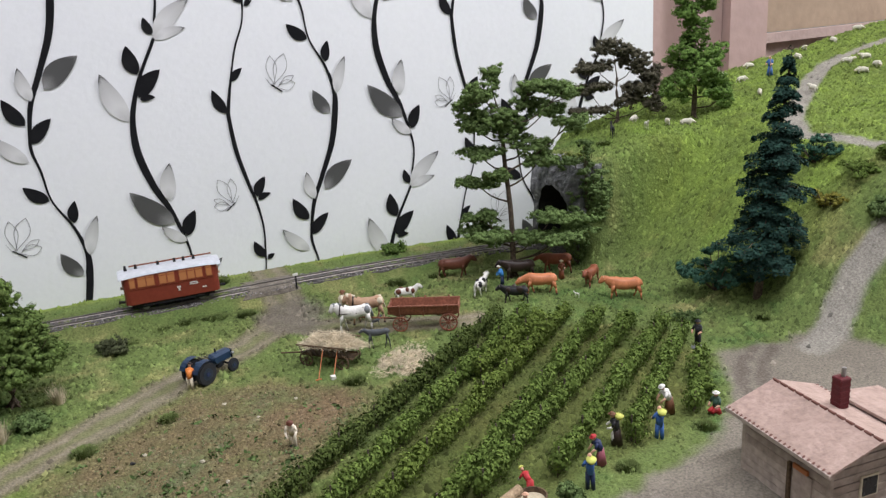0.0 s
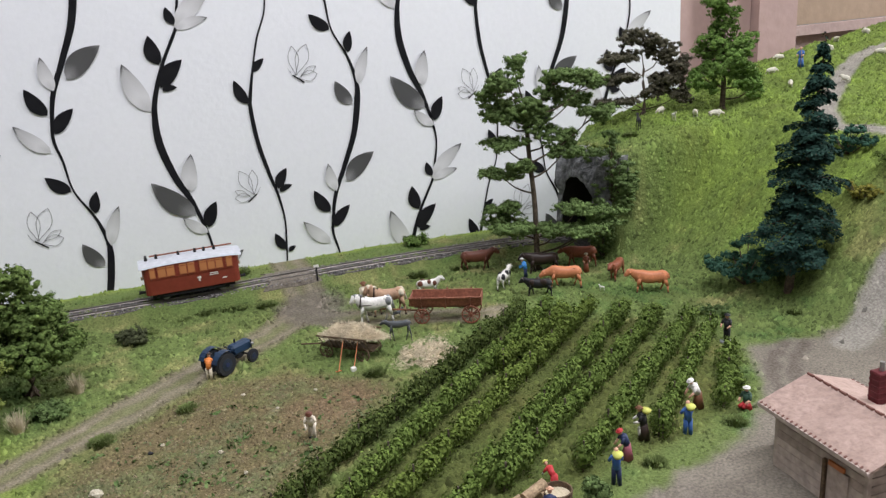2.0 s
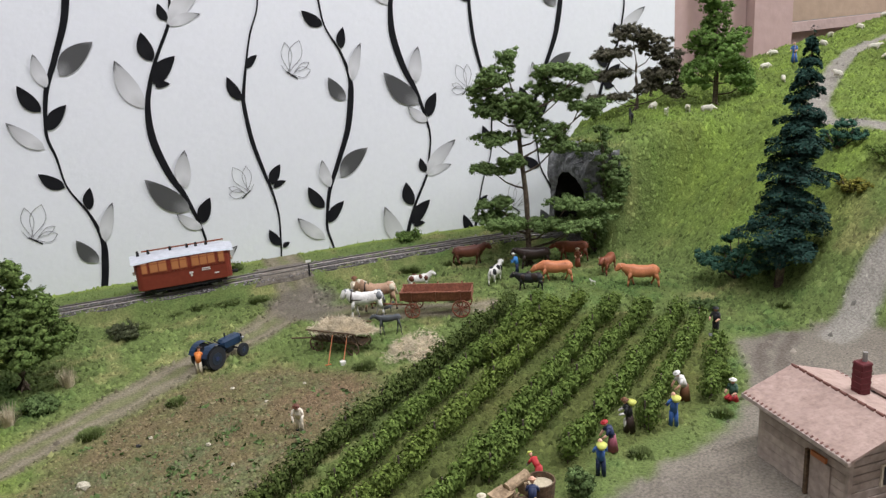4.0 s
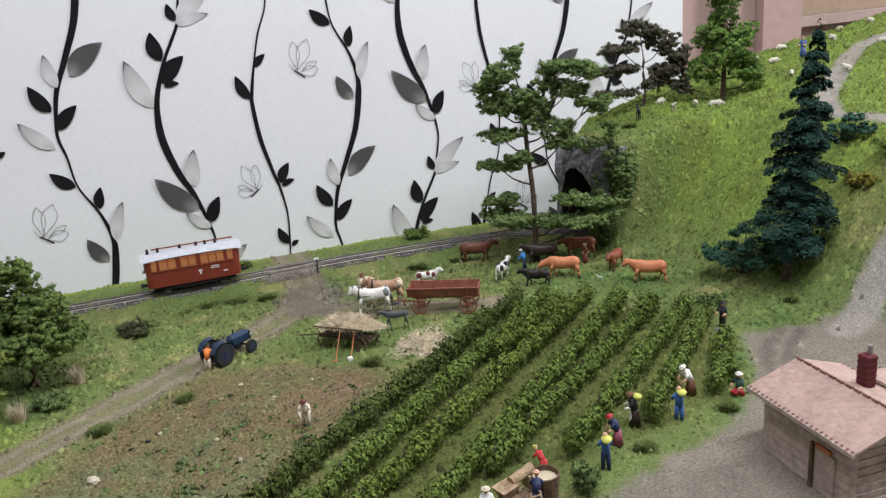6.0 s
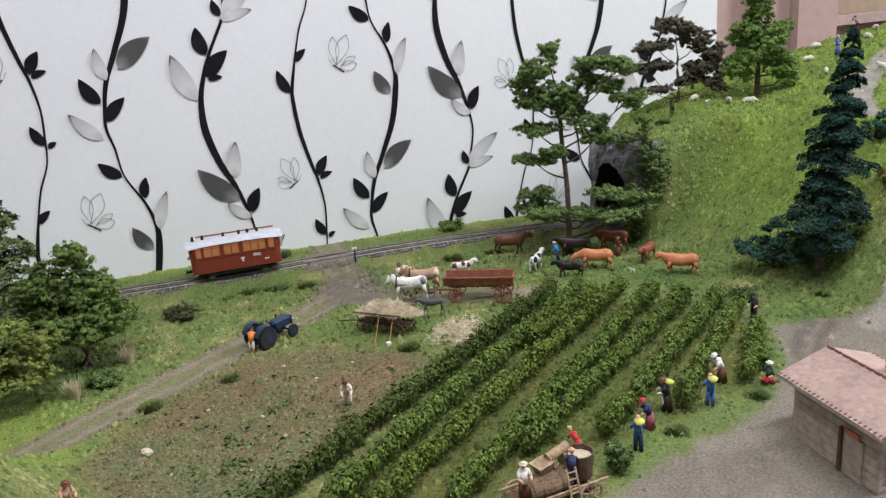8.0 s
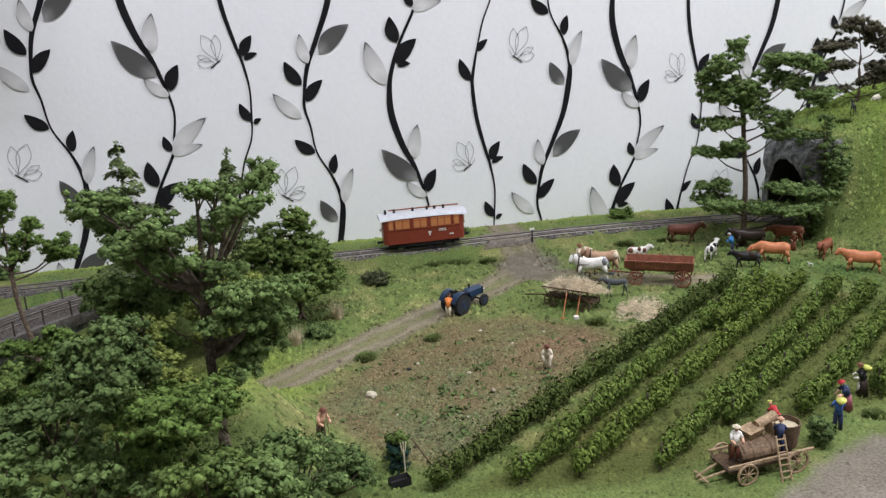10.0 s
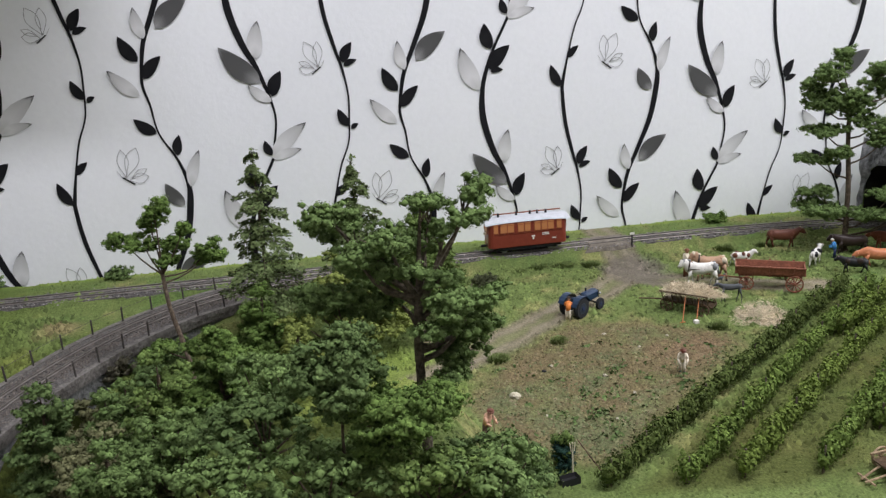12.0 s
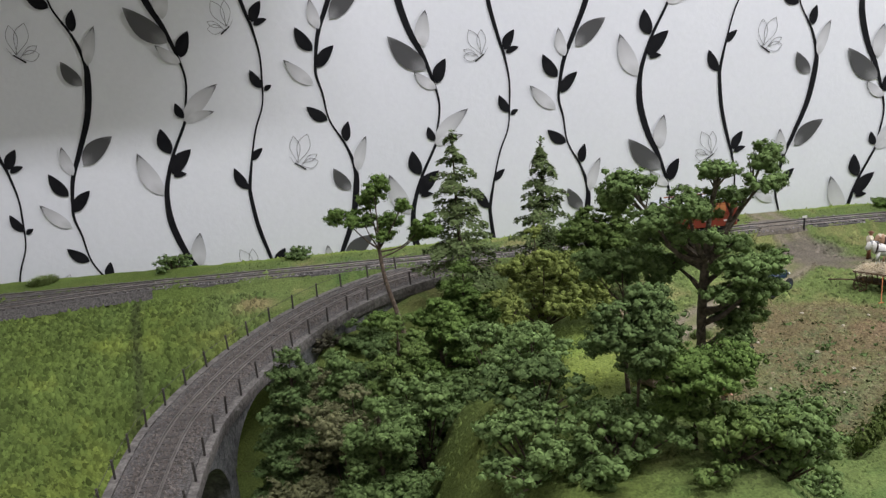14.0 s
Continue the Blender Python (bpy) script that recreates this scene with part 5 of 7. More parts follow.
# shrubs and weeds on the meadow and along the line
for i, (x, y, r, h, leaf, text) in enumerate((
        (-0.010, 0.502, 0.013, 0.009, G_GREY, "low grey-green shrub on the meadow"), (0.066, 0.468, 0.006, 0.006, G_OLIVE, "weed clump at the field's edge"), (0.016, 0.452, 0.007, 0.006, G_VINE, "grass clump beside the track"),
        (0.130, 0.690, 0.0137, 0.014, G_OLIVE, "yellow-green bush behind the railway"), (0.142, 0.689, 0.010, 0.008, G_OLIVE, "yellow-green weeds behind the railway"), (0.096, 0.694, 0.014, 0.006, G_OLIVE, "yellow-green weeds behind the railway"), (0.447, 0.590, 0.0130, 0.014, G_GREY, "grey-green scrub over the tunnel mouth"), (0.441, 0.612, 0.0110, 0.012, G_GREY, "grey-green scrub over the tunnel mouth"), (0.436, 0.566, 0.0125, 0.062, G_GREY, "grey-green creeper beside the tunnel mouth"), (0.455, 0.560, 0.0125, 0.040, G_OAK, "grey-green creeper beside the tunnel mouth"), (0.304, 0.676, 0.013, 0.009, G_FRESH, "green bush behind the railway"),
        (0.150, 0.618, 0.008, 0.006, G_VINE, "dark grass clump beside the crossing"), (0.424, 0.411, 0.010, 0.008, G_BLUE, "blue-green shrub at the vineyard's end"), (0.469, 0.382, 0.005, 0.005, G_DEEP, "small green shrub under the fir"),
        (-0.395, 0.735, 0.016, 0.014, G_GREY, "grey-green bush behind the railway"), (-0.272, 0.725, 0.013, 0.012, G_GREY, "grey-green bush behind the railway"), (-0.517, 0.738, 0.014, 0.009, G_OLIVE, "olive weeds behind the railway"),
        (0.0120, 0.3080, 0.0068, 0.0165, G_FIR, "dark upright shrub behind the trough"), (0.222, 0.262, 0.0066, 0.019, G_BLUE, "dark blue-green bush at the vineyard's corner"), (0.269, 0.280, 0.006, 0.005, G_VINE, "grass clump on the gravel's edge"),
        (0.182, 0.452, 0.007, 0.006, G_VINE, "green weed clump beside the hay"), (0.125, 0.628, 0.011, 0.004, G_FRESH, "fresh green weeds on the meadow"), (0.105, 0.632, 0.010, 0.004, G_FRESH, "fresh green weeds on the meadow"), (0.085, 0.626, 0.007, 0.003, G_BLUE, "low blue-green weeds on the meadow"),
        (0.060, 0.612, 0.006, 0.003, G_DEEP, "low dark weeds on the meadow"), (0.280, 0.615, 0.009, 0.007, G_VINE, "dark green weeds beside the railway"), (0.318, 0.610, 0.008, 0.006, G_BLUE, "blue-green weeds beside the railway"), (0.285, 0.53, 0.008, 0.004, G_BLUE, "blue-green weeds behind the wagon"),
        (0.447, 0.568, 0.0165, 0.060, G_GREY, "grey-green scrub on the portal's flank"), (0.456, 0.600, 0.014, 0.014, G_OLIVE, "dry scrub over the tunnel mouth"),
        (0.355, 0.318, 0.007, 0.014, G_VINE, "vine stock at the gravel's edge"), (0.330, 0.290, 0.006, 0.005, G_VINE, "grass clump on the gravel's edge"), (0.56, 0.36, 0.012, 0.012, G_GREY, "grey-green scrub beside the lane"), (0.60, 0.39, 0.010, 0.010, G_VINE, "green scrub on the hillside"), (0.555, 0.46, 0.012, 0.008, G_OLIVE, "yellowish weeds on the hillside"), (0.50, 0.612, 0.008, 0.006, G_OLIVE, "weed clump on the hillside"))):
    z0 = 0.080 if "over the tunnel" in text else None
    if any(w in text for w in ("weed", "grass")) or r < 0.0062:
        grass_tuft(text, x, y, r, h * 0.8, G_WEED, 100 + i)
        continue
    bush(text, x, y, r, h, leaf, 100 + i, size=0.0008 if r < 0.012 else 0.0011, lobes=6, z0=z0)


# ---- figures, animals, vehicles and the house ----
def plain(name, colour, rough=0.55, metal=0.0, bump=0.1, mottle=0.12):
    d = tuple(c * 0.82 for c in colour)
    return material(name, [d, colour], scale=250, rough=rough, bump=bump, fine=900, metal=metal, mottle=mottle)


P_SKIN = plain("painted_skin", (0.62, 0.36, 0.25))
P_BLUE = plain("blue_paint", (0.05, 0.13, 0.38))
P_SKY = plain("light_blue_paint", (0.06, 0.25, 0.60))
P_NAVY = plain("navy_paint", (0.02, 0.03, 0.08))
P_BLACK = plain("black_paint", (0.015, 0.015, 0.017))
P_WHITE = plain("white_paint", (0.72, 0.70, 0.66))
P_YELLOW = plain("yellow_green_paint", (0.55, 0.57, 0.13))
P_DUSTYROSE = plain("dusty_rose_paint", (0.30, 0.09, 0.12))
P_RED = plain("red_paint", (0.42, 0.03, 0.035))
P_ORANGE = plain("orange_paint", (0.70, 0.22, 0.05))
P_BROWNCOAT = plain("brown_paint", (0.16, 0.07, 0.035))
P_GREY = plain("grey_paint", (0.20, 0.21, 0.22))
P_CREAM = plain("cream_paint", (0.62, 0.55, 0.42))
P_LINEN = plain("white_linen_paint", (0.74, 0.66, 0.54), 0.8)
P_HORSETAN = plain("light_bay_hide_paint", (0.40, 0.25, 0.16), 0.6)
P_SLATE = plain("slate_hide_paint", (0.075, 0.082, 0.088), 0.6)
P_DEEPGREEN = plain("deep_green_paint", (0.03, 0.07, 0.045))
P_COWTAN = plain("tan_hide_paint", (0.56, 0.21, 0.10), 0.45)
P_COWBROWN = plain("brown_hide_paint", (0.13, 0.045, 0.028), 0.45)
P_COWRED = plain("red_brown_hide_paint", (0.24, 0.075, 0.04), 0.45)
P_COWDARK = plain("dark_hide_paint", (0.035, 0.022, 0.018), 0.45)
P_FLEECE = plain("sheep_fleece_paint", (0.66, 0.63, 0.53), 0.9, bump=0.8)
P_WOOD = material("weathered_wood", [(0.22, 0.15, 0.09), (0.36, 0.27, 0.17)], scale=200, rough=0.8, bump=0.4, fine=800)
P_WOODDARK = material("dark_weathered_wood", [(0.06, 0.04, 0.025), (0.13, 0.085, 0.05)], scale=200, rough=0.85, bump=0.4, fine=800)
P_WAGON = material("red_brown_wagon_paint", [(0.165, 0.06, 0.036), (0.25, 0.095, 0.058)], scale=150, rough=0.6, bump=0.3, fine=700)
P_TRACTOR = plain("dark_blue_tractor_paint", (0.016, 0.036, 0.075), 0.35, bump=0.03)
P_RIM = plain("dark_wheel_rim", (0.018, 0.026, 0.042), 0.5)
P_TYRE = plain("black_rubber", (0.018, 0.019, 0.022), 0.8)
P_STEEL = plain("dull_steel", (0.35, 0.35, 0.35), 0.4, 0.8)
P_CAR = plain("railcar_red_brown", (0.21, 0.042, 0.026), 0.32, bump=0.02, mottle=0.05)
P_CARROOF = plain("silver_white_roof", (0.50, 0.52, 0.56), 0.4, bump=0.05, mottle=0.06)
P_TOOL = plain("rust_orange_paint", (0.46, 0.16, 0.06), 0.45)
P_CARTRIM = plain("railcar_trim", (0.30, 0.085, 0.04), 0.4)
P_ROOF = material("pinkish_roof_tile", [(0.29, 0.205, 0.173), (0.37, 0.268, 0.228)], scale=90, rough=0.8, bump=0.5, fine=340, mottle=0.16)
P_RIDGE = plain("dark_ridge_tile", (0.16, 0.07, 0.055), 0.7)
P_PLANK = material("grey_brown_plank", [(0.34, 0.275, 0.24), (0.43, 0.36, 0.315)], scale=120, rough=0.85, bump=0.5, fine=260, by="object", mottle=0.28)
P_BRICK = plain("dark_red_chimney", (0.10, 0.014, 0.018), 0.6)
P_GLASS = plain("dark_window_glass", (0.02, 0.02, 0.022), 0.08, bump=0)

lamp_glow = bpy.data.materials.new("lit_carriage_window")
lamp_glow.use_nodes = True
lamp_glow.node_tree.nodes["Principled BSDF"].inputs["Base Color"].default_value = (0.30, 0.12, 0.05, 1)
lamp_glow.node_tree.nodes["Principled BSDF"].inputs["Emission Color"].default_value = (1.0, 0.42, 0.16, 1)
lamp_glow.node_tree.nodes["Principled BSDF"].inputs["Emission Strength"].default_value = 0.12
lamp_glow.node_tree.nodes["Principled BSDF"].inputs["Roughness"].default_value = 0.12


class Moulded:
    """One mesh built from several shapes, each with a paint of its own."""

    def __init__(self):
        self.bm, self.mats = bmesh.new(), []

    def add(self, mat, make, *args, **kw):
        for f in self.bm.faces:
            f.tag = True
        make(self.bm, *args, **kw)
        if mat not in self.mats:
            self.mats.append(mat)
        for f in self.bm.faces:
            if not f.tag:
                f.material_index, f.smooth = self.mats.index(mat), True
        return self

    def mesh(self, name):
        me = bpy.data.meshes.new(name)
        self.bm.to_mesh(me)
        self.bm.free()
        for m in self.mats:
            me.materials.append(m)
        return me


def figurine(label, x, y, turn, coat, legs, hat=None, skirt=False, bend=0.0, h=0.0195, base=False, tool=None, basket=None, z=None, sit=False, arms=P_SKIN, apron=False):
    """A painted model figure in one piece, x ahead; bend leans the back forward."""
    g = Moulded()
    k = h / 0.0195
    hip = 0.0095 * k * (0.35 if sit else 1.0)
    for s in (-1, 1):
        if sit:
            g.add(legs, rod, (0, s * 0.0012, hip), (0.005, s * 0.0013, hip * 0.8), 0.0013, 0.001)
        elif skirt:
            g.add(legs, rod, (0, s * 0.0009, 0), (0, s * 0.0009, hip), 0.0011, 0.0012)
        else:
            g.add(legs, rod, (0.0008 * s, s * 0.0013, 0.0), (0, s * 0.0011, hip), 0.00105 * k, 0.00135 * k)
            g.add(P_BLACK, ball, (0.0008 * s + 0.0006, s * 0.0013, 0.0006), 0.0016, 0.0009, 0.0007, None, 1)
    if skirt:
        g.add(legs, rod, (0, 0, 0.001 if not sit else 0.0004), (0, 0, hip + 0.001), 0.0034 * k, 0.0018 * k, 9)
    lean = Vector((math.sin(bend), 0, math.cos(bend)))
    shoulder = Vector((0, 0, hip)) + lean * 0.0062 * k
    g.add(coat, rod, (0, 0, hip - 0.0006), tuple(shoulder), 0.0019 * k, 0.0023 * k, 9)
    g.add(coat, ball, tuple(shoulder), 0.0019 * k, 0.0026 * k, 0.0014 * k, None, 2)
    head = shoulder + lean * 0.0027 * k + Vector((0.0006, 0, 0))
    g.add(P_SKIN, ball, tuple(head), 0.0013 * k, 0.0012 * k, 0.0016 * k, None, 2)
    if hat is not None:
        g.add(hat, rod, tuple(head + lean * 0.0007), tuple(head + lean * 0.0011), 0.0022 * k, 0.0021 * k, 10)
        g.add(hat, ball, tuple(head + lean * 0.0011), 0.0014 * k, 0.0014 * k, 0.0011 * k, None, 2)
    for s in (-1, 1):
        elbow = shoulder + Vector((0.0016, s * 0.0032, -0.0030)) * k
        hand_end = elbow + Vector((0.0026, -s * 0.001, -0.0012 if bend < 0.4 else -0.003)) * k
        g.add(coat, rod, tuple(shoulder + Vector((0, s * 0.0022 * k, 0))), tuple(elbow), 0.0009 * k, 0.0008 * k)
        g.add(arms, rod, tuple(elbow), tuple(hand_end), 0.0007 * k, 0.0006 * k)
    if basket is not None:
        g.add(basket, rod, tuple(shoulder + Vector((-0.002, 0, 0.0005))), tuple(shoulder + Vector((-0.0024, 0, 0.0026))), 0.0018, 0.0027, 12)
    if apron:
        g.add(P_WHITE, ball, (0.0020, 0, hip * 0.55), 0.0013, 0.0017, 0.0034, None, 2)
    if tool is not None:
        g.add(tool, rod, (0.0045, 0.002, 0.0), (0.0035, 0.002, 0.019 * k), 0.0003)
    if base:
        g.add(P_GREY, rod, (0, 0, 0), (0, 0, 0.0006), 0.0045, 0.0043, 14)
    ob = new("figurine", g.mesh("figurine"))
    ob.matrix_world = pose(x, y, ground_z(x, y) if z is None else z, 0, 0, turn)
    return tagged(ob, label, "figurine", "painted figures")


def loft(bm, stations, seg=12):
    """A smooth body through stations (x, height, half width, half depth), round the x axis and up the neck."""
    rings = []
    for i, (x, z, hw, hh) in enumerate(stations):
        a, b = stations[max(i - 1, 0)], stations[min(i + 1, len(stations) - 1)]
        way = Vector((b[0] - a[0], 0, b[1] - a[1])).normalized()
        up = Vector((-way.z, 0, way.x))
        ring = []
        for k in range(seg):
            c, q = math.cos(6.2832 * k / seg), math.sin(6.2832 * k / seg)
            ring.append(bm.verts.new(Vector((x, 0, z)) + Vector((0, 1, 0)) * hw * math.copysign(abs(c) ** 0.8, c) + up * hh * math.copysign(abs(q) ** 0.8, q)))
        rings.append(ring)
    for a, b in zip(rings[:-1], rings[1:]):
        for k in range(seg):
            bm.faces.new((a[k], a[(k + 1) % seg], b[(k + 1) % seg], b[k]))
    bm.faces.new(rings[0][::-1])
    bm.faces.new(rings[-1])


def animal(label, x, y, turn, size, main, second=None, kind="cow", head_down=0.0, name="cow_model", group="model cattle"):
    """A painted model animal in one piece, standing, x ahead. size: nose to rump."""
    g = Moulded()
    second = second or main
    L = size * (0.92 if kind == "cow" else 1.0)
    tall = {"cow": 0.49, "horse": 0.60, "sheep": 0.42, "dog": 0.5, "goat": 0.66}[kind] * L
    girth = {"cow": 0.132, "horse": 0.140, "sheep": 0.17, "dog": 0.085, "goat": 0.10}[kind] * L
    bz = tall - girth
    up = {"cow": 0.10, "horse": 0.26, "sheep": 0.10, "dog": 0.14, "goat": 0.2}[kind] * L * (1 - head_down) - 0.22 * L * head_down
    nk = Vector((0.24 * L, 0, bz + 0.04 * L))
    hd = Vector(((0.42 if kind != "horse" else 0.36) * L, 0, bz + up + 0.04 * L))
    muzzle = hd + (Vector((0.11 * L, 0, -0.075 * L)) if kind != "horse" else Vector((0.10 * L, 0, -0.13 * L)))
    g1 = girth
    if kind == "sheep":
        g.add(main, ball, (-0.02 * L, 0, bz), 0.36 * L, g1 * 0.86, g1, None, 3)
        g.add(main, ball, (0.20 * L, 0, bz + 0.02 * L), 0.15 * L, g1 * 0.85, g1 * 1.08, None, 2)
        g.add(main, rod, tuple(nk), tuple(hd), g1 * 0.68, g1 * 0.45, 9)
        g.add(second, rod, tuple(hd - Vector((0.03 * L, 0, -0.01 * L))), tuple(muzzle), g1 * 0.44, g1 * 0.31, 9)
    else:
        mid = nk * 0.45 + hd * 0.55
        deep = 1.0 if kind != "horse" else 0.92
        horse = kind == "horse"
        neck = 0.52 if horse else 0.42
        g.add(main, loft, [(-0.385 * L, bz + 0.30 * g1, 0.20 * g1, 0.34 * g1), (-0.355 * L, bz + 0.22 * g1, 0.58 * g1, 0.68 * g1), (-0.27 * L, bz + 0.10 * g1, 0.86 * g1, 0.90 * g1 * deep),
                           (-0.17 * L, bz - 0.02 * g1, 0.80 * g1, 0.92 * g1 * deep), (-0.06 * L, bz - 0.14 * g1, 0.92 * g1, 1.02 * g1 * deep), (0.07 * L, bz - 0.12 * g1, 0.88 * g1, 1.04 * g1 * deep), (0.17 * L, bz + 0.04 * g1, 0.80 * g1, 1.06 * g1), (0.245 * L, bz + 0.16 * g1, 0.60 * g1, 0.92 * g1),
                           (mid.x, mid.z, neck * g1, 0.66 * g1), (hd.x - 0.03 * L, hd.z + 0.01 * L, 0.44 * g1, 0.56 * g1), (hd.x + 0.02 * L, hd.z, 0.48 * g1, 0.54 * g1),
                           (hd.x * 0.4 + muzzle.x * 0.6, hd.z * 0.4 + muzzle.z * 0.6, 0.38 * g1, 0.40 * g1), (muzzle.x, muzzle.z, 0.31 * g1, 0.29 * g1)])
        for q in (-1, 1):
            g.add(main, ball, (-0.285 * L, q * g1 * 0.42, bz - 0.05 * g1), 0.085 * L, g1 * 0.42, g1 * 0.80, None, 2)
            g.add(main, ball, (0.195 * L, q * g1 * 0.40, bz - 0.10 * g1), 0.070 * L, g1 * 0.40, g1 * 0.80, None, 2)
            g.add(main, ball, (-0.25 * L, q * g1 * 0.50, bz + 0.72 * g1), 0.045 * L, g1 * 0.20, g1 * 0.22, None, 1)
        if kind == "cow":
            g.add(main, ball, (-0.20 * L, 0, bz - 0.95 * g1), 0.055 * L, g1 * 0.32, g1 * 0.26, None, 1)
            g.add(main, ball, (0.27 * L, 0, bz - 0.62 * g1), 0.06 * L, g1 * 0.16, g1 * 0.42, None, 1)
            g.add(P_COWDARK if main is not P_COWTAN else P_CREAM, ball, tuple(muzzle), 0.028 * L, g1 * 0.25, g1 * 0.22, None, 1)
        if second is not main:
            spots = ((-0.31, -1, 0.30, 0.07), (-0.31, 1, 0.30, 0.07)) if kind == "horse" else ((-0.27, -1, 0.25, 0.10), (-0.16, 1, 0.35, 0.12), (0.02, -1, 0.55, 0.07), (0.19, -1, 0.1, 0.08), (0.16, 1, 0.2, 0.09))
            for fx, s, fz, long in spots:
                g.add(second, ball, (fx * L, s * g1 * 0.50, bz + fz * g1), long * L, g1 * 0.48, g1 * (0.40 + 4.0 * long), None, 2)
            g.add(second, ball, (hd.x, 0, hd.z + 0.1 * g1), 0.05 * L, g1 * 0.46, g1 * 0.50, None, 2)
    for s in (-1, 1):
        g.add(main, ball, tuple(hd + Vector((-0.01 * L, s * girth * 0.6, 0.02 * L))), girth * 0.12, girth * 0.28, girth * 0.14, None, 1)
        if kind in ("cow", "goat"):
            g.add(P_CREAM, rod, tuple(hd + Vector((0, s * girth * 0.3, girth * 0.3))), tuple(hd + Vector((0.02 * L, s * girth * 0.5, girth * 0.55))), girth * 0.07, girth * 0.03, 5)
        for fx, step, bend in ((0.20, 0.035, 0.012), (-0.30, -0.045, -0.022)):
            top = (fx * L, s * girth * 0.42, bz - girth * 0.25)
            knee = (fx * L + s * step * L + bend * L, s * girth * 0.52, bz * 0.44)
            foot = (fx * L + s * step * 1.9 * L, s * girth * 0.52, 0.0)
            hock = tuple(k + (q - k) * 0.80 for k, q in zip(knee, foot))
            g.add(main, rod, top, knee, girth * 0.40, girth * 0.20, 8)
            g.add(main, ball, knee, girth * 0.21, girth * 0.19, girth * 0.22, None, 1)
            g.add(main, rod, knee, hock, girth * 0.17, girth * 0.13, 7)
            g.add(P_COWDARK if kind != "sheep" else main, rod, hock, foot, girth * 0.15, girth * 0.19, 7)
    g.add(second, rod, (-0.37 * L, 0, bz + girth * 0.6), (-0.41 * L, 0, bz - (0.5 if kind != "horse" else 1.0) * girth), girth * 0.1, girth * (0.06 if kind != "horse" else 0.2), 5)
    if kind == "horse":
        g.add(second, rod, tuple(nk + Vector((-0.03 * L, 0, girth * 0.85))), tuple(hd + Vector((-0.03 * L, 0, girth * 0.45))), girth * 0.22, girth * 0.18, 6)
        g.add(P_COWDARK, rod, (0.245 * L, 0, bz + girth * 0.35), (0.27 * L, 0, bz + girth * 0.38), girth * 1.0, girth * 0.98, 14)
        g.add(P_COWDARK, rod, (-0.1 * L, girth * 0.9, bz), (0.25 * L, girth * 0.8, bz), girth * 0.06)
        g.add(P_COWDARK, rod, (-0.1 * L, -girth * 0.9, bz), (0.25 * L, -girth * 0.8, bz), girth * 0.06)
        g.add(P_BLACK, rod, (0.17 * L, 0, bz + girth * 1.02), (0.20 * L, 0, bz - girth * 1.0), girth * 0.1, girth * 0.1, 5)
    for v in g.bm.verts:
        v.co += noise.noise_vector(v.co * 2.2 / girth + Vector((x, y, 0)) * 90) * girth * 0.11
    ob = new(name, g.mesh(name))
    ob.matrix_world = pose(x, y, ground_z(x, y), 0, 0, turn)
    return tagged(ob, label, "animal model", group)


def spoked_wheel(parent, at, r, mat, across, width=0.0012, spokes=8):
    """A wheel whose axle lies along 'across': rim, hub and spokes."""
    wheel = part("wheel", bmesh.new(), mat, parent)
    turn = Vector(across).to_track_quat("Z", "Y").to_matrix().to_4x4()
    wheel.matrix_basis = Matrix.Translation(at) @ turn
    bm = bmesh.new()
    n = 20
    rings = [[bm.verts.new((q * math.cos(6.2832 * i / n), q * math.sin(6.2832 * i / n), h)) for i in range(n)] for q, h in ((r, -width / 2), (r, width / 2), (r * 0.86, width / 2), (r * 0.86, -width / 2))]
    for a, b in zip(rings, rings[1:] + rings[:1]):
        for i in range(n):
            bm.faces.new((a[i], a[(i + 1) % n], b[(i + 1) % n], b[i]))
    bmesh.ops.recalc_face_normals(bm, faces=bm.faces)
    part("rim", bm, mat, wheel)
    part("hub", rod(bmesh.new(), (0, 0, -width), (0, 0, width), r * 0.16, seg=10), mat, wheel)
    for i in range(spokes):
        a = 6.2832 * i / spokes
        part("spoke", rod(bmesh.new(), (0, 0, 0), (r * 0.9 * math.cos(a), r * 0.9 * math.sin(a), 0), r * 0.055, seg=5), mat, wheel)
    return wheel


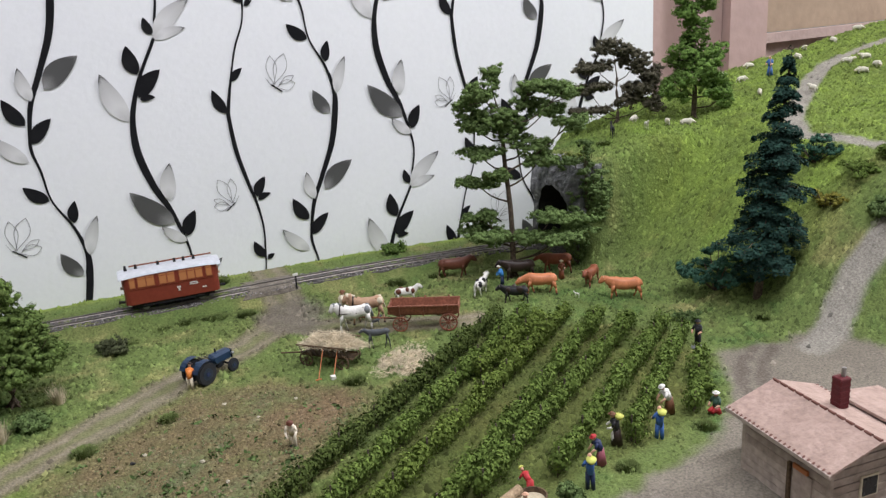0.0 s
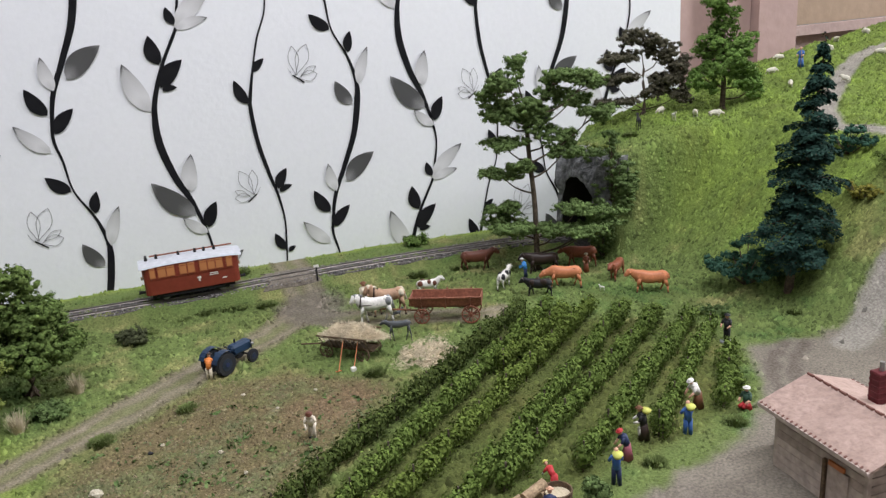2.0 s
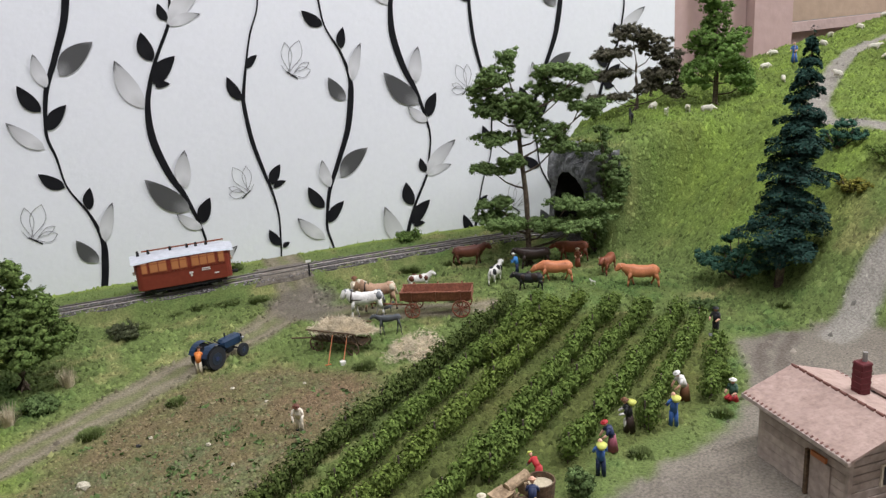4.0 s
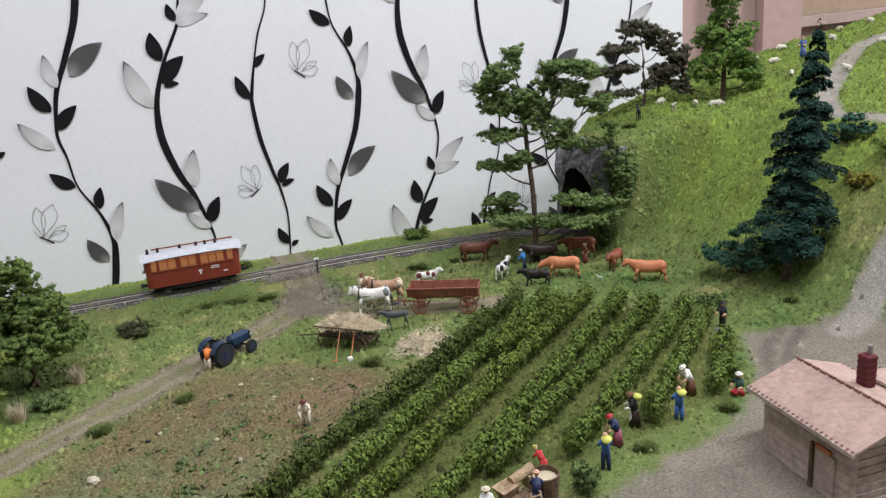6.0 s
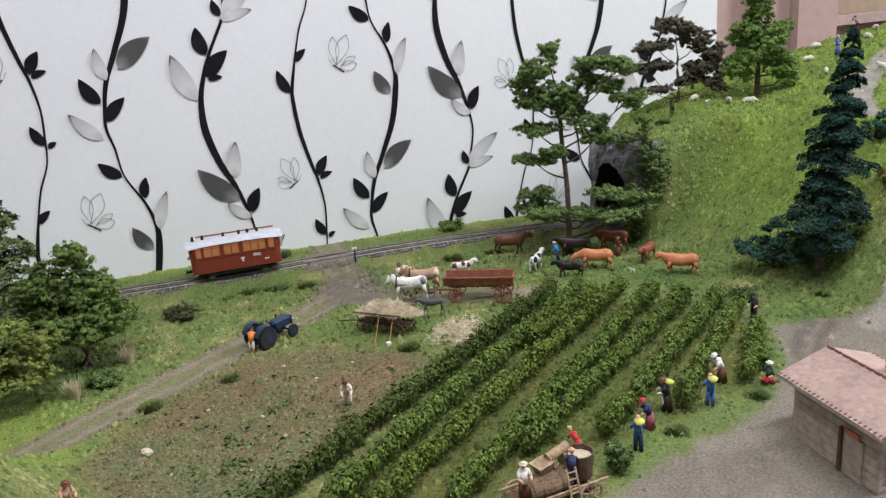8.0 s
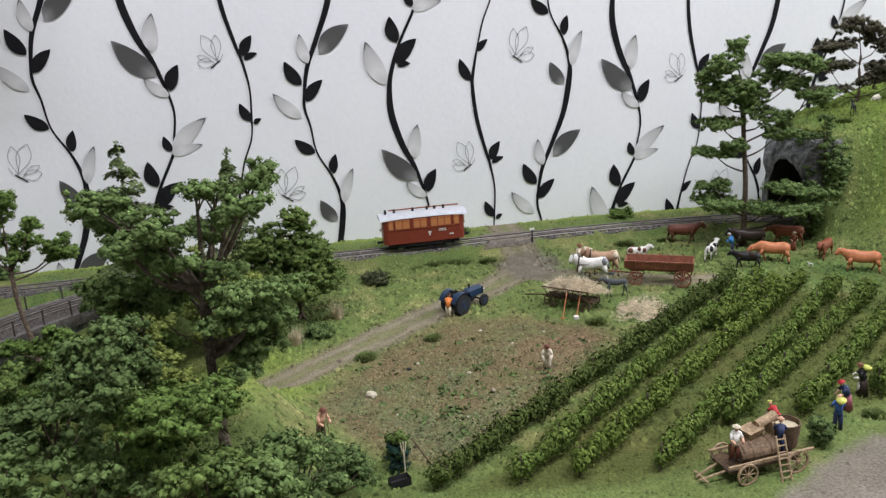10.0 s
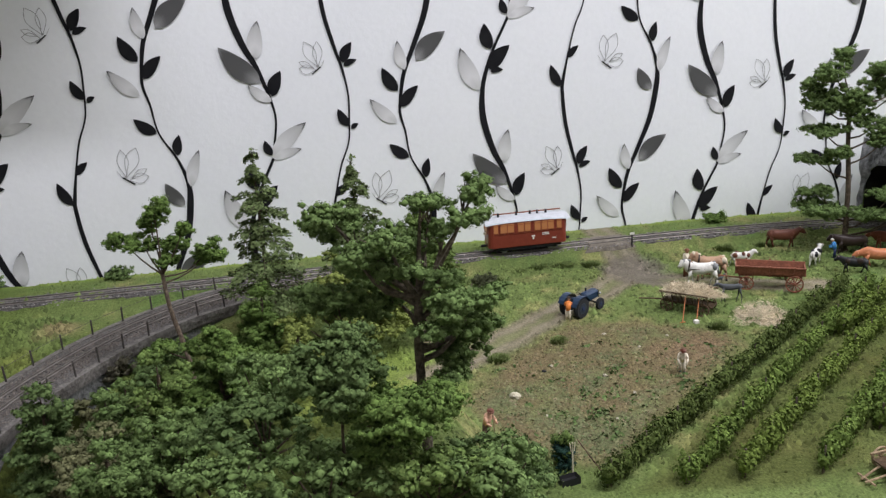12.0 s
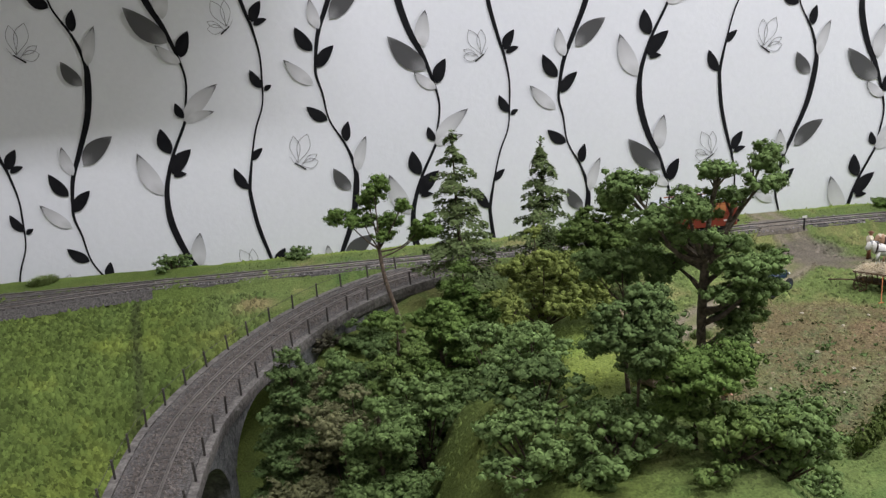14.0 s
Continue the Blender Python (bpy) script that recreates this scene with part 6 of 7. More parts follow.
def straw_heap(name, label, x, y, z, rx, ry, h, count, seed, turn=0.0):
    rng = np.random.default_rng(seed)
    ob = thing(name, label, "straw", at=pose(x, y, z, 0, 0, turn))
    bm = bmesh.new()
    ball(bm, (0, 0, 0), rx * 0.86, ry * 0.86, h * 0.8, None, 3)
    for v in bm.verts:
        v.co *= 1 + 0.12 * math.sin(900 * v.co.x + 3) * math.sin(800 * v.co.y)
        v.co.z = max(v.co.z, -0.0002)
    if h > 0.002:
        part("core", bm, G_STRAWCORE, ob)
    a = rng.uniform(0, 6.283, count)
    r = np.sqrt(rng.random(count)) * 1.15 * (1 + 0.20 * np.sin(3 * a + seed) + 0.14 * np.sin(5 * a + 1) + 0.10 * np.sin(11 * a))
    px, py = rx * r * np.cos(a), ry * r * np.sin(a)
    pz = h * np.sqrt(np.clip(1 - (r / 1.08) ** 2, 0, 1)) * rng.uniform(0.75, 1.05, count)
    d = rng.normal(size=(count, 3)) * (1, 1, 0.3 if h > 0.002 else 0.12)
    d /= np.linalg.norm(d, axis=1)[:, None]
    side = np.cross(d, rng.normal(size=(count, 3)))
    side /= np.linalg.norm(side, axis=1)[:, None]
    ln, w = rng.uniform(0.0020, 0.0070, count)[:, None], 0.00007
    c = np.stack([px, py, pz + 0.0002], 1)
    v = np.stack([c - d * ln - side * w, c + d * ln - side * w, c + d * ln + side * w, c - d * ln + side * w], 1).reshape(-1, 3)
    v[:, 2] = np.maximum(v[:, 2], 0.0001)
    tagged(part("straw", quick_mesh("straw", v, np.arange(4)[None] + 4 * np.arange(count)[:, None], [G_STRAW]), None, ob), kind="stuff")
    return ob


G_STRAWCORE = plain("packed_straw", (0.52, 0.45, 0.32), 0.95, bump=0.8)

# ---- house at the yard ----
house = thing("house", "small plank-clad house with a pinkish tiled roof and red chimney", "house", at=pose(0.318, 0.249, ground_z(0.33, 0.22) - 0.001, 0, 0, -6))
HW, HL, HH = 0.042, 0.056, 0.034
part("wall", box(bmesh.new(), HW / 2, -HL / 2, HH / 2, HW - 0.001, HL - 0.001, HH), P_PLANK, house, "grey-brown plank wall")
for side in ("west", "south"):
    for i in range(8):
        bm = bmesh.new()
        zc = 0.0022 + i * 0.0042
        if side == "west":
            box(bm, -0.0004, -HL / 2, zc, 0.0012, HL, 0.0039, Euler((0, 0.06, 0)), bevel=0.0002)
        else:
            box(bm, HW / 2, -HL - 0.0002, zc, HW, 0.0012, 0.0039, Euler((0.06, 0, 0)), bevel=0.0002)
        part("plank", bm, P_PLANK, house)
for cx, cy in ((0, 0), (0, -HL), (HW, -HL)):
    part("corner_post", box(bmesh.new(), cx, cy, HH / 2, 0.0022, 0.0022, HH, bevel=0.0002), P_PLANK, house)
RZ, EZ, OV = 0.0425, 0.0335, 0.0065
for side in (-1, 1):
    ex = HW / 2 + side * (HW / 2 + OV)
    bm = bmesh.new()
    a = [Vector((HW / 2, OV, RZ)), Vector((HW / 2, -HL - OV, RZ)), Vector((ex, -HL - OV, EZ)), Vector((ex, OV, EZ))]
    top = [bm.verts.new(v) for v in a]
    low = [bm.verts.new(v - Vector((0, 0, 0.0012))) for v in a]
    bm.faces.new(top)
    bm.faces.new(low[::-1])
    for i in range(4):
        bm.faces.new((top[i], low[i], low[(i + 1) % 4], top[(i + 1) % 4]))
    bmesh.ops.recalc_face_normals(bm, faces=bm.faces)
    roof = part("roof", bm, P_ROOF, house, "pinkish tiled roof slope")
    part("eaves_board", box(bmesh.new(), ex + side * 0.0004, -HL / 2, EZ - 0.0012, 0.0012, HL + 2 * OV, 0.0020), P_PLANK, house, "pale eaves board")
    for j in range(23):
        part("eaves_tile", rod(bmesh.new(), (ex - side * 0.0008, OV - 0.0015 - j * 0.0030, EZ + 0.0001), (ex + side * 0.0006, OV - 0.0015 - j * 0.0030, EZ - 0.0004), 0.0006, seg=6), P_RIDGE, house)
for j in range(13):
    y0 = OV - 0.0026 - j * 0.0053
    part("ridge_tile", rod(bmesh.new(), (HW / 2, y0 + 0.0021, RZ + 0.0003), (HW / 2, y0 - 0.0021, RZ + 0.0001), 0.0006, 0.0009, 8), P_RIDGE, house)
for end in (0.0, -HL):
    bm = bmesh.new()
    vs = [bm.verts.new(v) for v in ((0, end, HH - 0.001), (HW, end, HH - 0.001), (HW / 2, end, RZ - 0.002))]
    bm.faces.new(vs)
    part("gable", bm, P_PLANK, house)
chimney = part("chimney", box(bmesh.new(), 0, 0, 0, 0.0060, 0.0060, 0.016, bevel=0.0003), P_BRICK, house, "dark red brick chimney")
chimney.matrix_basis = pose(HW / 2 + 0.0135, -0.024, RZ + 0.0035)
for i in range(5):
    part("brick_course", box(bmesh.new(), 0, 0, -0.005 + i * 0.003, 0.0063, 0.0063, 0.0009, bevel=0.0002), P_BRICK, chimney)
part("flue", rod(bmesh.new(), (0.001, 0, 0.008), (0.001, 0, 0.0125), 0.0011, 0.0011, 9), P_STEEL, chimney, "grey metal flue pipe")
door = part("door", box(bmesh.new(), -0.0012, -0.041, 0.0105, 0.0012, 0.012, 0.021), P_PLANK, house, "pale plank door")
part("lintel", box(bmesh.new(), -0.0022, -0.0405, 0.0228, 0.0012, 0.009, 0.0022), P_TOOL, door, "rusty orange door lintel")
part("jamb", box(bmesh.new(), -0.0022, -0.0335, 0.0115, 0.0016, 0.0016, 0.023), P_WOODDARK, door)
window = part("window", box(bmesh.new(), 0.021, -HL - 0.0012, 0.018, 0.010, 0.0010, 0.011), P_CREAM, house, "small framed window")
part("pane", box(bmesh.new(), 0.021, -HL - 0.0018, 0.018, 0.008, 0.0006, 0.009), P_GLASS, window)
part("roof", box(bmesh.new(), HW + 0.018, -0.030, 0.0345, 0.030, 0.042, 0.0014, Euler((0, 0.12, 0))), P_ROOF, house, "lower tiled side roof")

# ---- railcar ----
def railcar(x, y, turn):
    car = thing("railcar", "red-brown railcar with lit windows and a silver-white roof", "railcar", at=pose(x, y, BED + 0.0026, 0, 0, turn))
    L, W = 0.077, 0.023
    bm = bmesh.new()
    rim = []
    for ex, ey, turns in ((1, 1, (0, 90)), (-1, 1, (90, 180)), (-1, -1, (180, 270)), (1, -1, (270, 360))):
        for a in np.linspace(math.radians(turns[0]), math.radians(turns[1]), 4):
            rim.append((ex * (L / 2 - 0.0058) + 0.0042 * math.cos(a), ey * (W / 2 - 0.0042) + 0.0042 * math.sin(a)))
    rings = [[bm.verts.new((x0, y0, z0)) for x0, y0 in rim] for z0 in (0.0066, 0.0302)]
    for k in range(len(rim)):
        bm.faces.new((rings[0][k], rings[0][(k + 1) % len(rim)], rings[1][(k + 1) % len(rim)], rings[1][k]))
    bm.faces.new(rings[0][::-1])
    bm.faces.new(rings[1])
    body = part("body", bm, P_CAR, car)
    for side in (-1, 1):
        for lo, hi in ((0.065, 0.115), (0.150, 0.228), (0.240, 0.318), (0.376, 0.445), (0.462, 0.530), (0.588, 0.660), (0.675, 0.746), (0.760, 0.830), (0.875, 0.930)):
            wx, ww = ((lo + hi) / 2 - 0.5) * (L - 0.004), (hi - lo) * (L - 0.004)
            window = part("window", box(bmesh.new(), wx, side * (W / 2 + 0.0001), 0.0243, ww + 0.0012, 0.0005, 0.0090, bevel=0.0001), P_CARTRIM, body, "orange-brown window frame")
            part("pane", box(bmesh.new(), wx, side * (W / 2 + 0.0003), 0.0238, ww, 0.0005, 0.0062), lamp_glow, window, "warmly lit pane")
            part("pane", box(bmesh.new(), wx, side * (W / 2 + 0.0003), 0.0281, ww, 0.0005, 0.0010), lamp_glow, window, "warmly lit pane")
        part("waist_line", box(bmesh.new(), 0, side * (W / 2 + 0.0001), 0.0190, L - 0.013, 0.0005, 0.0005), P_CAR, body)
        part("lettering_bar", box(bmesh.new(), 0.0048, side * (W / 2 + 0.0002), 0.0152, 0.0030, 0.0004, 0.0014), P_WHITE, body)
        part("lettering_bar", box(bmesh.new(), 0.0048, side * (W / 2 + 0.0002), 0.0132, 0.0014, 0.0004, 0.0022), P_WHITE, body)
        part("lettering_bar", box(bmesh.new(), 0.0165, side * (W / 2 + 0.0002), 0.0172, 0.0062, 0.0004, 0.0007), P_WHITE, body)
        part("lettering_bar", box(bmesh.new(), 0.0165, side * (W / 2 + 0.0002), 0.0158, 0.0070, 0.0004, 0.0006), P_WHITE, body)
        part("lettering_bar", box(bmesh.new(), 0.0245, side * (W / 2 + 0.0002), 0.0118, 0.0036, 0.0004, 0.0010), P_WHITE, body)
        part("step_board", box(bmesh.new(), 0, side * (W / 2 - 0.001), 0.0046, L * 0.62, 0.0016, 0.0008), P_BLACK, car)
    for ex in (-1, 1):
        for fy in (-0.0052, 0.0, 0.0052):
            window = part("window", box(bmesh.new(), ex * (L / 2 - 0.0015), fy, 0.0243, 0.0005, 0.0046, 0.0088), P_CARTRIM, body, "orange-brown window frame")
            part("pane", box(bmesh.new(), ex * (L / 2 - 0.0013), fy, 0.0240, 0.0005, 0.0036, 0.0066), lamp_glow, window, "warmly lit pane")
        part("coupling", rod(bmesh.new(), (ex * (L / 2 - 0.003), 0, 0.007), (ex * (L / 2 + 0.0035), 0, 0.007), 0.0011, 0.0014), P_BLACK, car)
        lamp = part("headlamp", rod(bmesh.new(), (ex * (L / 2 - 0.002), 0, 0.0185), (ex * (L / 2 + 0.0006), 0, 0.0185), 0.0012, 0.0014, 9), P_CREAM, car)
    bm = bmesh.new()
    rows = []
    for i, fx in enumerate(np.linspace(-L / 2 - 0.001, L / 2 + 0.001, 9)):
        tuck = 0.0016 * (abs(i - 4) / 4) ** 3
        rows.append([bm.verts.new((fx, (W / 2 + 0.0008) * math.sin(a), 0.0300 + 0.0034 * math.cos(a) - tuck)) for a in np.linspace(-math.pi / 2, math.pi / 2, 9)])
    for a, b in zip(rows[:-1], rows[1:]):
        for k in range(8):
            bm.faces.new((a[k], b[k], b[k + 1], a[k + 1]))
    bm.faces.new(rows[0])
    bm.faces.new(rows[-1][::-1])
    bmesh.ops.recalc_face_normals(bm, faces=bm.faces)
    roof = part("roof", bm, P_CARROOF, car, "silver-white curved roof")
    for fx in (-0.033, -0.025, -0.008, 0.005, 0.012, 0.020):
        part("ventilator", rod(bmesh.new(), (fx, 0, 0.0325), (fx, 0, 0.0364), 0.0013, 0.0009, 8), P_BLACK, roof)
    part("roof_bar", box(bmesh.new(), 0.002, 0, 0.0355, 0.064, 0.0010, 0.0010), P_COWRED, roof, "reddish roof bar")
    part("underframe", box(bmesh.new(), 0, 0, 0.0048, L * 0.84, 0.014, 0.0032), P_BLACK, car)
    for wx in (-0.022, 0.022):
        part("axle_box", box(bmesh.new(), wx, 0, 0.0036, 0.011, 0.0165, 0.003), P_BLACK, car)
        for s in (-1, 1):
            part("wheel", rod(bmesh.new(), (wx, s * 0.0052, 0.0036), (wx, s * 0.0068, 0.0036), 0.0036, 0.0036, 16), P_STEEL, car)
    return car


railcar(0.10, float(track_y(0.10)), math.degrees(math.atan2(float(track_y(0.132)) - float(track_y(0.068)), 0.064)))


# ---- wagons and tractor ----
def box_wagon(x, y, turn):
    w = thing("box_wagon", "red-brown wooden farm wagon with spoked wheels, empty", "wagon", at=pose(x, y, ground_z(x, y), 0, 0, turn))
    for s in (-1, 1):
        part("side_board", box(bmesh.new(), 0, s * 0.0078, 0.0165, 0.052, 0.0009, 0.0062, Euler((-s * 0.22, 0, 0)), bevel=0.0001), P_WAGON, w)
        part("top_rail", box(bmesh.new(), 0, s * 0.0087, 0.0197, 0.053, 0.0012, 0.0010), P_WAGON, w)
        for px in (-0.018, 0.0, 0.018):
            part("stake", box(bmesh.new(), px, s * 0.0092, 0.0165, 0.0012, 0.0010, 0.0095, Euler((-s * 0.22, 0, 0))), P_WAGON, w)
    for ex in (-0.026, 0.026):
        part("end_board", box(bmesh.new(), ex, 0, 0.0163, 0.0009, 0.0165, 0.0058), P_WAGON, w)
    part("floor", box(bmesh.new(), 0, 0, 0.0134, 0.052, 0.0142, 0.0010), P_WAGON, w)
    part("beam", box(bmesh.new(), 0, 0, 0.0108, 0.048, 0.0022, 0.0022), P_WAGON, w)
    for ax, r in ((-0.0175, 0.0058), (0.0185, 0.0068)):
        part("axle", rod(bmesh.new(), (ax, -0.0095, r), (ax, 0.0095, r), 0.0006), P_WAGON, w)
        for s in (-1, 1):
            spoked_wheel(w, (ax, s * 0.0092, r), r, P_WAGON, (0, s, 0), 0.0011, 10)
    part("drawbar", rod(bmesh.new(), (-0.018, 0, 0.007), (-0.060, 0, 0.0095), 0.0006), P_WAGON, w)
    return w


def ladder_wagon(x, y, turn):
    w = thing("ladder_wagon", "dark wooden ladder-sided hay wagon with spoked wheels", "wagon", at=pose(x, y, ground_z(x, y), 0, 0, turn))
    for s in (-1, 1):
        for h, o in ((0.0070, 0.0055), (0.0165, 0.0115)):
            part("side_pole", rod(bmesh.new(), (-0.019, s * o, h), (0.019, s * o, h + 0.0006), 0.0006), P_WOODDARK, w)
        for px in np.linspace(-0.0175, 0.0175, 10):
            part("rung", rod(bmesh.new(), (px, s * 0.0055, 0.0070), (px, s * 0.0115, 0.0168), 0.0004), P_WOODDARK, w)
    part("floor", box(bmesh.new(), 0, 0, 0.0068, 0.040, 0.011, 0.0010), P_WOODDARK, w)
    for ax in (-0.014, 0.014):
        for s in (-1, 1):
            spoked_wheel(w, (ax, s * 0.0085, 0.0052), 0.0052, P_WOODDARK, (0, s, 0), 0.0010, 8)
    part("drawbar", rod(bmesh.new(), (-0.020, 0, 0.006), (-0.040, 0, 0.003), 0.0006), P_WOODDARK, w)
    return w


def tractor(x, y, turn):
    t = thing("tractor", "old dark blue farm tractor with open seat", "tractor", at=pose(x, y, ground_z(x, y), 0, 0, turn) @ Matrix.Scale(0.9, 4))
    bm = bmesh.new()
    box(bm, 0.012, 0, 0.0128, 0.019, 0.0078, 0.0085, bevel=0.0018)
    hood = part("bonnet", bm, P_TRACTOR, t)
    part("grille", box(bmesh.new(), 0.0218, 0, 0.0122, 0.0008, 0.0062, 0.0070, bevel=0.0002), P_BLACK, hood)
    for s in (-1, 1):
        part("headlight", rod(bmesh.new(), (0.0195, s * 0.0052, 0.0135), (0.0212, s * 0.0052, 0.0135), 0.0009, 0.0012, 9), P_STEEL, hood)
    part("exhaust", rod(bmesh.new(), (0.010, 0.002, 0.016), (0.010, 0.002, 0.0198), 0.0007, 0.0008, 7), P_BLACK, hood)
    part("gearbox", box(bmesh.new(), -0.003, 0, 0.0095, 0.016, 0.0065, 0.0060, bevel=0.0008), P_TRACTOR, t)
    part("seat", ball(bmesh.new(), (-0.0085, 0, 0.0158), 0.0026, 0.0028, 0.0010, None, 2), P_TRACTOR, t)
    part("steering_column", rod(bmesh.new(), (0.002, 0, 0.0150), (-0.0022, 0, 0.0192), 0.0004), P_BLACK, t)
    bm = bmesh.new()
    bmesh.ops.create_cone(bm, cap_ends=False, segments=14, radius1=0.0024, radius2=0.0024, depth=0.0004, matrix=pose(-0.0024, 0, 0.0194, 0, -35, 0))
    part("steering_wheel", bm, P_BLACK, t)
    for s in (-1, 1):
        bm = bmesh.new()
        rows = [[bm.verts.new((-0.009 + 0.0105 * math.cos(a), s * yy, 0.0090 + 0.0105 * math.sin(a))) for a in np.linspace(0.35, 2.8, 9)] for yy in (0.0040, 0.0098)]
        for k in range(8):
            bm.faces.new((rows[0][k], rows[0][k + 1], rows[1][k + 1], rows[1][k]))
        part("mudguard", bm, P_TRACTOR, t)
        for wx, r, wd in ((-0.009, 0.0090, 0.0042), (0.0175, 0.0052, 0.0026)):
            wheel = part("wheel", bmesh.new(), P_TYRE, t)
            wheel.matrix_basis = Matrix.Translation((wx, s * 0.0076, r)) @ pose(0, 0, 0, 90, 0, 0)
            bm = bmesh.new()
            bmesh.ops.create_cone(bm, cap_ends=True, segments=24, radius1=r, radius2=r, depth=wd)
            bmesh.ops.bevel(bm, geom=[e for e in bm.edges if abs(e.verts[0].co.z - e.verts[1].co.z) < 1e-6], offset=wd * 0.22, segments=2, affect="EDGES")
            part("tyre", bm, P_TYRE, wheel)
            part("rim", rod(bmesh.new(), (0, 0, -wd * 0.54), (0, 0, wd * 0.54), r * 0.52, r * 0.52, 14), P_RIM, wheel)
            part("hub", rod(bmesh.new(), (0, 0, -wd * 0.64), (0, 0, wd * 0.64), r * 0.2, r * 0.2, 10), P_NAVY, wheel)
    part("front_axle", rod(bmesh.new(), (0.0175, -0.0076, 0.0055), (0.0175, 0.0076, 0.0055), 0.0008), P_BLACK, t)
    return t


def barrel_cart(x, y, turn):
    c = thing("grape_cart", "weathered wooden cart for the grape harvest", "cart", at=pose(x, y, ground_z(x, y), 0, 0, turn))
    for s in (-1, 1):
        part("side_beam", box(bmesh.new(), 0.002, s * 0.0085, 0.0098, 0.048, 0.0012, 0.0014, bevel=0.0002), P_WOOD, c)
        for ax, r in ((-0.013, 0.0056), (0.015, 0.0062)):
            spoked_wheel(c, (ax, s * 0.0108, r), r, P_WOOD, (0, s, 0), 0.0011, 9)
    for px in (-0.016, -0.006, 0.004, 0.014):
        part("deck_board", box(bmesh.new(), px, 0, 0.0066, 0.0094, 0.0165, 0.0009), P_WOODDARK, c)
    for ax, r in ((-0.013, 0.0056), (0.015, 0.0062)):
        part("axle", rod(bmesh.new(), (ax, -0.011, r), (ax, 0.011, r), 0.0007), P_WOODDARK, c)
    for s in (-1, 1):
        part("shaft", rod(bmesh.new(), (-0.018, s * 0.004, 0.006), (-0.033, s * 0.0015, 0.0022), 0.0006), P_WOOD, c)
    part("crossbar", rod(bmesh.new(), (-0.031, -0.006, 0.0025), (-0.031, 0.006, 0.0025), 0.0006), P_WOOD, c)
    return c


tractor(0.1000, 0.5140, 32)
box_wagon(0.2605, 0.5115, -31)
ladder_wagon(0.1785, 0.4905, -48)
straw_heap("straw_load", "pale straw piled high on the ladder wagon", 0.1805, 0.4895, 0.0148, 0.0165, 0.0090, 0.0026, 8000, 71, -48)
straw_heap("straw_heap", "loose pale straw spread on the ground", 0.2240, 0.4620, ground_z(0.2240, 0.4620) - 0.0005, 0.0170, 0.0205, 0.0012, 8000, 72, -30)

cart = barrel_cart(0.181, 0.2545, 4)
CZ = ground_z(0.181, 0.2545)


P_CASK = material("brown_oak", [(0.105, 0.068, 0.042), (0.185, 0.125, 0.078)], scale=200, rough=0.75, bump=0.4, fine=800)


def cask(x, y, z, turn):
    ob = thing("cask", "large oak wine cask lying on the cart", "barrel", at=pose(x, y, z, 0, 0, turn))
    bm = bmesh.new()
    n, rows = 18, []
    for fx in np.linspace(-1, 1, 9):
        r = 0.0056 * (1 - 0.16 * fx * fx)
        rows.append([bm.verts.new((fx * 0.0110, 1.25 * r * math.cos(6.2832 * i / n), r * math.sin(6.2832 * i / n))) for i in range(n)])
    for a, b in zip(rows[:-1], rows[1:]):
        for i in range(n):
            bm.faces.new((a[i], a[(i + 1) % n], b[(i + 1) % n], b[i]))
    bm.faces.new(rows[0])
    bm.faces.new(rows[-1])
    bmesh.ops.recalc_face_normals(bm, faces=bm.faces)
    part("shell", bm, P_CASK, ob)
    for fx in (-0.0095, -0.005, 0.005, 0.0095):
        r = 0.00575 * (1 - 0.16 * (fx / 0.011) ** 2)
        hoop = rod(bmesh.new(), (fx - 0.0003, 0, 0), (fx + 0.0003, 0, 0), r, r, 18)
        bmesh.ops.scale(hoop, vec=(1, 1.24, 1), verts=hoop.verts)
        part("hoop", hoop, P_WOODDARK, ob)
    return ob


cask(0.1795, 0.2545, CZ + 0.0112, 4)
trough = thing("wine_press", "wooden press trough above the cask", "press", at=pose(0.184, 0.2585, CZ + 0.0196, 0, -6, 14))
part("roller", rod(bmesh.new(), (-0.002, 0, 0.0022), (0.0105, 0, 0.0030), 0.0024, 0.0024, 12), P_WOOD, trough)
bm = bmesh.new()
box(bm, -0.0055, 0, -0.0008, 0.0085, 0.0085, 0.0056)
for v in bm.verts:
    if v.co.z < -0.001:
        v.co.x, v.co.y = -0.0055 + (v.co.x + 0.0055) * 0.55, v.co.y * 0.6
part("hopper", bm, P_WOOD, trough)
part("bracket", box(bmesh.new(), 0.000, 0, -0.0022, 0.0014, 0.0055, 0.0070), P_WOOD, trough)
part("bracket", box(bmesh.new(), 0.007, 0, -0.0022, 0.0014, 0.0055, 0.0070), P_WOOD, trough)
tub = thing("grape_tub", "dark open wooden tub filled with pale grapes", "tub", at=pose(0.1985, 0.2575, CZ + 0.0085))
bm = bmesh.new()
bmesh.ops.create_cone(bm, cap_ends=False, segments=20, radius1=0.0056, radius2=0.0068, depth=0.0125, matrix=pose(0, 0, 0.0063))
bmesh.ops.solidify(bm, geom=bm.faces[:], thickness=0.0007)
part("shell", bm, P_WOODDARK, tub)
part("grape_fill", rod(bmesh.new(), (0, 0, 0.001), (0, 0, 0.0100), 0.0055, 0.0061, 18), G_STRAWCORE, tub, "pale green grapes")
ladder = thing("ladder", "small wooden ladder leaning on the cart", "ladder", at=pose(0.188, 0.2395, ground_z(0.188, 0.2395)))
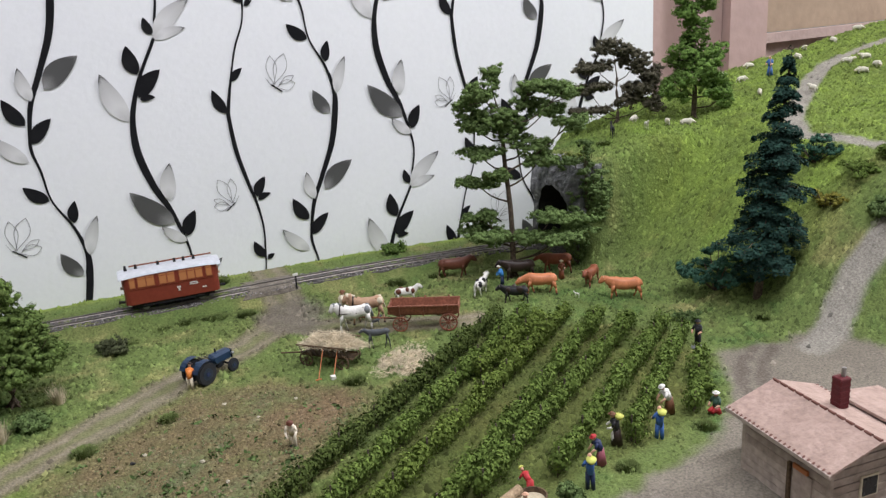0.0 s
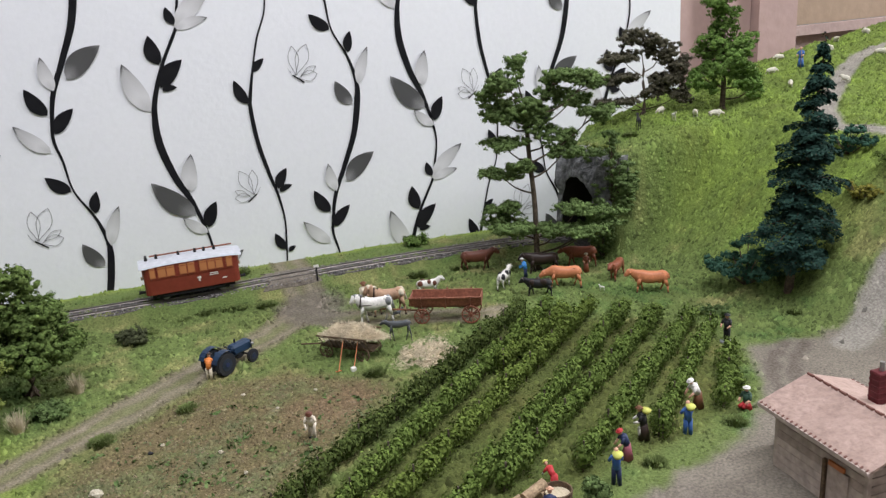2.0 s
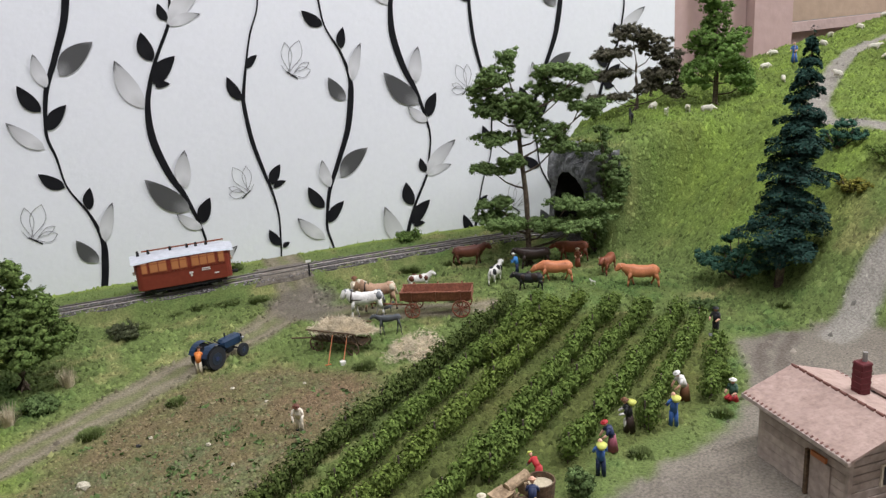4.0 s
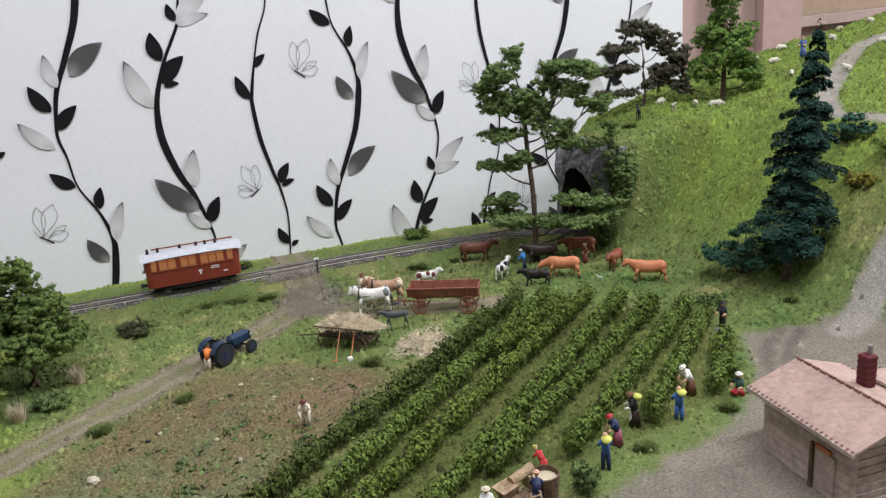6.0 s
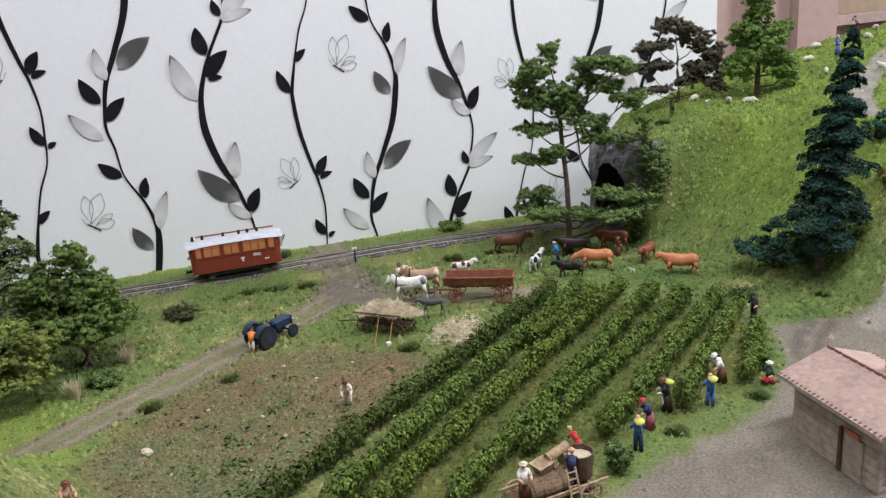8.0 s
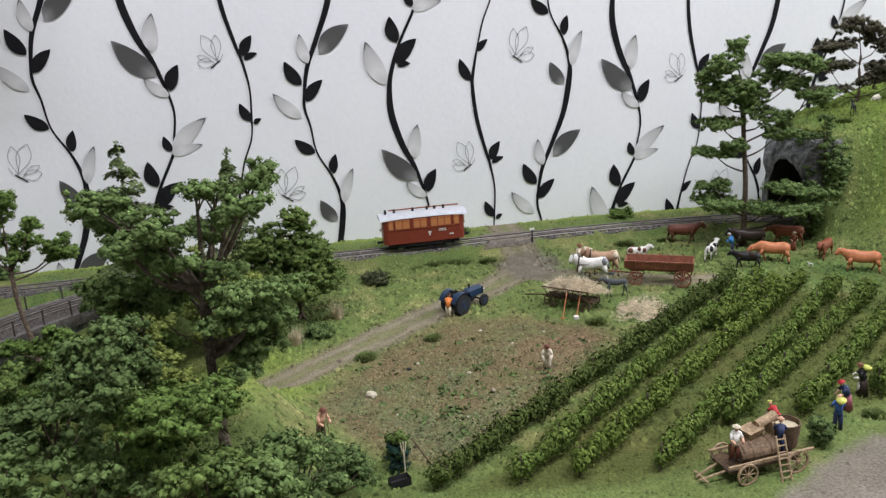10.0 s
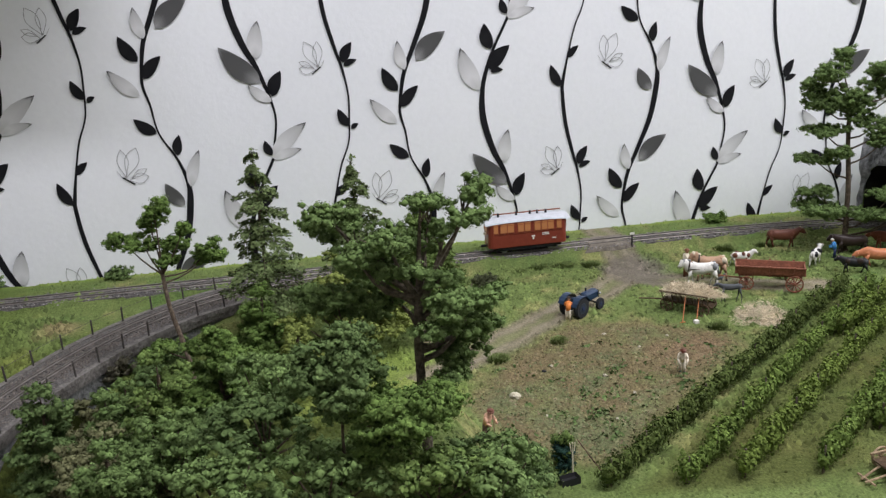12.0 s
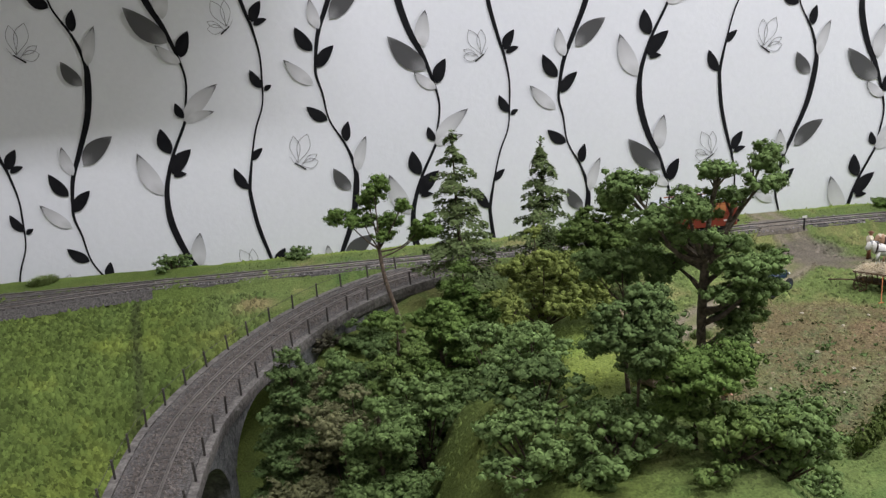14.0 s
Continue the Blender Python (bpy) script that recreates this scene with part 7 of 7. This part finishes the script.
for s in (-1, 1):
    part("stile", rod(bmesh.new(), (s * 0.0026, 0, 0), (s * 0.0022, 0.008, 0.0205), 0.0005), P_WOOD, ladder)
for i in range(7):
    k = (i + 0.6) / 7.2
    part("rung", rod(bmesh.new(), (-0.0026, 0.008 * k, 0.0205 * k), (0.0026, 0.008 * k, 0.0205 * k), 0.0004), P_WOOD, ladder)

# ---- figures ----
figurine("model man in blue smock carrying a yellow harvest basket", 0.2415, 0.2740, 70, P_BLUE, P_NAVY, None, basket=P_YELLOW)
figurine("model woman in red and blue with a headscarf among the vines", 0.2585, 0.2885, 160, P_NAVY, P_DUSTYROSE, P_RED, skirt=True, bend=0.4, h=0.018)
figurine("model woman in dark dress with yellow basket by the vines", 0.277, 0.2995, 150, P_BLACK, P_COWDARK, P_BROWNCOAT, skirt=True, bend=0.2, basket=P_YELLOW, arms=P_WHITE, apron=True)
figurine("model man in blue suit with a yellow basket on his back", 0.3005, 0.2930, 80, P_BLUE, P_BLUE, None, basket=P_YELLOW)
figurine("model woman in white scarf and brown skirt picking grapes", 0.324, 0.3125, 170, P_WHITE, P_BROWNCOAT, P_WHITE, skirt=True, bend=0.5)
figurine("model woman sitting in a red skirt with a white cap", 0.346, 0.2985, 190, P_DEEPGREEN, P_RED, P_WHITE, skirt=True, sit=True)
figurine("model woman in red reaching into the vines", 0.214, 0.286, 100, P_RED, P_RED, P_YELLOW, skirt=True, bend=0.9, h=0.0150, arms=P_WHITE)
figurine("model man in black suit standing on a grey disc", 0.399, 0.3725, 200, P_BLACK, P_BLACK, P_BLACK, base=True)
figurine("model farm hand in white shirt hoeing the brown field", 0.124, 0.3950, 250, P_LINEN, P_LINEN, P_COWBROWN, bend=0.45, h=0.0185, arms=P_LINEN)
figurine("model man in orange shirt climbing onto the tractor", 0.0855, 0.5020, 60, P_ORANGE, P_CREAM, P_COWDARK, bend=0.35, h=0.018)
figurine("bare-chested model man bending to mow the grass", -0.024, 0.331, 300, P_SKIN, P_WOODDARK, P_COWBROWN, bend=0.35, tool=P_WOOD)
figurine("model man in waistcoat and brown trousers standing on the cart", 0.166, 0.2505, 270, P_WHITE, P_COWBROWN, P_CREAM, z=CZ + 0.0098, h=0.0185)
figurine("model man in blue jacket leaning over the grape tub", 0.1905, 0.2505, 60, P_NAVY, P_NAVY, P_SKIN, bend=0.3, z=CZ + 0.0098, h=0.0165)
figurine("model man in bright blue jacket among the cattle", 0.3525, 0.556, 150, P_SKY, P_NAVY, P_WHITE, h=0.0170, bend=0.25, arms=P_SKY)
figurine("model milkmaid in red dress beside the cows", 0.401, 0.540, 250, P_COWRED, P_COWRED, P_CREAM, skirt=True, h=0.0165)
figurine("model shepherd in long blue coat with a staff", 0.748, 0.653, 200, P_BLUE, P_BLUE, None, skirt=True, tool=P_WOOD, h=0.021)
figurine("model wagoner in brown hat behind the horses", 0.2130, 0.5610, 330, P_CREAM, P_BROWNCOAT, P_BROWNCOAT, h=0.024)

# ---- animals ----
LEFT, RIGHT = 155, -25
for text, x, y, a, size, main, second, kind, down in (
        ("dark brown model cow beside the railway", 0.329, 0.598, RIGHT + 5, 0.039, P_COWBROWN, P_COWBROWN, "cow", 0.1), ("black and white model calf", 0.329, 0.549, 40, 0.030, P_WHITE, P_BLACK, "cow", 0.0),
        ("dark brown model cow in the herd", 0.371, 0.561, LEFT, 0.039, P_COWDARK, P_COWDARK, "cow", 0.2), ("tan model cow grazing in the herd", 0.368, 0.522, LEFT - 8, 0.039, P_COWTAN, P_COWTAN, "cow", 0.55),
        ("brown model cow behind the herd", 0.407, 0.558, RIGHT + 170, 0.038, P_COWRED, P_COWRED, "cow", 0.3), ("red-brown model cow turned away", 0.414, 0.516, 215, 0.034, P_COWRED, P_COWRED, "cow", 0.1),
        ("tan model cow walking on the meadow", 0.416, 0.475, LEFT - 10, 0.039, P_COWTAN, P_COWTAN, "cow", 0.15), ("black model calf before the herd", 0.341, 0.516, LEFT - 10, 0.030, P_BLACK, P_COWDARK, "cow", 0.15),
        ("brown and white spotted model cow behind the wagon", 0.270, 0.568, RIGHT + 12, 0.027, P_WHITE, P_COWBROWN, "cow", 0.0)):
    animal(text, x, y, a, size, main, second, kind, down)
animal("white harnessed model draught horse", 0.2115, 0.5340, LEFT + 4, 0.036, P_WHITE, P_GREY, "horse", 0.34, "horse_model", "draught horses")
animal("pale brown harnessed model draught horse", 0.2260, 0.5450, LEFT + 4, 0.036, P_HORSETAN, P_CREAM, "horse", 0.28, "horse_model", "draught horses")
animal("dark grey model donkey beside the hay", 0.2145, 0.4925, LEFT + 4, 0.0235, P_SLATE, P_SLATE, "goat", 0.35, "donkey_model", "farm animals")
for i, (x, y) in enumerate(((0.734, 0.711), (0.721, 0.666), (0.686, 0.606), (0.717, 0.568), (0.767, 0.702), (0.817, 0.678), (0.862, 0.71), (0.902, 0.703), (0.96, 0.717), (0.835, 0.605), (0.809, 0.57), (0.787, 0.569), (0.815, 0.61), (0.677, 0.571), (0.553, 0.638), (0.563, 0.600), (0.580, 0.592), (0.700, 0.690))):
    animal("cream woolly model sheep grazing on the hill", x, y, (160, -20, 200, 40, 120, 10)[i % 6] + 13 * i, 0.0155, P_FLEECE, P_CREAM, "sheep", 0.5 if i % 3 else 0.0, "sheep_model", "flock of sheep")
animal("dark grey model dog behind the horses", 0.2290, 0.5330, 20, 0.013, P_SLATE, P_SLATE, "dog", 0.0, "dog_model", "farm animals")
animal("small white model goose on the meadow", 0.387, 0.497, 120, 0.006, P_WHITE, P_WHITE, "goat", 0.0, "goose_model", "farm animals")
animal("black model sheepdog at the hill's edge", 0.514, 0.620, 60, 0.022, P_BLACK, P_BLACK, "dog", 0.0, "dog_model", "farm animals")
animal("small white model lamb standing upright", 0.541, 0.603, 250, 0.011, P_FLEECE, P_WHITE, "goat", 0.0, "lamb_model", "farm animals")

# ---- small things ----
def leaning_tool(label, name, foot, top, head_mat, shaft_mat, head):
    ob = thing(name, label, "garden tool")
    part("shaft", rod(bmesh.new(), foot, top, 0.00035), shaft_mat, ob)
    part("head", box(bmesh.new(), *foot[:2], foot[2] + head[2] / 2, *head), head_mat, ob)
    return ob


gz = ground_z(0.17, 0.466)
leaning_tool("orange-shafted shovel leaning on the hay wagon", "shovel", (0.1715, 0.4645, gz), (0.180, 0.477, gz + 0.015), P_WHITE, P_TOOL, (0.0032, 0.0032, 0.0022))
leaning_tool("orange-shafted rake leaning on the hay wagon", "rake", (0.1625, 0.4685, gz), (0.171, 0.481, gz + 0.015), P_TOOL, P_TOOL, (0.0042, 0.0008, 0.0006))
sign = thing("crossing_post", "dark post with a small white board at the level crossing", "signpost", at=pose(0.198, 0.637, ground_z(0.198, 0.637)))
part("post", box(bmesh.new(), 0, 0, 0.0062, 0.0011, 0.0011, 0.0134), P_BLACK, sign)
part("board", box(bmesh.new(), -0.0002, -0.0007, 0.0128, 0.0044, 0.0005, 0.0020), P_WHITE, sign)
planks = thing("crossing_deck", "trodden grey-brown earth filling the level crossing", "level crossing", kind="structure")
P_EARTH = material("trodden_earth", [(0.10, 0.087, 0.071), (0.14, 0.122, 0.10), (0.185, 0.163, 0.135)], scale=160, rough=0.95, bump=0.7, fine=700)
for name, lo, hi, zz in (("infill", -0.0036, 0.0036, 0.0020), ("ramp", -0.0150, -0.0060, 0.0020), ("ramp", 0.0060, 0.0200, 0.0020)):
    bm = bmesh.new()
    top, under = [], []
    for u in np.linspace(0, 1, 9):
        for v in np.linspace(0, 1, 6):
            d = lo + (hi - lo) * v
            x = 0.161 + 0.035 * u + 0.12 * d
            y = float(track_y(x)) + d
            away = min(1.0, max(0.0, (abs(d) - 0.0062) / (0.0088 if d < 0 else 0.0130)))
            z = (BED + zz) * (1 - away) + (ground_z(x, y) + 0.0005) * away
            if u in (0.0, 1.0):
                x += 0.0035 * math.sin(d * 500 + u * 3) + (0.004 if u else -0.004) * min(1.0, abs(d) / 0.012)
            top.append(bm.verts.new((x, y, z)))
            under.append(bm.verts.new((x, y, z - 0.004)))
    for i in range(8):
        for j in range(5):
            k = (i * 6 + j, i * 6 + 6 + j, i * 6 + 7 + j, i * 6 + 1 + j)
            bm.faces.new([top[q] for q in k])
            bm.faces.new([under[q] for q in reversed(k)])
    rim = list(range(0, 54, 6)) + list(range(49, 54)) + list(range(47, 0, -6)) + [4, 3, 2, 1]
    for a, b in zip(rim, rim[1:] + rim[:1]):
        bm.faces.new((top[b], top[a], under[a], under[b]))
    bmesh.ops.recalc_face_normals(bm, faces=bm.faces)
    part(name, bm, P_EARTH, planks)
trough2 = thing("feed_trough", "black feed trough in the grass", "trough", at=pose(0.010, 0.2955, ground_z(0.01, 0.2955), 0, 0, 10))
bm = bmesh.new()
box(bm, 0, 0, 0.002, 0.0105, 0.0055, 0.004)
for f in bm.faces:
    if f.normal.z > 0.9:
        r = bmesh.ops.inset_region(bm, faces=[f], thickness=0.0008, depth=-0.0)
        f.normal_update()
        bmesh.ops.translate(bm, verts=list(f.verts), vec=(0, 0, -0.0022))
        break
part("body", bm, P_BLACK, trough2)
fork = thing("pitchfork", "pale pitchfork stuck upright by the trough", "garden tool", at=pose(0.014, 0.301, ground_z(0.014, 0.301)))
part("shaft", rod(bmesh.new(), (0, 0, 0), (0, 0, 0.015), 0.0004), P_CREAM, fork)
for o in (-0.0014, 0.0, 0.0014):
    part("tine", rod(bmesh.new(), (o * 0.6, 0, 0.0145), (o, 0, 0.0195), 0.00028), P_CREAM, fork)
stick = thing("pole", "dark pole leaning beside the trough", "pole", at=pose(0.026, 0.306, ground_z(0.026, 0.306)))
part("shaft", rod(bmesh.new(), (0.004, -0.004, 0), (-0.006, 0.004, 0.016), 0.0004), P_WOODDARK, stick)
bush("small dark conical shrub behind the trough", 0.012, 0.312, 0.0065, 0.022, G_DEEP, 140, size=0.0010)
reeds = ((0.006, 0.5315, 150), (-0.028, 0.492, 151))
for x, y, seed in reeds:
    rng = np.random.default_rng(seed)
    ob = thing("dry_grass", "tall tuft of dry straw-coloured grass", "grass tuft", at=pose(x, y, ground_z(x, y)))
    n = 220
    a, r = rng.uniform(0, 6.283, n), rng.uniform(0, 0.004, n)
    foot = np.stack([r * np.cos(a), r * np.sin(a), np.zeros(n)], 1)
    tip = foot + np.stack([np.cos(a) * rng.uniform(0, 0.007, n), np.sin(a) * rng.uniform(0, 0.007, n), rng.uniform(0.007, 0.014, n)], 1)
    s = np.stack([-np.sin(a), np.cos(a), np.zeros(n)], 1) * 0.00022
    v = np.stack([foot - s, foot + s, tip], 1).reshape(-1, 3)
    part("blade", quick_mesh("blades", v, np.arange(3)[None] + 3 * np.arange(n)[:, None], [G_STRAW]), None, ob)

# pale boulder at the foot of the oak
bm = bmesh.new()
ball(bm, (0, 0, 0.003), 0.009, 0.007, 0.008, None, 3)
for v in bm.verts:
    v.co += noise.noise_vector(v.co * 160) * 0.0028 + noise.noise_vector(v.co * 480) * 0.0008
boulder_me = bpy.data.meshes.new("boulder")
bm.to_mesh(boulder_me)
bm.free()
boulder_me.materials.append(material("pale_brown_rock", [(0.20, 0.15, 0.11), (0.32, 0.25, 0.19)], scale=140, rough=0.9, bump=0.6, fine=500))
boulder = new("boulder", boulder_me)
boulder.matrix_world = pose(-0.077, 0.298, ground_z(-0.077, 0.298) + 0.003, 0, 0, 25)
tagged(boulder, "pale brown rough boulder in the grass", "rock")

# stones lying on the brown field
M_PALE = material("pale_field_stone", [(0.30, 0.27, 0.20), (0.50, 0.46, 0.36)], scale=300, rough=0.9, bump=0.5)
rng = random.Random(8)
for i, (x, y, r) in enumerate(((0.0105, 0.3945, 0.0038), (0.040, 0.425, 0.0017), (0.047, 0.431, 0.0015), (0.075, 0.405, 0.0016), (0.083, 0.377, 0.0014), (0.115, 0.44, 0.0013), (0.142, 0.452, 0.0013), (0.06, 0.35, 0.0012), (0.022, 0.365, 0.0014), (0.10, 0.468, 0.0014))):
    bm = bmesh.new()
    ball(bm, (0, 0, r * 0.3), r, r * 0.8, r * 0.6, None, 2)
    for v in bm.verts:
        v.co *= 1 + rng.uniform(-0.16, 0.16)
    me = bpy.data.meshes.new("stone")
    bm.to_mesh(me)
    bm.free()
    me.materials.append(M_PALE if i != 1 else P_BLACK)
    ob = new("stone", me)
    ob.matrix_world = pose(x, y, ground_z(x, y), 0, 0, rng.uniform(0, 360))
    tagged(ob, "pale flat stone lying on the brown field" if i != 1 else "black lump lying on the brown field", "stone", "stones on the field")

# ---- loose turf, clods and field plants ----
scatter_turf("turf", 98000, (-0.35, 0.62, 0.15, 0.76), 0.0011, 3, "green foam turf strewn over the ground")
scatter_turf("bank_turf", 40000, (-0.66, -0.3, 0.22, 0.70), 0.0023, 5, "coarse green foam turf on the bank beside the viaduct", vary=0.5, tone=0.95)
scatter_turf("hill_turf", 52000, (0.44, 1.15, 0.2, 0.78), 0.0015, 4, "yellow-green foam turf strewn over the hill", vary=0.45)
scatter_turf("hill_moss", 24000, (0.45, 1.0, 0.34, 0.74), 0.0019, 6, "mossy foam lumps on the hillside", lift=-0.0004, vary=0.5, tone=0.93)
scatter_turf("meadow_moss", 14000, (-0.05, 0.47, 0.29, 0.64), 0.0019, 7, "mossy foam lumps on the meadow", vary=0.55, tone=1.0, field=1.0)


def field_litter(name, label, count, seed, size, mat, gate, upright):
    """Clods or seedlings within the field."""
    rng = np.random.default_rng(seed)
    x, y = rng.uniform(-0.03, 0.2, count), rng.uniform(0.29, 0.5, count)
    ok = (inside(x, y, FIELD) > 0.002) & gate(x, y, rng.random(count))
    x, y = x[ok], y[ok]
    p = np.c_[x, y, height(x, y) + size * 0.4]
    v, f = leaf_cloud(rng, p, np.tile([0, 0, upright], (len(p), 1)), size, 0.5)
    return tagged(new(name, quick_mesh(name, v, f, [mat])), label, "field cover", kind="stuff")


G_CLOD = leaf_material("earth_crumbs", (0.12, 0.09, 0.055), (0.19, 0.145, 0.09), (0.27, 0.22, 0.15))
G_OLIVEDULL = leaf_material("dull_seedling_green", (0.075, 0.095, 0.045), (0.12, 0.15, 0.07), (0.17, 0.20, 0.10))


def field_clods(count, seed):
    """Uneven clods of earth, each with its own brown."""
    rng = np.random.default_rng(seed)
    x, y = rng.uniform(-0.03, 0.2, count), rng.uniform(0.29, 0.5, count)
    ok = inside(x, y, FIELD) + 0.006 * fractal(x, y, 110, 4) > 0.0
    x, y = x[ok], y[ok]
    n = len(x)
    z = height(x, y)
    r = 0.0012 * rng.uniform(0.4, 1.0, n) ** 2 + 0.0004
    lump = np.array([(1, 0, 0), (0.3, 0.95, 0), (-0.8, 0.6, 0), (-0.8, -0.6, 0), (0.3, -0.95, 0), (0, 0, 0.75)], float)
    v = lump[None] * (1 + rng.uniform(-0.4, 0.4, (n, 6, 1))) * r[:, None, None]
    v[:, 5, :2] += rng.uniform(-0.5, 0.5, (n, 2)) * r[:, None]
    v += np.stack([x, y, z - 0.0002], 1)[:, None, :]
    fan = np.array([(i, (i + 1) % 5, 5) for i in range(5)])
    faces = (fan[None] + 6 * np.arange(n)[:, None, None]).reshape(-1, 3)
    shade = soil_colour(x, y) * rng.uniform(0.7, 1.5, n)[:, None]
    return tagged(new("clods", quick_mesh("clods", v.reshape(-1, 3), faces, [M_TURF], np.repeat(shade, 6, 0))), "brown clods of tilled earth on the field", "field cover", kind="stuff")


field_clods(16000, 23)
field_litter("earth_crumbs", "brown crumbs of tilled earth", 6000, 21, 0.0008, G_CLOD, lambda x, y, r: r > 0.2, 1.0)
field_litter("seedlings", "low green seedlings on the field", 7500, 22, 0.0010, G_OLIVEDULL, lambda x, y, r: fractal(x, y, 40, 9) + 3.0 * (0.385 - y) > 0.12 + 0.4 * (r - 0.5), 0.7)
field_litter("seedling_clumps", "cool green seedlings in clumps beside the vines", 15000, 24, 0.0017, G_BLUE, lambda x, y, r: (fractal(x, y, 130, 12) + 0.35 * smooth_step(0.06, 0.02, np.hypot((x - 0.085) * 0.9, (y - 0.362) * 1.1)) > 0.42) & (r > 0.35), 0.8)
